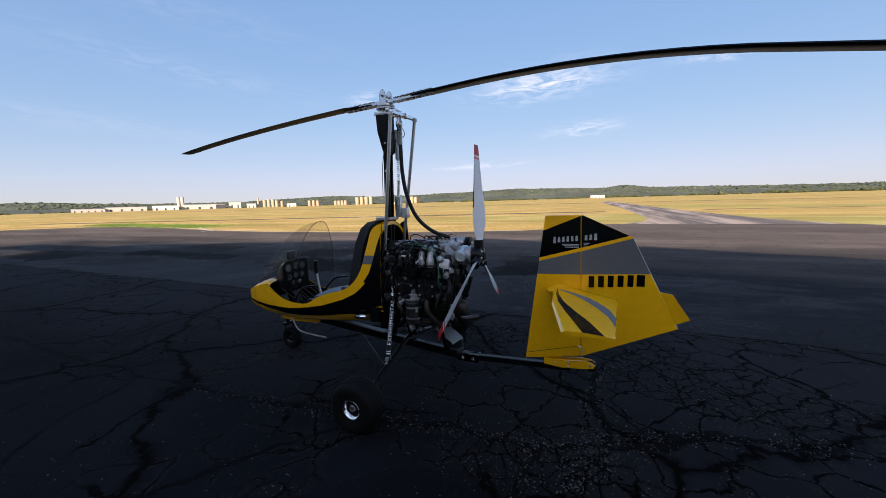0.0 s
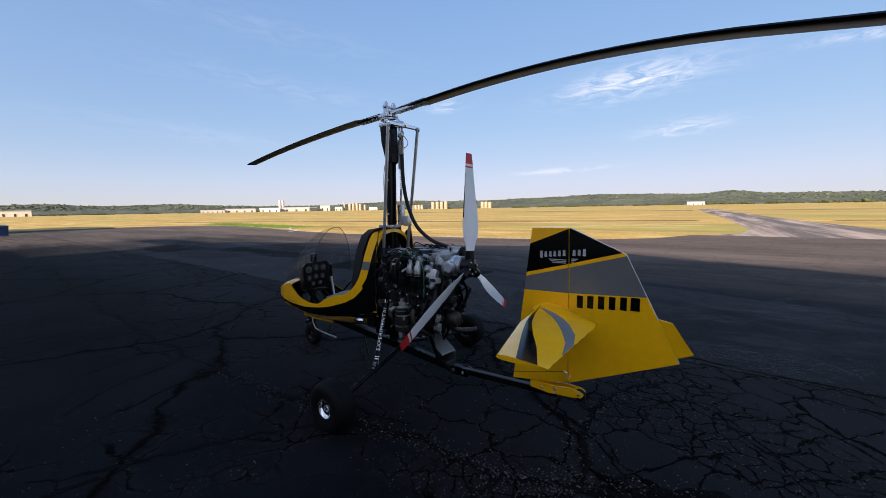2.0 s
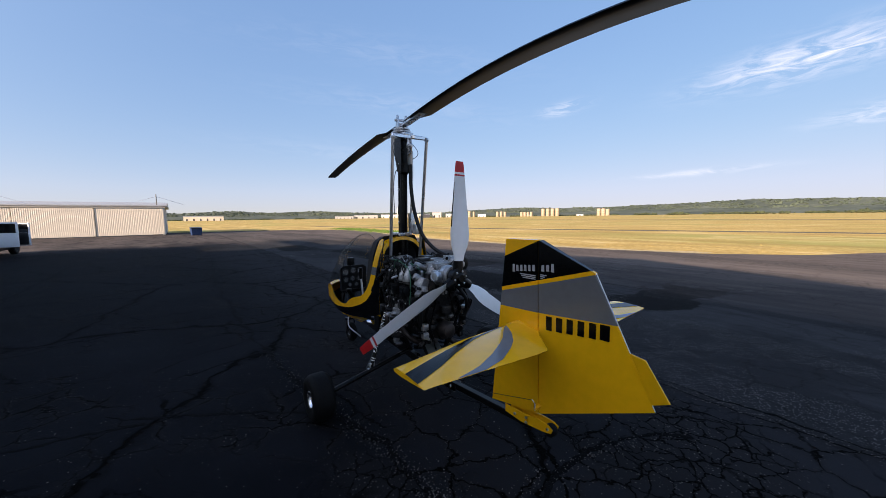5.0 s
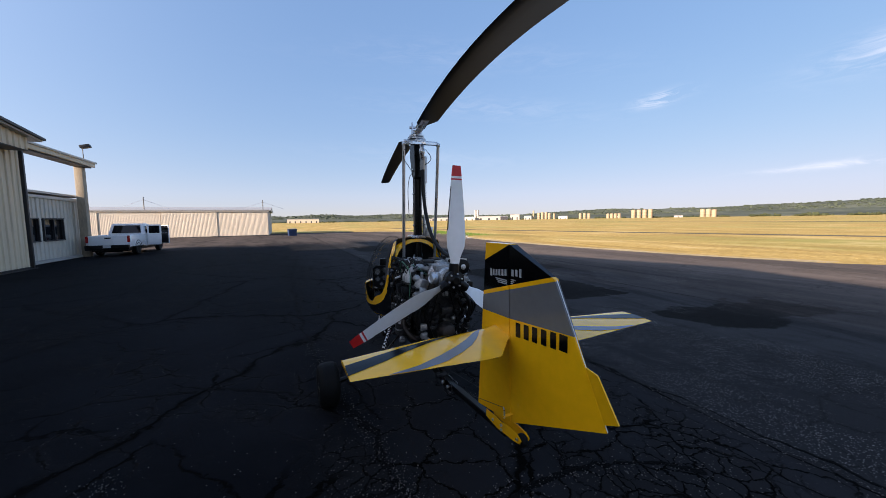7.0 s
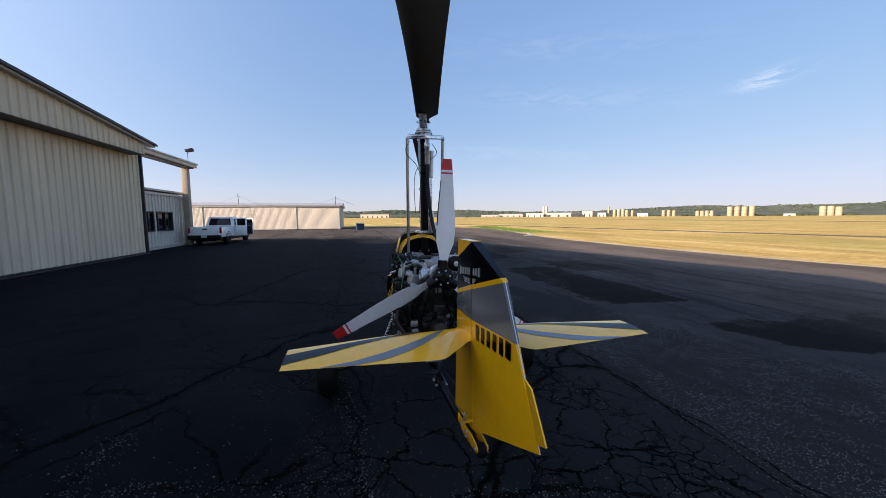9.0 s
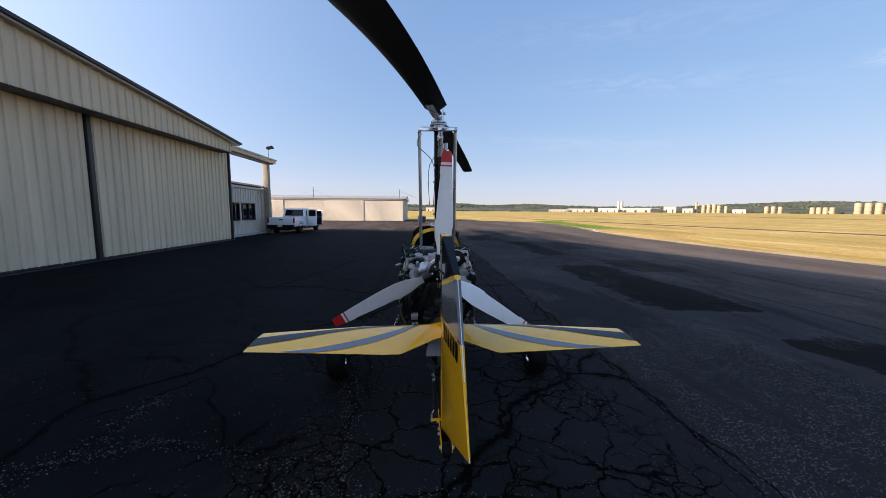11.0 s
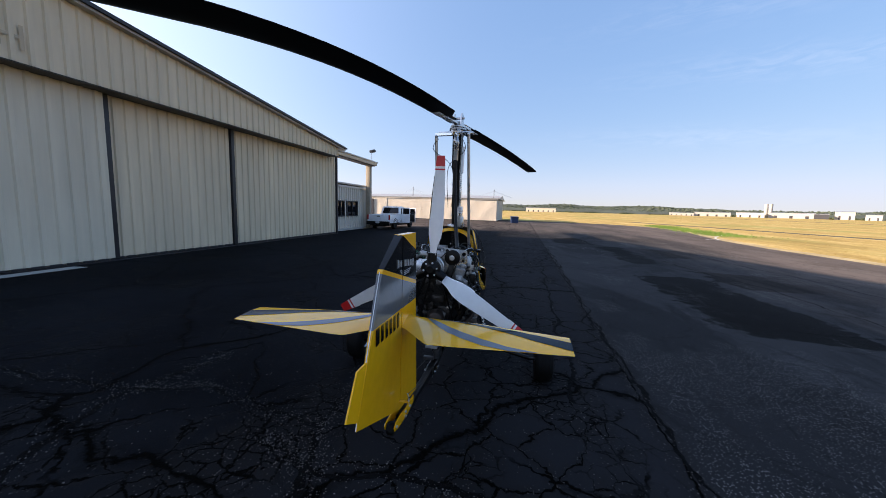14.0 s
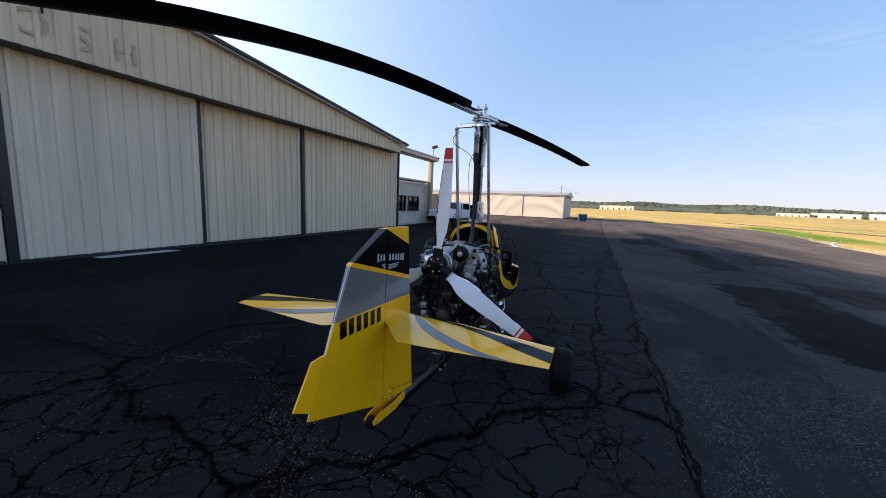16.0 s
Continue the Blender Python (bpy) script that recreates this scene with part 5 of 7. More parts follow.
def rotor_blade(sign):
    bm = B()
    rows = []
    spans = [0.16, 0.2, 0.3, 0.42, 0.5] + [0.5 + 0.16 * k for k in range(1, 26)]
    for r in spans:
        chord = 0.20 if r > 0.4 else 0.085 + (0.115 * max(0, (r - 0.3) / 0.12) if r > 0.3 else 0)
        if r > 4.42:
            chord = 0.17
        c = HEAD + BL * (sign * r)
        z = droop(sign * r)
        lead = BS * sign                      # leading edge of each blade
        ring = []
        for u, v in ((0.30, 0.0), (0.25, 0.045), (0.1, 0.068), (-0.15, 0.06), (-0.45, 0.03), (-0.70, 0.004), (-0.70, -0.004), (-0.45, -0.02), (-0.15, -0.045), (0.1, -0.05), (0.25, -0.035)):
            p = c + lead * (u * chord)
            ring.append(Vector((p.x, p.y, z + v * chord + sign * u * chord * 0.115)))
        rows.append(ring)
    loft(bm, rows)
    b = gpart("rotor_blade", bm, blade_black, "long drooping black rotor blade", smooth=60)
    bm = B()
    for h in (-0.016, 0.016):
        a, e = HEAD + BL * (sign * 0.12), HEAD + BL * (sign * 0.55)
        bar(bm, Vector((a.x, a.y, droop(sign * 0.12) + h)), Vector((e.x, e.y, droop(sign * 0.55) + h)), 0.07, 0.006, bevel=0.001)
    strap = part("root_strap", bm, machined, b)
    for r in (0.2, 0.27, 0.34, 0.41, 0.48):
        bm = B()
        p = HEAD + BL * (sign * r)
        lathe(bm, [(0.011, -0.03), (0.011, 0.03), (0.006, 0.034)], (p.x, p.y, droop(sign * r)), (0, 0, 1), 8)
        part("strap_bolt", bm, steel_tube, b)
    return b


rotor_blade(1)
rotor_blade(-1)
# cross bar and push rods
bm = B()
bar(bm, (-0.175, 1.455, 2.435), (0.185, 1.415, 2.435), 0.03, 0.03)
bar(bm, (0.03, 1.62, 2.455), (0.03, 1.40, 2.435), 0.035, 0.03)
gpart("cyclic_yoke", bm, polished, "bright metal control yoke")
for a, b in (((-0.165, 1.455, 2.42), (-0.145, 1.60, 1.16)), ((0.18, 1.40, 2.42), (0.195, 1.585, 1.24))):
    bm = B()
    tube(bm, [a, b], 0.0155, 12)
    rod = gpart("push_rod", bm, steel_tube, "bare metal control push rod")
    for p in (a, b):
        bm = B()
        lathe(bm, [(0.02, -0.012), (0.024, 0), (0.02, 0.012)], p, (1, 0, 0), 12)
        part("rod_end", bm, machined, rod)
# trim actuator and springs beside the mast
bm = B()
tube(bm, [(0.10, 1.56, 2.33), (0.09, 1.55, 2.06)], 0.022)
gpart("trim_spring_housing", bm, steel_tube)
bm = B()
coil = [(0.09 + 0.012 * math.cos(k * 1.1), 1.55 + 0.012 * math.sin(k * 1.1), 2.06 - 0.2 * k / 60) for k in range(61)]
tube(bm, coil, 0.003, 5)
gpart("trim_spring", bm, machined)
bm = B()
tube(bm, [(0.09, 1.55, 1.86), (0.085, 1.56, 1.70)], 0.012)
box(bm, (0.09, 1.56, 1.61), (0.05, 0.06, 0.20), bevel=0.008)
box(bm, (0.11, 1.50, 1.55), (0.06, 0.06, 0.10), bevel=0.008)
gpart("trim_actuator", bm, machined)
bm = B()
box(bm, (0.03, 1.66, 1.50), (0.16, 0.16, 0.03), bevel=0.006)
gpart("mast_bracket", bm, machined)
# flexible drive hose from the engine to the head
bm = B()
tube(bm, curve([(0.04, 1.49, 2.36), (0.04, 1.485, 2.15), (0.045, 1.48, 1.92), (0.06, 1.445, 1.70), (0.085, 1.36, 1.50), (0.125, 1.22, 1.37), (0.16, 1.06, 1.31)], 8), 0.018, 14)
gpart("drive_hose", bm, hose_black, "thick black flexible drive hose")
bm = B()
lathe(bm, [(0.020, -0.16), (0.024, -0.15), (0.024, 0.0), (0.030, 0.01), (0.030, 0.05), (0.022, 0.06), (0.022, 0.12)], (0.04, 1.49, 2.34), (0, 0, 1), 14)
gpart("drive_coupling", bm, machined)
for x0, y0, x1 in ((0.10, 1.54, -0.06), (-0.14, 1.47, -0.02)):
    bm = B()
    tube(bm, curve([(x0, y0, 2.40), (x0 * 1.3, y0 - 0.05, 2.28), (x1, 1.60, 2.12), (x1, 1.64, 1.7)], 6), 0.0032, 6)
    gpart("control_cable", bm, hose_black)

# tail fin and rudder
FIN = [(0.315, 0.300), (0.164, 1.515), (-0.098, 1.517), (-0.118, 0.385)]
RUD = [(-0.104, 1.517), (-0.46, 1.347), (-0.782, 0.664), (-0.124, 0.385)]


def skin(outline, thick):
    bm = B()
    cy = sum(p[0] for p in outline) / len(outline)
    rows = []
    for s in (-1, 1):
        rows.append([(s * thick(y), y, z) for y, z in outline])
    loft(bm, rows)
    for (y0, z0), (y1, z1) in STRIPES:
        n = Vector((0, -(z1 - z0), y1 - y0))
        geo = list(bm.verts) + list(bm.edges) + list(bm.faces)
        bmesh.ops.bisect_plane(bm, geom=geo, plane_co=(0, y0, z0), plane_no=n)
    for f in bm.faces:
        c = f.calc_center_median()
        f.material_index = fin_colour(c.y, c.z)
    return bm


STRIPES = [((0.18, 1.395), (-0.115, 1.517)), ((0.20, 1.178), (-0.46, 1.362)), ((0.20, 1.150), (-0.46, 1.336)), ((0.217, 1.041), (-0.578, 1.072))]


def fin_colour(y, z):
    above = [z > z0 + (z1 - z0) * (y - y0) / (y1 - y0) for (y0, z0), (y1, z1) in STRIPES]
    if above[0]:
        return 0
    if above[1]:
        return 1
    if above[2]:
        return 0
    return 2 if above[3] else 0


fin_th = lambda y: lerp(y, [(0.32, 0.006), (0.24, 0.024), (0.05, 0.032), (-0.12, 0.028)])
rud_th = lambda y: lerp(y, [(-0.10, 0.027), (-0.3, 0.02), (-0.79, 0.003)])
TURN = Matrix.Translation((0, -0.11, 0)) @ Matrix.Rotation(radians(4.0), 4, "Z") @ Matrix.Translation((0, 0.11, 0))
fin = gpart("tail_fin", skin(FIN, fin_th), [fin_yellow, gloss_black, decal_grey], "yellow tail fin with black top and grey band", smooth=30)
rudder = gpart("rudder", skin(RUD, rud_th), [fin_yellow, gloss_black, decal_grey], "yellow rudder with black top and grey band", smooth=30)
rudder.matrix_basis = AT @ TURN
bm = B()
loft(bm, [[(s * 0.004 - bend, y, z) for y, z, bend in ((-0.655, 0.938, 0.0), (-0.735, 0.928, 0.014), (-0.853, 0.744, 0.018), (-0.767, 0.698, 0.0))] for s in (-1, 1)])
part("trim_tab", bm, fin_yellow, rudder)
bm = B()
tube(bm, [(0, -0.462, 1.345), (0, -0.784, 0.668)], 0.0022, 6)
part("trailing_edge", bm, prop_white, rudder)
bm = B()
tube(bm, [(0, -0.111, 0.388), (0, -0.101, 1.512)], 0.016, 10)
part("hinge_tube", bm, fin_yellow, fin)
for z in (0.55, 0.95, 1.35):
    bm = B()
    tube(bm, [(0, -0.11, z - 0.03), (0, -0.11, z + 0.03)], 0.008, 8)
    part("hinge", bm, matt_black, rudder)
# registration as plain bars, maker's mark as plain shapes, on both faces
for s in (-1, 1):
    for k in range(6):
        y = -0.185 - 0.068 * k
        bm = B()
        box(bm, (s * (rud_th(y) + 0.002), y, 1.0 + 0.004 * k), (0.003, 0.040 if k != 5 else 0.054, 0.088), rot=(0, 0, s * 2.0))
        part("registration_bar", bm, gloss_black, rudder)
    for y0, y1, z0, h, count, owner in ((0.105, -0.09, 1.322, 0.040, 6, fin), (-0.122, -0.222, 1.343, 0.040, 3, rudder)):
        th = fin_th if owner is fin else rud_th
        for k in range(count):
            y = y0 + (y1 - y0) * (k + 0.5) / count
            tall = h * (1.25 if (owner is fin and k == 0) or (owner is rudder and k == count - 1) else 1.0)
            bm = B()
            box(bm, (s * (th(y) + 0.0035), y, z0 + 0.0032 * k), (0.003, abs(y1 - y0) / count * 0.62, tall), taper=(1, 0.8))
            part("maker_mark", bm, logo_grey, owner)
    for y0, y1, owner in ((0.035, -0.09, fin), (-0.122, -0.165, rudder)):
        th = fin_th if owner is fin else rud_th
        for k in range(3):
            end, start = (y0 - 0.012 * k, y1) if owner is fin else (y0, y1 + 0.012 * k)
            bm = B()
            y = (end + start) / 2
            box(bm, (s * (th(y) + 0.0035), y, (1.290 if owner is fin else 1.300) - 0.011 * k), (0.003, abs(end - start), 0.006))
            part("maker_mark", bm, logo_grey, owner)
# tail skid bracket with its roller
for s in (-1, 1):
    bm = B()
    loft(bm, [[(s * o, y, z) for y, z in ((0.16, 0.282), (0.02, 0.268), (-0.16, 0.284), (-0.222, 0.298), (-0.235, 0.325), (-0.20, 0.345), (-0.12, 0.350), (-0.02, 0.335), (0.16, 0.335))] for o in (0.028, 0.034)])
    gpart("skid_plate", bm, fin_yellow, "drilled yellow skid plate")
bm = B()
lathe(bm, [(0.012, -0.024), (0.038, -0.022), (0.042, -0.01), (0.042, 0.01), (0.038, 0.022), (0.012, 0.024)], (0, -0.20, 0.30), (1, 0, 0), 18)
gpart("tail_roller", bm, rubber)
for y, z in ((-0.20, 0.318), (-0.03, 0.318), (-0.03, 0.285), (0.07, 0.302)):
    for s in (-1, 1):
        bm = B()
        lathe(bm, [(0.010, 0), (0.010, 0.008), (0.005, 0.011)], (s * 0.034, y, z), (s, 0, 0), 8)
        gpart("skid_bolt", bm, steel_tube)
bm = B()
bar(bm, (-0.092, -0.13, 0.445), (0.092, -0.13, 0.445), 0.022, 0.006, bevel=0.001)
horn = part("rudder_horn", bm, fin_yellow, rudder)
for s in (-1, 1):
    bm = B()
    tube(bm, [(s * 0.086, -0.13, 0.435), (s * 0.086, -0.13, 0.485)], 0.005, 8)
    tube(bm, [(s * 0.086, -0.13, 0.482), (s * 0.070, -0.10, 0.486)], 0.004, 6)
    part("horn_pin", bm, machined, horn)
    bm = B()
    tube(bm, [(s * 0.074, -0.10, 0.485), (s * 0.06, 0.3, 0.37), (s * 0.05, 0.9, 0.30)], 0.0022, 5)
    gpart("rudder_cable", bm, hose_black)

# tailplane halves with swept vinyl bands
PLAN_LE = [(0.0, 0.10), (0.10, 0.085), (0.5, 0.06), (1.045, -0.045)]
PLAN_TE = [(0.0, -0.10), (0.07, -0.15), (0.25, -0.355), (0.35, -0.352), (1.03, -0.305)]


DARK = ([(0.14, 0.052), (0.3, 0.030), (0.5, -0.02), (0.7, -0.105), (0.85, -0.18), (1.04, -0.255)],
        [(0.14, 0.055), (0.3, 0.048), (0.5, 0.015), (0.7, -0.04), (0.85, -0.088), (1.04, -0.15)])
BLUE = ([(0.15, 0.048), (0.19, -0.01), (0.25, -0.09), (0.33, -0.17), (0.42, -0.23), (0.55, -0.295), (0.70, -0.325), (0.86, -0.314)],
        [(0.15, 0.050), (0.19, 0.03), (0.25, -0.02), (0.33, -0.09), (0.42, -0.15), (0.55, -0.22), (0.70, -0.282), (0.86, -0.312)])


def plane_top(x, y):
    """Height of the tailplane's upper skin."""
    le, te = lerp(x, PLAN_LE), lerp(x, PLAN_TE)
    t = min(1.0, max(0.0, (le - y) / (le - te)))
    return 0.942 - 0.008 * (1 - x) + PLANE_T * (1.2 - 0.45 * x) * (2.4 * (math.sqrt(t) - t))


PLANE_T = 0.034
for s in (-1, 1):
    bm = B()
    nx, ny = 44, 30
    grids = []
    for up in (1, -1):
        g = []
        for i in range(nx + 1):
            x = 0.03 + 1.01 * i / nx
            le, te = lerp(x, PLAN_LE), lerp(x, PLAN_TE)
            col = []
            for j in range(ny + 1):
                t = 0.5 - 0.5 * math.cos(math.pi * j / ny)
                th = PLANE_T * (1.2 - 0.45 * x) * (2.4 * (math.sqrt(t) - t)) * (1.0 if up > 0 else 0.75)
                col.append(bm.verts.new((s * x, le + (te - le) * t, 0.942 - 0.008 * (1 - x) + up * th)))
            g.append(col)
        grids.append(g)
        for i in range(nx):
            for j in range(ny):
                f = bm.faces.new((g[i][j], g[i + 1][j], g[i + 1][j + 1], g[i][j + 1]))
                c = f.calc_center_median()
                f.material_index = 0
    for i in (0, nx):
        bm.faces.new([grids[0][i][j] for j in range(ny + 1)] + [grids[1][i][j] for j in range(ny, -1, -1)])
    bmesh.ops.remove_doubles(bm, verts=bm.verts, dist=0.0004)
    half = gpart("tailplane", bm, yellow, "yellow tailplane with dark and blue-grey swept bands", smooth=35)
    for name, m, (low, high) in (("dark_band", gloss_black, DARK), ("blue_grey_band", decal_blue, BLUE)):
        bm, rows = B(), []
        x0, x1 = low[0][0], low[-1][0]
        for i in range(61):
            x = x0 + (x1 - x0) * i / 60
            a, b = max(lerp(x, low), lerp(x, PLAN_TE) + 0.002), lerp(x, high)
            rows.append([(s * x, a + (b - a) * k / 8, plane_top(x, a + (b - a) * k / 8) + 0.0022) for k in range(9)])
        loft(bm, rows, closed=False, caps=False)
        part(name, bm, m, half, smooth=70)
    bm = B()
    loft(bm, [[(s * x, 0.15 - 0.02 * k, 0.925), (s * x, 0.06, 0.968 - 0.012 * k), (s * x, -0.10 + 0.02 * k, 0.94), (s * x, 0.04, 0.90 + 0.015 * k)] for k, x in ((0, 0.02), (1, 0.09), (2, 0.13))])
    gpart("root_fairing", bm, yellow)

# landing gear
WY, WX, WR = 1.365, 1.02, 0.195


def wheel(name, x, y, r, width, s, label, rim_mat):
    w = thing(name, pose(x, y - 1.4, r), "", "")
    for key in ("label", "category"):
        if key in w:
            del w[key]
    w.parent = gyro
    w["label"] = label
    bm = B()
    h = width / 2
    lathe(bm, [(r * 0.34, -h * 0.62), (r * 0.41, -h * 0.86), (r * 0.60, -h * 0.99), (r * 0.76, -h), (r * 0.90, -h * 0.88), (r * 0.975, -h * 0.60), (r, -h * 0.22), (r, h * 0.22), (r * 0.975, h * 0.60), (r * 0.90, h * 0.88), (r * 0.76, h), (r * 0.60, h * 0.99), (r * 0.41, h * 0.86), (r * 0.34, h * 0.62)],
          (0, 0, 0), (1, 0, 0), 48)
    tyre = part("tyre", bm, rubber, w)
    for g in (-0.45, 0.0, 0.45):               # grooves between the tread bands
        bm = B()
        lathe(bm, [(r * 0.99, h * (g - 0.05)), (r * 1.004, h * (g - 0.17)), (r * 1.004, h * (g + 0.17)), (r * 0.99, h * (g + 0.05))] if g == 0 else
              [(r * 0.97, h * (g - 0.04)), (r * 0.996, h * (g - 0.12)), (r * 0.996, h * (g + 0.12)), (r * 0.97, h * (g + 0.04))], (0, 0, 0), (1, 0, 0), 48)
        part("tread_band", bm, rubber, tyre)
    bm = B()
    lathe(bm, [(r * 0.10, s * h * 0.42), (r * 0.19, s * h * 0.40), (r * 0.26, s * h * 0.46), (r * 0.31, s * h * 0.72), (r * 0.345, s * h * 0.86), (r * 0.365, s * h * 0.88), (r * 0.37, s * h * 0.80), (r * 0.37, -s * h * 0.80), (r * 0.32, -s * h * 0.6), (r * 0.2, -s * h * 0.5)], (0, 0, 0), (1, 0, 0), 40)
    part("rim", bm, rim_mat, w)
    bm = B()
    lathe(bm, [(r * 0.15, s * h * 0.36), (r * 0.145, s * h * 0.60), (r * 0.12, s * h * 0.70), (r * 0.07, s * h * 0.74), (0.002, s * h * 0.75)], (0, 0, 0), (1, 0, 0), 32)
    cap = part("hub_cap", bm, rim_mat, w)
    for k in range(5):
        bm = B()
        q = 2 * math.pi * k / 5
        lathe(bm, [(r * 0.025, 0), (r * 0.025, h * 0.12), (r * 0.012, h * 0.14)], (s * h * 0.43, r * 0.20 * math.cos(q), r * 0.20 * math.sin(q)), (s, 0, 0), 6)
        part("wheel_bolt", bm, steel_tube, cap)
    return w


wheel("main_wheel", -WX + 0.05, WY, WR, 0.18, -1, "black tyre on a bright alloy rim", polished)
wheel("main_wheel", WX, WY, WR, 0.18, 1, "black tyre on a bright alloy rim", polished)
wheel("nose_wheel", 0.0, 3.02, 0.125, 0.09, -1, "small black nose wheel", plastic_grey)
for s in (-1, 1):
    bm = B()
    tube(bm, [(s * 0.02, 1.44, 0.36), (s * 0.88, WY, WR + 0.008)], 0.021, 12)
    tube(bm, [(s * 0.86, WY, WR + 0.005), (s * (0.97 + 0.04 * s), WY, WR)], 0.014, 10)
    gpart("axle_strut", bm, matt_black)
    bm = B()
    tube(bm, [(s * 0.03, 2.05, 0.36), (s * 0.52, 1.42, 0.275)], 0.011, 8)
    gpart("drag_strut", bm, matt_black)
    a, b = Vector((s * 0.49, 1.405, 0.275)), Vector((s * 0.20, 1.47, 0.98))
    d = (b - a).normalized()
    bm = B()
    tube(bm, [a + d * 0.03, a + d * 0.62], 0.019, 14)
    leg = gpart("shock_strut", bm, matt_black, "black suspension strut lettered EXPERIMENTAL in white")
    bm = B()
    tube(bm, [a + d * 0.60, a + d * 0.68, a + d * 0.70, b], [0.012, 0.012, 0.020, 0.020], 12)
    part("upper_sleeve", bm, steel_tube, leg)
    bm = B()
    for t in (0.0, 0.05):
        box(bm, a + d * t, (0.05, 0.03, 0.035), bevel=0.004)
    part("clevis", bm, machined, leg)
    for k, t in enumerate((0.085, 0.105)):
        bm = B()
        tube(bm, [a + d * t, a + d * (t + 0.008)], 0.0200, 14)
        part("white_ring", bm, white_lettering, leg)
    bm = B()
    for t in (0.585, 0.645):
        tube(bm, [a + d * t, a + d * (t + 0.03)], 0.0215, 12)
    part("collar", bm, machined, leg)
    # the word runs up the strut and is wrapped round it, outwards and to the rear
    out = Vector((s * 0.75, -0.66, 0))
    out = (out - d * out.dot(d)).normalized()
    up = out.cross(d)
    m = Matrix((d, up, out)).transposed().to_4x4()
    m.translation = a + d * 0.355
    word = lettering("EXPERIMENTAL", 0.052, m, white_lettering, "lettering", leg, 0.0, 1.12)
    bm = B()
    bm.from_mesh(word.data)
    for k in range(-6, 7):
        bmesh.ops.bisect_plane(bm, geom=list(bm.verts) + list(bm.edges) + list(bm.faces), plane_co=(0, k * 0.0035, 0), plane_no=(0, 1, 0))
    for v in bm.verts:
        q = v.co.y / 0.0205
        v.co = Vector((v.co.x, 0.0205 * math.sin(q), 0.0205 * math.cos(q)))
    bm.to_mesh(word.data)
    bm.free()
# nose leg
for s in (-1, 1):
    bm = B()
    bar(bm, (s * 0.062, 3.02, 0.125), (s * 0.055, 3.06, 0.30), 0.008, 0.03)
    gpart("nose_fork", bm, matt_black)
bm = B()
tube(bm, [(0, 3.06, 0.28), (0, 3.09, 0.46)], 0.022)
box(bm, (0, 3.06, 0.295), (0.13, 0.05, 0.03), bevel=0.006)
gpart("nose_leg", bm, matt_black)
bm = B()
loft(bm, [[(-w, y, z), (w, y, z), (w, y, z + 0.12), (-w, y, z + 0.12)] for y, z, w in ((3.14, 0.36, 0.03), (2.9, 0.355, 0.05), (2.55, 0.37, 0.06))])
gpart("belly_fairing", bm, yellow)
for s in (-1, 1):
    bm = B()
    tube(bm, curve([(s * 0.08, 2.90, 0.40), (s * 0.12, 2.82, 0.33), (s * 0.15, 2.70, 0.285), (s * 0.16, 2.36, 0.265)], 6), 0.008, 8)
    gpart("foot_step", bm, aluminium, "bent bare metal step")

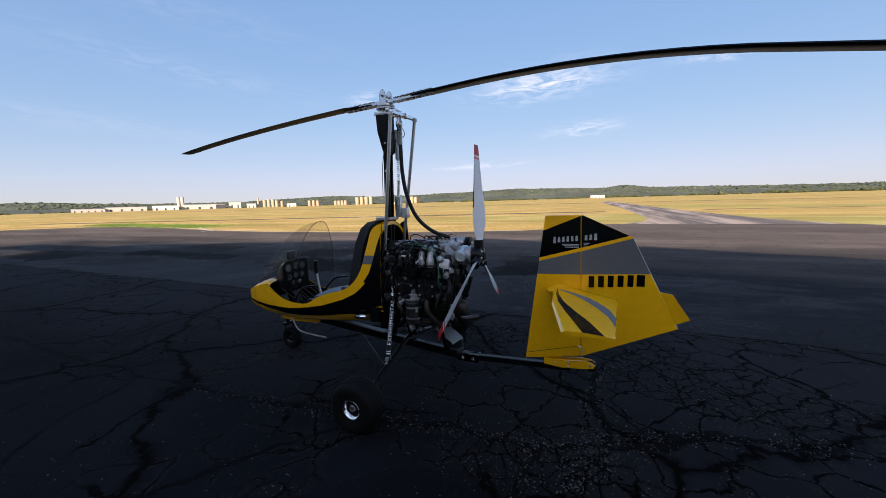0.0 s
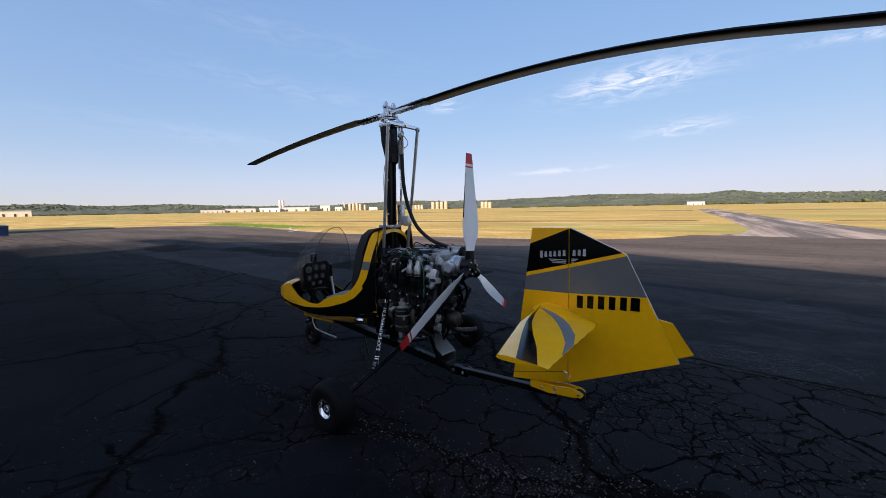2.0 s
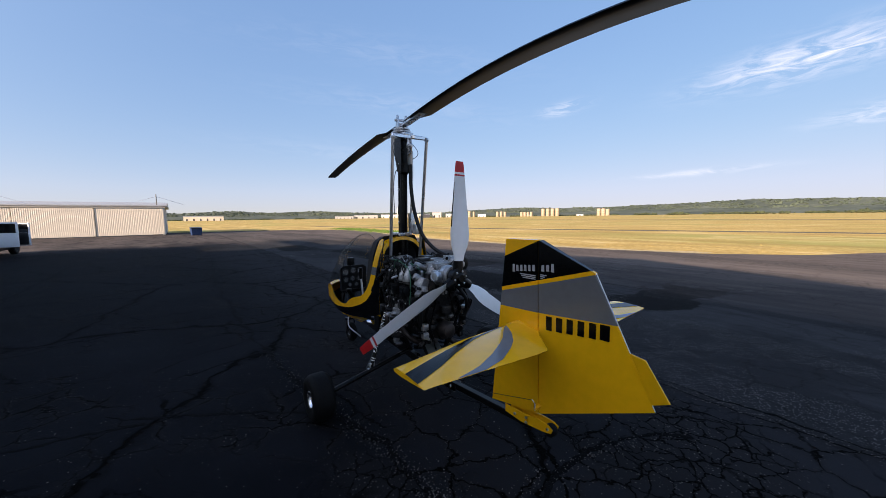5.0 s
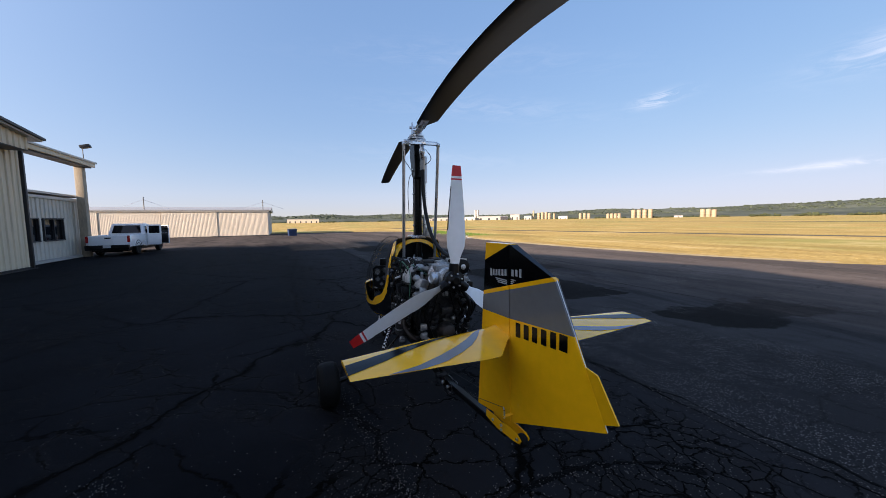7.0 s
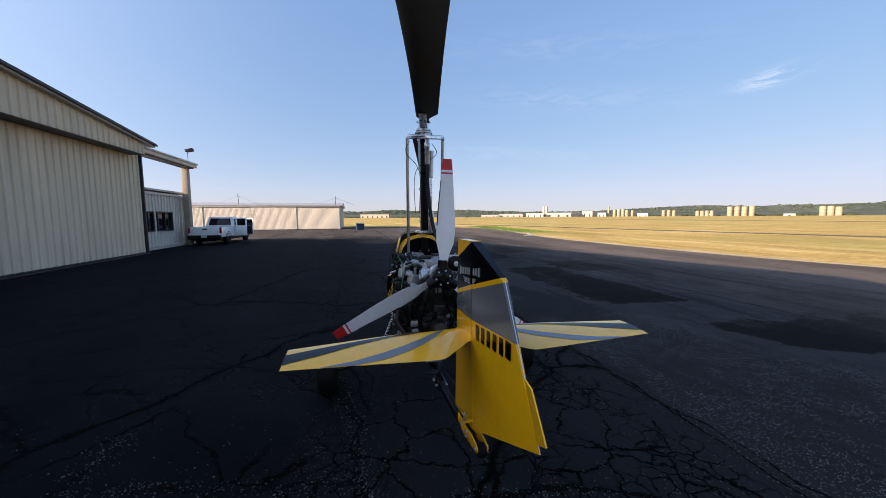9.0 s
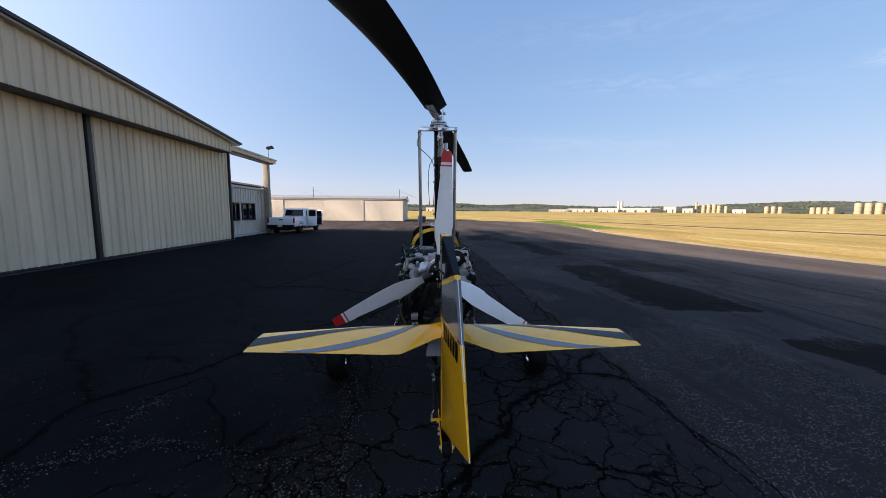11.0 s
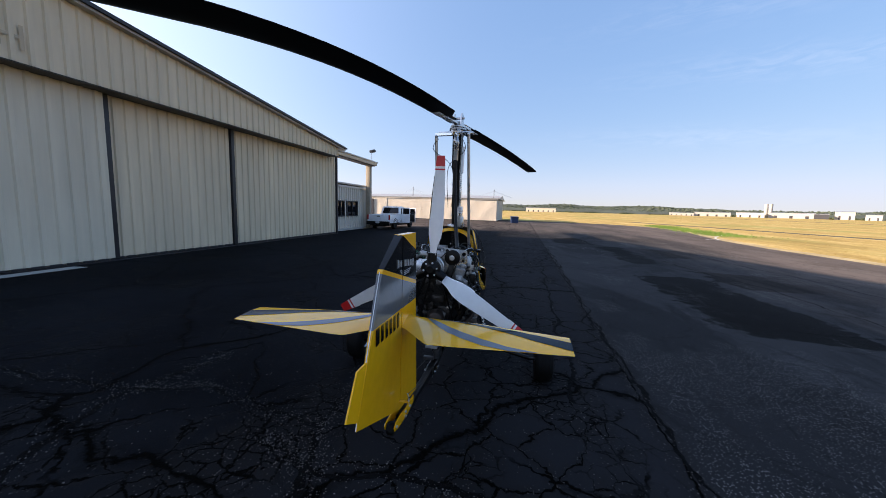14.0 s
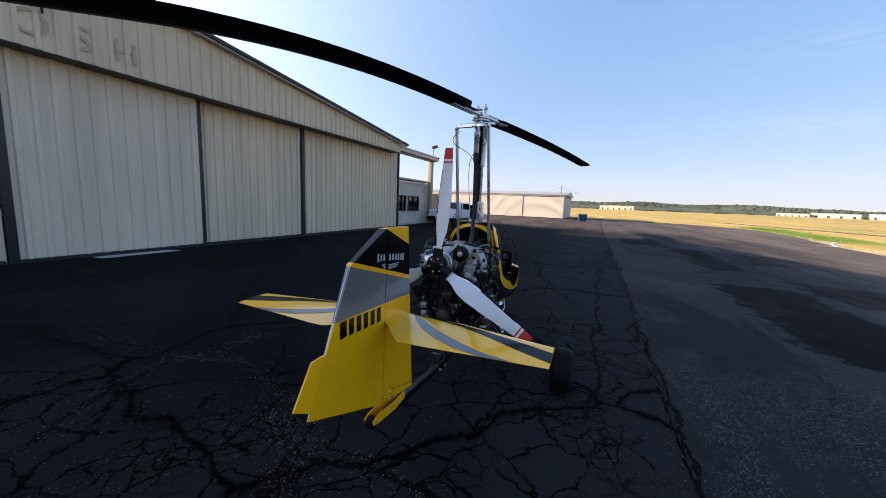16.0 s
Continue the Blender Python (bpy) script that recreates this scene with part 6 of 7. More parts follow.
# engine
bm = B()
box(bm, (0, 1.22, 0.93), (0.40, 0.48, 0.34), bevel=0.03)
box(bm, (0, 1.20, 0.68), (0.26, 0.44, 0.20), bevel=0.03)
block = gpart("engine_block", bm, engine_dark, "oily dark four-cylinder engine block")
for s in (-1, 1):
    bm = B()
    box(bm, (s * 0.22, 1.20, 0.92), (0.13, 0.40, 0.17), rot=(0, s * 8, 0), bevel=0.015)
    part("cylinder_head", bm, engine_dark, block)
    for k in range(7):
        bm = B()
        box(bm, (s * 0.225, 1.03 + 0.056 * k, 0.92), (0.15, 0.012, 0.185), rot=(0, s * 8, 0), bevel=0.003)
        part("cooling_fin", bm, engine_dark, block)
    for k in range(2):
        bm = B()
        box(bm, (s * 0.292, 1.10 + 0.20 * k, 0.90), (0.035, 0.15, 0.11), rot=(0, s * 10, 0), bevel=0.012)
        for q in (-0.035, 0.0, 0.035):
            box(bm, (s * 0.312, 1.10 + 0.20 * k + q, 0.90), (0.012, 0.010, 0.09), rot=(0, s * 10, 0), bevel=0.003)
        cover = part("valve_cover", bm, engine_dark, block)
        for q, z in ((-0.06, 0.04), (0.06, 0.04), (-0.06, -0.04), (0.06, -0.04)):
            bm = B()
            lathe(bm, [(0.008, 0), (0.008, 0.012), (0.005, 0.015)], (s * 0.308, 1.10 + 0.20 * k + q, 0.90 + z), (s, 0, 0), 6)
            part("cover_bolt", bm, steel_tube, cover)
    # ignition coil boxes hung outside the head
    for y in (1.20, 1.055):
        bm = B()
        box(bm, (s * 0.315, y, 1.045), (0.05, 0.095, 0.085), rot=(0, s * 6, s * 4), bevel=0.008)
        box(bm, (s * 0.342, y, 1.045), (0.008, 0.075, 0.065), rot=(0, s * 6, s * 4), bevel=0.003)
        coil_box = part("coil_box", bm, matt_black, block)
        bm = B()
        box(bm, (s * 0.348, y, 1.045), (0.004, 0.02, 0.016))
        part("badge", bm, plastic_grey, coil_box)
    # pairs of fat arched runners, joined at the crown
    for y, m, fat in ((1.075, cast, 0.033), (1.155, cast, 0.033), (1.36, engine_dark, 0.026), (1.44, engine_dark, 0.026)):
        bm = B()
        line = curve([(s * 0.06, y, 1.205), (s * 0.15, y, 1.245), (s * 0.225, y, 1.235), (s * 0.27, y - 0.005, 1.185), (s * 0.285, y - 0.01, 1.10)], 6)
        tube(bm, line, [fat * (0.9 + 0.1 * math.sin(k)) for k in range(len(line))], 14)
        runner = part("intake_runner", bm, m, block, "silver curved intake runner")
        bm = B()
        lathe(bm, [(fat * 1.25, -0.008), (fat * 1.25, 0.008), (fat, 0.01)], (s * 0.283, y - 0.008, 1.115), (0.1 * s, 0, -1), 14)
        part("flange", bm, engine_dark, runner)
    bm = B()
    box(bm, (s * 0.215, 1.115, 1.245), (0.07, 0.10, 0.04), bevel=0.014)
    part("runner_web", bm, cast, block)
    # throttle body with a round mouth, and a finned cast bracket
    bm = B()
    lathe(bm, [(0.035, -0.05), (0.05, -0.02), (0.052, 0.03), (0.044, 0.035), (0.040, 0.0)], (s * 0.25, 1.31, 1.185), (s, -0.1, 0.1), 20)
    lathe(bm, [(0.06, -0.012), (0.06, 0.0), (0.05, 0.004)], (s * 0.25, 1.31, 1.185), (s, -0.1, 0.1), 20)
    part("throttle_mouth", bm, cast, block)
    bm = B()
    for q in range(6):
        a = math.pi * 2 * q / 6
        tube(bm, curve([(s * 0.27, 1.31 + 0.055 * math.cos(a), 1.185 + 0.055 * math.sin(a)), (s * 0.30, 1.30 + 0.03 * math.cos(a + 1), 1.185 + 0.03 * math.sin(a + 1)), (s * 0.26, 1.36, 1.12 + 0.01 * q)], 4), 0.005, 6)
    part("vacuum_hose", bm, hose_black, block)
    bm = B()
    box(bm, (s * 0.195, 0.975, 1.10), (0.10, 0.09, 0.12), rot=(12, 18, 20), bevel=0.02)
    box(bm, (s * 0.21, 0.93, 1.06), (0.06, 0.08, 0.05), rot=(-20, 10, 0), bevel=0.014)
    lathe(bm, [(0.03, 0), (0.034, 0.02), (0.026, 0.05), (0.014, 0.055)], (s * 0.21, 0.99, 1.15), (s, 0.2, 0.6), 14)
    lathe(bm, [(0.022, 0), (0.026, 0.02), (0.02, 0.06), (0.01, 0.065)], (s * 0.23, 0.95, 1.04), (s, -0.5, -0.3), 14)
    part("water_pump", bm, cast, block, "grey cast water pump")
    for k in range(5):
        bm = B()
        tube(bm, curve([(s * 0.24, 1.05 + 0.09 * k, 1.03), (s * 0.20, 1.03 + 0.09 * k, 1.15), (s * 0.05, 1.1 + 0.05 * k, 1.22)], 5), 0.007, 6)
        part("spark_lead", bm, hose_black, block)
    for k, y in enumerate((1.10, 1.36)):
        bm = B()
        tube(bm, curve([(s * 0.30, y, 0.83), (s * 0.33, y - 0.02, 0.72), (s * 0.24, y - 0.08, 0.60), (s * 0.08, 1.05, 0.55)], 6), 0.022, 10)
        part("exhaust_pipe", bm, exhaust_rust, block, "heat-stained exhaust pipe")
bm = B()
box(bm, (0, 1.30, 1.20), (0.17, 0.36, 0.10), bevel=0.03)
part("intake_plenum", bm, cast, block, "silver intake plenum")
bm = B()
box(bm, (-0.08, 1.44, 1.24), (0.13, 0.12, 0.12), bevel=0.02)
lathe(bm, [(0.05, 0), (0.05, 0.10), (0.055, 0.10), (0.055, 0.13)], (-0.12, 1.40, 1.24), (-1, 0.1, 0), 18)
part("throttle_body", bm, cast, block)
bm = B()
box(bm, (0.0, 0.99, 1.245), (0.17, 0.17, 0.06), bevel=0.016)
box(bm, (0.06, 1.10, 1.275), (0.13, 0.10, 0.035), rot=(4, 0, 12), bevel=0.008)
part("top_cover", bm, cast, block)
bm = B()
lathe(bm, [(0.044, -0.04), (0.044, 0.0), (0.040, 0.012), (0.030, 0.014), (0.028, 0.008), (0.008, 0.008)], (-0.15, 0.84, 1.175), (-1, -0.15, 0.05), 22)
box(bm, (-0.11, 0.86, 1.19), (0.08, 0.07, 0.07), bevel=0.015)
part("thermostat_cap", bm, machined, block, "round silver cap on the drive housing")
bm = B()
box(bm, (-0.05, 1.16, 1.285), (0.12, 0.10, 0.03), bevel=0.006)
box(bm, (0.10, 1.33, 1.275), (0.10, 0.14, 0.04), bevel=0.006)
part("coil_pack", bm, plastic_grey, block)
# reduction drive
bm = B()
lathe(bm, [(0.125, 0.0), (0.13, 0.03), (0.115, 0.04), (0.095, 0.07), (0.082, 0.08), (0.080, 0.19), (0.088, 0.195), (0.088, 0.22), (0.06, 0.23)], (0, 1.0, 1.17), (0, -1, 0), 32)
drive = part("reduction_drive", bm, cast, block, "machined reduction drive housing with a bright ring")
bm = B()
lathe(bm, [(0.083, 0.0), (0.089, 0.004), (0.089, 0.035), (0.083, 0.04)], (0, 0.875, 1.17), (0, -1, 0), 32)
part("bright_ring", bm, aluminium, drive)
bm = B()
box(bm, (0, 0.98, 1.02), (0.30, 0.07, 0.34), bevel=0.02)
part("bell_housing", bm, engine_dark, block)
for k in range(10):
    bm = B()
    a = 2 * math.pi * k / 10
    lathe(bm, [(0.009, 0), (0.009, 0.014), (0.005, 0.018)], (0.115 * math.cos(a), 0.97, 1.17 + 0.115 * math.sin(a)), (0, -1, 0), 6)
    part("drive_bolt", bm, steel_tube, block)
# lightened belt plate behind the pulley, with its idler arm
bm = B()
outline = [(0.045, 1.33), (0.265, 1.31), (0.275, 1.20), (0.225, 1.13), (0.245, 0.98), (0.205, 0.975), (0.165, 1.14), (0.06, 1.22)]
loft(bm, [[(x, y, z) for x, z in outline] for y in (0.975, 0.985)])
plate = part("belt_plate", bm, machined, block, "bare plate with lightening holes behind the pulley", smooth=0)
for x, z, r in ((0.085, 1.30, 0.016), (0.24, 1.275, 0.018), (0.235, 1.215, 0.014), (0.09, 1.245, 0.013), (0.213, 1.08, 0.011), (0.22, 1.02, 0.010)):
    bm = B()
    lathe(bm, [(r, 0.0), (r * 0.92, 0.003), (0.001, 0.003)], (x, 0.9745, z), (0, -1, 0), 14)
    part("lightening_hole", bm, matt_black, plate)
# braces from the drive housing down to the mount
for s in (-1, 1):
    bm = B()
    tube(bm, [(s * 0.10, 0.93, 1.06), (s * 0.19, 0.92, 0.84), (s * 0.09, 0.95, 0.58)], 0.013, 10)
    tube(bm, [(s * 0.06, 0.92, 1.02), (s * 0.15, 0.93, 0.70), (s * 0.06, 0.96, 0.50)], 0.008, 8)
    part("drive_brace", bm, matt_black, block)
for x, z, w, h in ((-0.205, 0.74, 0.06, 0.055), (-0.20, 0.665, 0.055, 0.05), (0.02, 0.86, 0.10, 0.06)):
    bm = B()
    box(bm, (x, 0.925, z), (w, 0.05, h), bevel=0.006)
    box(bm, (x, 0.898, z), (w * 0.7, 0.008, h * 0.6), bevel=0.002)
    part("relay_box", bm, cast if x < 0 else engine_dark, block)
# alternator and pulley, on the right
bm = B()
lathe(bm, [(0.055, 0), (0.06, 0.02), (0.06, 0.12), (0.045, 0.14)], (0.155, 1.04, 1.255), (0, -1, 0), 20)
part("alternator", bm, cast, block)
bm = B()
lathe(bm, [(0.062, 0), (0.066, 0.008), (0.058, 0.018), (0.066, 0.03), (0.058, 0.042), (0.066, 0.05), (0.05, 0.055)], (0.155, 0.895, 1.255), (0, -1, 0), 26)
pulley = part("pulley", bm, matt_black, block)
bm = B()
lathe(bm, [(0.024, 0), (0.024, 0.006), (0.014, 0.008), (0.013, 0.014)], (0.155, 0.842, 1.255), (0, -1, 0), 16)
part("pulley_nut", bm, aluminium, pulley)
bm = B()
ring = [Vector((0.155 + 0.066 * math.cos(a), 0.88, 1.255 + 0.066 * math.sin(a))) for a in (math.pi * (0.25 - k / 8) for k in range(0, 5))][::-1]
tube(bm, [(0.11, 0.88, 1.31), (0.0, 0.90, 1.20), (0.0, 0.9, 1.0), (0.06, 0.9, 0.93), (0.20, 0.88, 1.21)], 0.008, 6, flat=0.5)
part("drive_belt", bm, hose_black, block)
# canisters, hoses and brackets that hang round the engine
for x, y, z, r, h, m, tag in ((-0.29, 1.235, 0.70, 0.070, 0.20, engine_dark, "black canister with steel bands"), (0.30, 1.18, 0.60, 0.06, 0.16, engine_dark, "")):
    bm = B()
    lathe(bm, [(r * 0.8, 0), (r, 0.012), (r, h - 0.012), (r * 0.85, h), (r * 0.4, h + 0.012)], (x, y, z - h / 2), (0, 0, 1), 26)
    can = gpart("canister", bm, m, tag)
    for k in (0.25, 0.72):
        bm = B()
        lathe(bm, [(r * 1.03, 0), (r * 1.03, 0.014), (r, 0.014)], (x, y, z - h / 2 + h * k), (0, 0, 1), 26)
        part("band", bm, steel_tube, can)
    bm = B()
    box(bm, (x - 0.66 * r, y - 0.72 * r, z + 0.03), (0.02, 0.012, 0.03), rot=(0, 0, -42))
    part("sticker", bm, logo_grey, can)
    bm = B()
    lathe(bm, [(r * 0.95, 0), (r * 0.98, 0.012), (r * 0.6, 0.025), (r * 0.55, 0.05), (r * 0.3, 0.055), (r * 0.28, 0.09)], (x, y, z + h / 2 + 0.01), (0, 0, 1), 20)
    part("filter_head", bm, cast, can)
bm = B()
lathe(bm, [(0.03, 0), (0.062, 0.015), (0.078, 0.05), (0.078, 0.10), (0.062, 0.14), (0.03, 0.155)], (0.0, 0.99, 0.68), (0.1, -1, 0), 24)
gpart("muffler", bm, exhaust_rust, "brown heat-stained muffler")
bm = B()
tube(bm, curve([(0.05, 1.0, 0.64), (0.12, 0.95, 0.54), (0.26, 0.90, 0.50), (0.33, 0.84, 0.50)], 6), 0.026, 12)
gpart("tail_pipe", bm, exhaust_rust)
for s, y0 in ((-1, 0), (1, 0)):
    for k in range(3):
        bm = B()
        tube(bm, curve([(s * 0.18, 0.98 - 0.02 * k, 1.06 - 0.08 * k), (s * (0.25 + 0.03 * k), 0.90, 0.90), (s * 0.22, 0.95, 0.70), (s * 0.10, 1.0, 0.56)], 7), 0.016 - 0.003 * k, 10)
        gpart("coolant_hose", bm, hose_black)
    bm = B()
    bar(bm, (s * 0.15, 1.42, 0.78), (s * 0.06, 1.62, 1.10), 0.03, 0.03)
    bar(bm, (s * 0.16, 1.42, 0.62), (s * 0.04, 1.62, 0.50), 0.03, 0.03)
    bar(bm, (s * 0.15, 1.05, 0.56), (s * 0.03, 1.05, 0.28), 0.035, 0.02)
    bar(bm, (s * 0.15, 1.38, 0.56), (s * 0.03, 1.42, 0.35), 0.035, 0.02)
    bar(bm, (s * 0.15, 1.42, 0.56), (s * 0.15, 1.0, 0.56), 0.03, 0.03)
    gpart("engine_mount", bm, matt_black)
wires = [(hose_black, 0.008), (hose_black, 0.006), (green_wire, 0.004), (hose_black, 0.010), (hose_black, 0.005), (steel_tube, 0.004), (hose_black, 0.007), (hose_black, 0.004), (hose_black, 0.006), (hose_black, 0.005), (hose_black, 0.009), (hose_black, 0.003)]
wr = random.Random(11)
for k in range(84):
    m, r = wires[k % 12]
    s = wr.choice((-1, 1, -1))
    y0, y1 = wr.uniform(0.98, 1.5), wr.uniform(0.98, 1.55)
    bm = B()
    tube(bm, curve([(s * wr.uniform(0.05, 0.3), y0, wr.uniform(1.12, 1.28)), (s * wr.uniform(0.1, 0.32), (y0 + y1) / 2, wr.uniform(1.2, 1.33)), (s * wr.uniform(0.12, 0.35), y1, wr.uniform(1.0, 1.28)), (s * wr.uniform(0.15, 0.33), y1 + wr.uniform(-0.1, 0.05), wr.uniform(0.7, 1.05))], 6), r, 6)
    gpart("engine_wire", bm, m)
for k in range(150):
    s = wr.choice((-1, 1))
    bm = B()
    c = (s * wr.uniform(0.17, 0.33), wr.uniform(0.98, 1.5), wr.uniform(0.55, 1.26))
    if k % 4:
        box(bm, c, [wr.uniform(0.012, 0.05) for _ in range(3)], rot=[wr.uniform(-25, 25) for _ in range(3)], bevel=0.004)
    else:
        r = wr.uniform(0.009, 0.024)
        lathe(bm, [(r * 0.7, 0), (r, 0.006), (r, 0.05), (r * 0.6, 0.06)], c, (s, wr.uniform(-0.5, 0.5), wr.uniform(-0.4, 0.4)), 12)
    gpart("engine_fitting", bm, (cast, engine_dark, matt_black, engine_dark, plastic_grey, engine_dark, matt_black, cast, engine_dark)[k % 9])
for k in range(70):
    bm = B()
    c = (wr.uniform(-0.26, 0.26), wr.uniform(0.93, 0.99), wr.uniform(0.58, 1.08))
    box(bm, c, (wr.uniform(0.015, 0.06), 0.04, wr.uniform(0.015, 0.05)), rot=(wr.uniform(-15, 15), wr.uniform(-30, 30), 0), bevel=0.004)
    gpart("engine_fitting", bm, (engine_dark, matt_black, engine_dark, cast, matt_black, engine_dark, matt_black)[k % 7])
# grey under-tray and radiator
bm = B()
loft(bm, [[(-0.10, 0.96, 0.37 + o), (0.03, 0.91, 0.39 + o), (0.06, 1.15, 0.545 + o), (-0.07, 1.22, 0.525 + o)] for o in (0.0, 0.008)])
loft(bm, [[(-0.10, 0.958, 0.37 + o), (0.03, 0.908, 0.39 + o), (0.03, 0.904, 0.38 + o), (-0.10, 0.954, 0.36 + o)] for o in (0.0, 0.004)])
gpart("deflector_plate", bm, bare_plate, "bare grey deflector plate under the engine", smooth=0)
bm = B()
box(bm, (0.02, 0.98, 0.33), (0.05, 0.16, 0.09), bevel=0.008)
box(bm, (-0.05, 0.90, 0.29), (0.10, 0.04, 0.03), bevel=0.004)
gpart("keel_bracket", bm, plastic_grey)

# propeller
PC, PR = Vector((0.0, 0.725, 1.168)), 0.955
bm = B()
lathe(bm, [(0.05, 0.09), (0.075, 0.085), (0.075, 0.0), (0.085, -0.005), (0.085, -0.03), (0.045, -0.04), (0.03, -0.055)], PC, (0, 1, 0), 24)
for k in range(3):
    a = radians(3 + 120 * k)
    d = Vector((math.sin(a), 0, math.cos(a)))
    tube(bm, [PC + d * 0.05, PC + d * 0.14], [0.045, 0.040], 14)
hub = gpart("propeller_hub", bm, matt_black, "black propeller hub with bolts")
for k in range(6):
    bm = B()
    a = radians(60 * k + 20)
    lathe(bm, [(0.009, 0), (0.009, 0.014), (0.005, 0.017)], PC + Vector((0.058 * math.sin(a), -0.03, 0.058 * math.cos(a))), (0, -1, 0), 6)
    part("hub_bolt", bm, aluminium, hub)
for k in range(3):
    a = radians(3 + 120 * k)
    d = Vector((math.sin(a), 0, math.cos(a)))
    t = Vector((-math.cos(a), 0, math.sin(a)))          # direction of turning
    bm, rows, radii = B(), [], []
    for r in [0.11 + 0.028 * i for i in range(25)] + [PR - d for d in (0.126, 0.120, 0.108, 0.107, 0.088, 0.087, 0.06, 0.03, 0.012, 0.0)]:
        q = (r - 0.11) / (PR - 0.11)
        chord = lerp(q, [(0, 0.066), (0.10, 0.092), (0.20, 0.146), (0.30, 0.158), (0.5, 0.140), (0.75, 0.108), (0.95, 0.082), (1.0, 0.070)])
        twist = radians(lerp(q, [(0, 38), (0.3, 27), (0.6, 17), (1, 10)]))
        thick = lerp(q, [(0, 0.55), (0.15, 0.26), (0.4, 0.15), (1, 0.10)])
        fore, aft = t * math.cos(twist) + Vector((0, 1, 0)) * math.sin(twist), Vector((0, 1, 0)) * math.cos(twist) - t * math.sin(twist)
        lean = Vector((0, 0.03, 0)) * q
        ring = [PC + d * r + lean + fore * (u * chord) + aft * (v * thick * chord) for u, v in ((0.42, 0.0), (0.36, 0.24), (0.2, 0.42), (-0.05, 0.45), (-0.35, 0.24), (-0.58, 0.03), (-0.58, -0.02), (-0.35, -0.10), (-0.05, -0.16), (0.2, -0.18), (0.36, -0.13))]
        rows.append(ring)
        radii.append(r)

    def tip_colour(i, j, radii=radii):
        r = (radii[i] + radii[min(i + 1, len(radii) - 1)]) / 2
        if r > PR - 0.088 or PR - 0.121 < r < PR - 0.107:
            return 1
        if 0.42 < r < 0.80 and j in (0, 10):
            return 2
        return 0

    loft(bm, rows, mats=tip_colour)
    gpart("propeller_blade", bm, [prop_white, red_paint, gloss_black], "white propeller blade with a red tip", smooth=60)

# ---------------------------------------------------------------- pickup truck
truck = thing("pickup_truck", pose(-6.55, 25.2, 0, 0, 0, -3), "white extended-cab pickup truck with its passenger door open", "pickup truck")
W = 0.92


def side_solid(bm, outline, half, mat=0, top_in=0.0, z_ref=1.05, z_top=1.75):
    """A body of constant outline (y, z), leaning in above z_ref."""
    rows = []
    for s in (-1, 1):
        rows.append([(s * (half - (top_in * max(0, z - z_ref) / (z_top - z_ref))), y, z) for y, z in outline])
    loft(bm, rows, mat)


bm = B()
side_solid(bm, [(2.62, 0.45), (2.66, 0.72), (2.60, 0.95), (2.35, 1.06), (1.45, 1.12), (0.75, 1.12), (-0.55, 1.12), (-0.55, 0.42), (1.2, 0.40)], W)
bmesh.ops.bevel(bm, geom=[e for e in bm.edges], offset=0.03, segments=2, affect="EDGES")
part("front_body", bm, white_car, truck)
bm = B()
cab = [(1.28, 1.10), (0.62, 1.70), (0.2, 1.76), (-0.30, 1.74), (-0.52, 1.12)]
side_solid(bm, cab, W - 0.03, 0, 0.16)
bmesh.ops.bevel(bm, geom=[e for e in bm.edges], offset=0.03, segments=2, affect="EDGES")
part("cab", bm, white_car, truck)
bm = B()
for c, s in (((-W + 0.04, -1.62, 0.80), (0.08, 2.12, 0.62)), ((W - 0.04, -1.62, 0.80), (0.08, 2.12, 0.62)), ((0, -1.62, 0.62), (1.76, 2.10, 0.06)), ((0, -0.60, 0.80), (1.76, 0.06, 0.60))):
    box(bm, c, s, bevel=0.015)
part("bed", bm, white_car, truck)
bm = B()
box(bm, (0, -0.1, 0.40), (1.55, 4.9, 0.28), bevel=0.03)
part("chassis", bm, matt_black, truck)
bm = B()
box(bm, (0, -2.68, 0.83), (1.62, 0.07, 0.54), bevel=0.02)
gate = part("tailgate", bm, white_car, truck)
bm = B()
box(bm, (0, -2.725, 0.98), (0.26, 0.02, 0.07), bevel=0.008)
part("gate_handle", bm, matt_black, gate)
for s in (-1, 1):
    bm = B()
    box(bm, (s * (W - 0.05), -2.67, 0.92), (0.11, 0.09, 0.36), bevel=0.02)
    part("tail_lamp", bm, tail_red, truck, "red tail lamp")
    bm = B()
    loft(bm, [[(s * (W + 0.005 - 0.16 * max(0, z - 1.05) / 0.7), y, z) for y, z in ((-0.36, 1.18), (-0.18, 1.60), (0.22, 1.63), (0.22, 1.18))], [(s * (W - 0.05 - 0.16 * max(0, z - 1.05) / 0.7), y, z) for y, z in ((-0.36, 1.18), (-0.18, 1.60), (0.22, 1.63), (0.22, 1.18))]])
    part("rear_side_window", bm, window_glass, truck)
    bm = B()
    box(bm, (s * (W + 0.14), 0.95, 1.16), (0.20, 0.08, 0.15), bevel=0.025)
    part("door_mirror", bm, white_car, truck)
bm = B()
loft(bm, [[(x, y, z) for x, y, z in ((-0.68, -0.515 + o, 1.20), (0.68, -0.515 + o, 1.20), (0.60, -0.345 + o, 1.64), (-0.60, -0.345 + o, 1.64))] for o in (-0.02, 0.03)])
part("rear_window", bm, window_glass, truck)
bm = B()
loft(bm, [[(x, y + o, z) for x, y, z in ((-0.70, 1.25, 1.16), (0.70, 1.25, 1.16), (0.60, 0.68, 1.66), (-0.60, 0.68, 1.66))] for o in (0.0, 0.04)])
part("windscreen", bm, window_glass, truck)
bm = B()
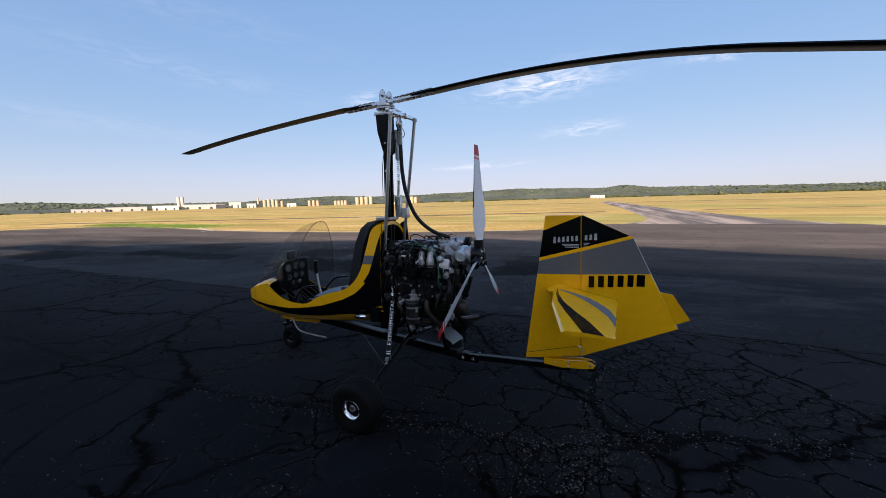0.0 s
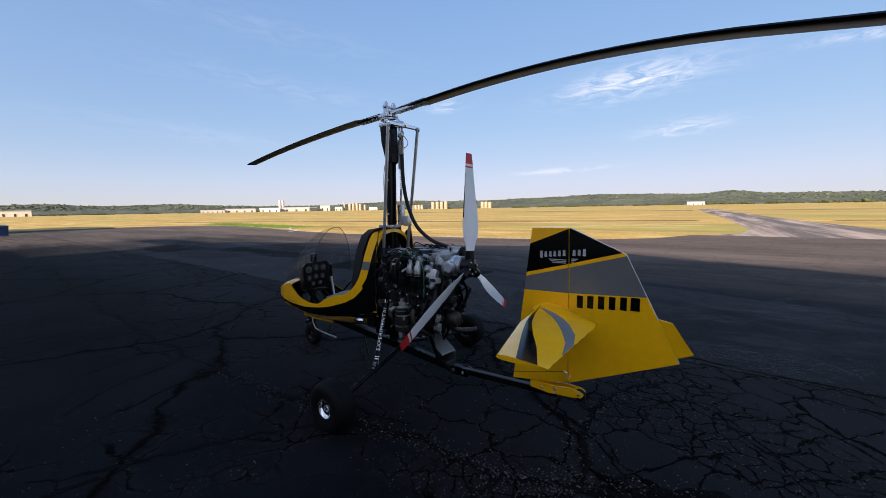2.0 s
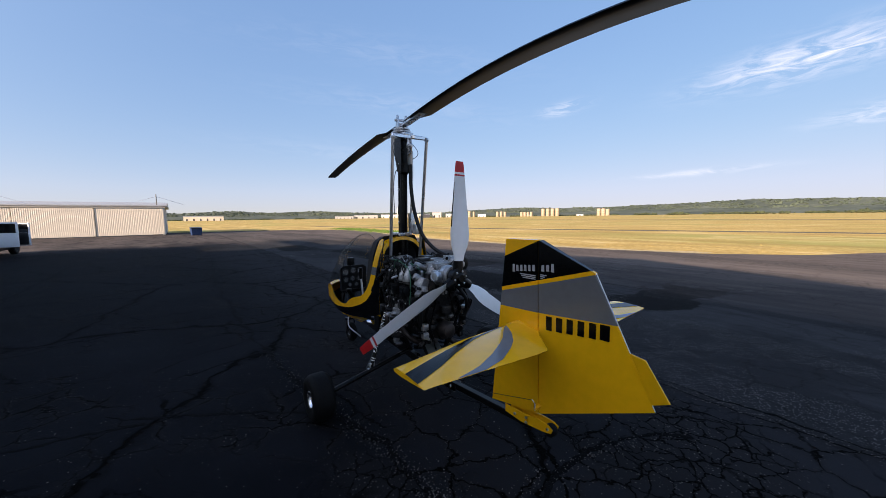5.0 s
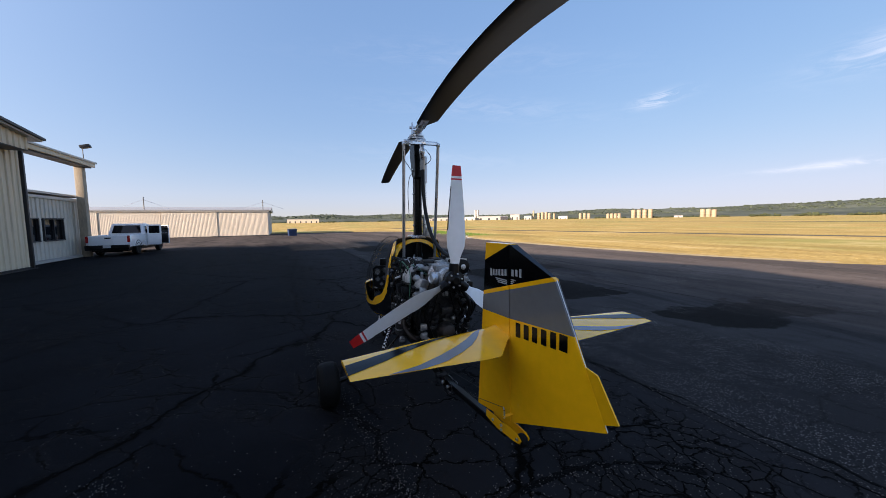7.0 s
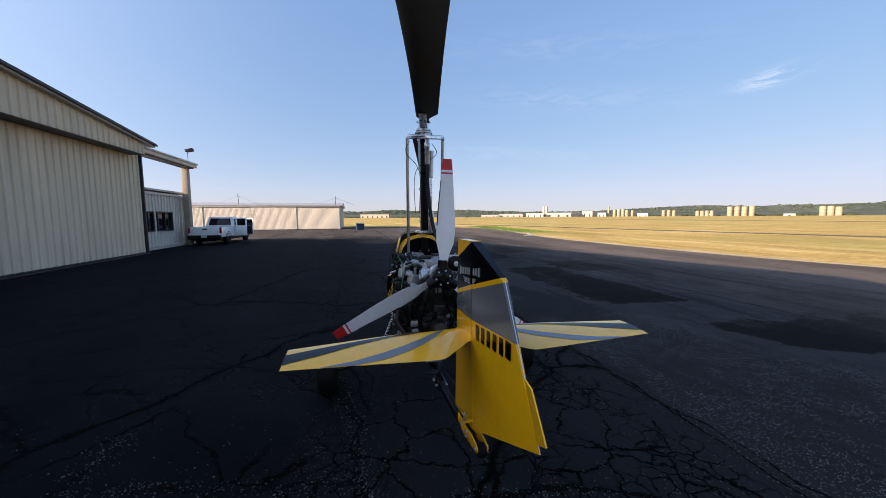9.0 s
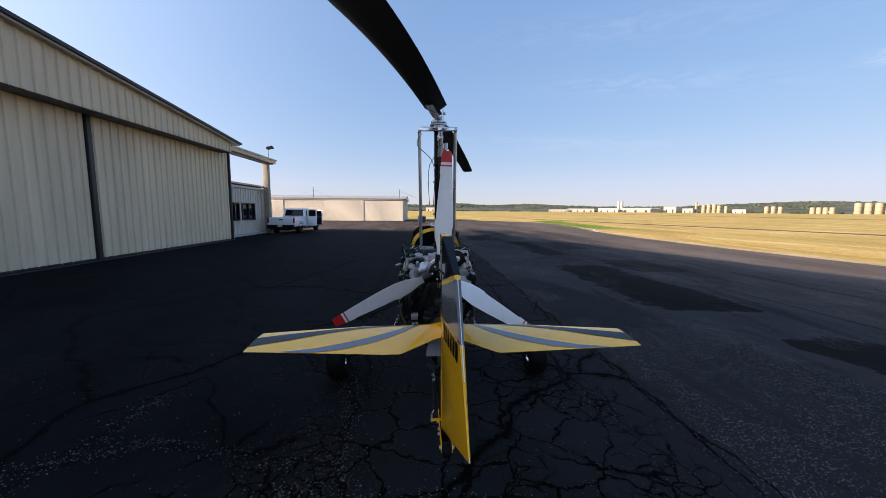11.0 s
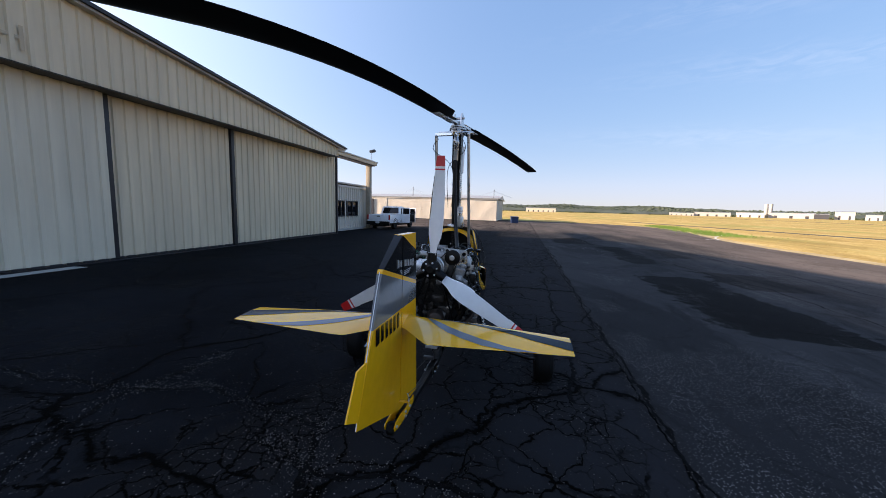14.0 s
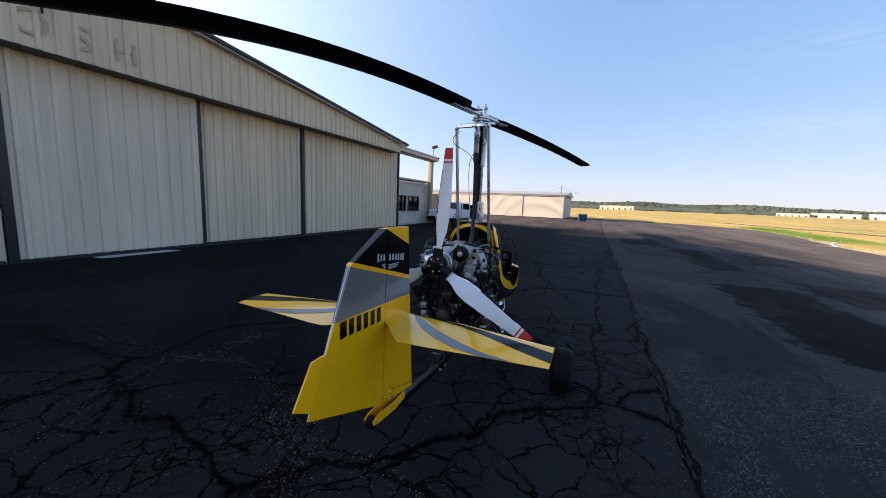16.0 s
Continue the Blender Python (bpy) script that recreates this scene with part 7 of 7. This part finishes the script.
box(bm, (0, -2.78, 0.48), (1.84, 0.18, 0.26), bevel=0.03)
box(bm, (0, -2.55, 0.30), (1.1, 0.10, 0.18), bevel=0.02)
part("rear_bumper", bm, matt_black, truck)
bm = B()
box(bm, (0, 2.70, 0.52), (1.80, 0.16, 0.26), bevel=0.04)
part("front_bumper", bm, white_car, truck)
bm = B()
box(bm, (0, -2.876, 0.54), (0.32, 0.012, 0.15))
part("plate", bm, dial_white, truck, "plain pale number plate")
bm = B()
box(bm, (W, 0.66, 0.78), (0.02, 0.86, 0.62))
box(bm, (W - 0.1, 0.66, 1.35), (0.02, 0.75, 0.5))
part("door_opening", bm, matt_black, truck)
for s in (-1, 1):
    for y in (-1.62, 1.70):
        w = new("wheel")
        w.parent = truck
        w.matrix_basis = pose(s * (W - 0.12), y, 0.37)
        bm = B()
        lathe(bm, [(0.2, -0.11), (0.31, -0.125), (0.365, -0.09), (0.37, 0), (0.365, 0.09), (0.31, 0.125), (0.2, 0.11)], (0, 0, 0), (1, 0, 0), 28)
        part("tyre", bm, rubber, w)
        bm = B()
        lathe(bm, [(0.22, s * 0.06), (0.215, s * 0.115), (0.17, s * 0.08), (0.05, s * 0.09), (0.01, s * 0.10)], (0, 0, 0), (1, 0, 0), 20)
        part("rim", bm, plastic_grey, w)
        bm = B()
        loft(bm, [[(s * a, q * math.cos(k * math.pi / 14), 0.03 + q * math.sin(k * math.pi / 14)) for a, q in ((-0.05, 0.385), (0.128, 0.385), (0.128, 0.43), (-0.05, 0.43))] for k in range(15)])
        part("wheel_arch", bm, matt_black, w)
bm = B()
box(bm, (0.02, 0.52, -0.22), (0.07, 1.02, 0.66), bevel=0.025)
box(bm, (0, 0.02, 0.32), (0.05, 0.05, 0.52), bevel=0.01)
box(bm, (-0.03, 0.95, 0.30), (0.05, 0.05, 0.50), bevel=0.01)
box(bm, (-0.02, 0.5, 0.57), (0.05, 0.98, 0.05), bevel=0.01)
door = part("open_door", bm, white_car, truck, "passenger door standing wide open", pose(W + 0.02, 1.10, 1.03, 0, 0, -126))
bm = B()
box(bm, (-0.03, 0.5, 0.32), (0.012, 0.9, 0.46))
part("door_glass", bm, window_glass, door)
bm = B()
box(bm, (0.066, 0.52, -0.2), (0.03, 0.94, 0.60), bevel=0.012)
part("door_lining", bm, plastic_grey, door)
# the rear-hinged access door behind it stands open too
bm = B()
box(bm, (0, 0.34, -0.22), (0.06, 0.68, 0.70), bevel=0.025)
for y in (0.04, 0.64):
    box(bm, (-0.02, y, 0.36), (0.045, 0.09, 0.50), bevel=0.012)
box(bm, (-0.02, 0.34, 0.61), (0.045, 0.66, 0.08), bevel=0.012)
rear_door = part("open_rear_door", bm, white_car, truck, "rear access door swung open", pose(W + 0.03, -0.40, 1.03, 0, 0, -88))
bm = B()
box(bm, (-0.02, 0.34, 0.35), (0.012, 0.52, 0.46))
part("door_glass", bm, window_glass, rear_door)
bm = B()
box(bm, (-0.045, 0.34, -0.2), (0.03, 0.60, 0.60), bevel=0.012)
part("door_lining", bm, plastic_grey, rear_door)
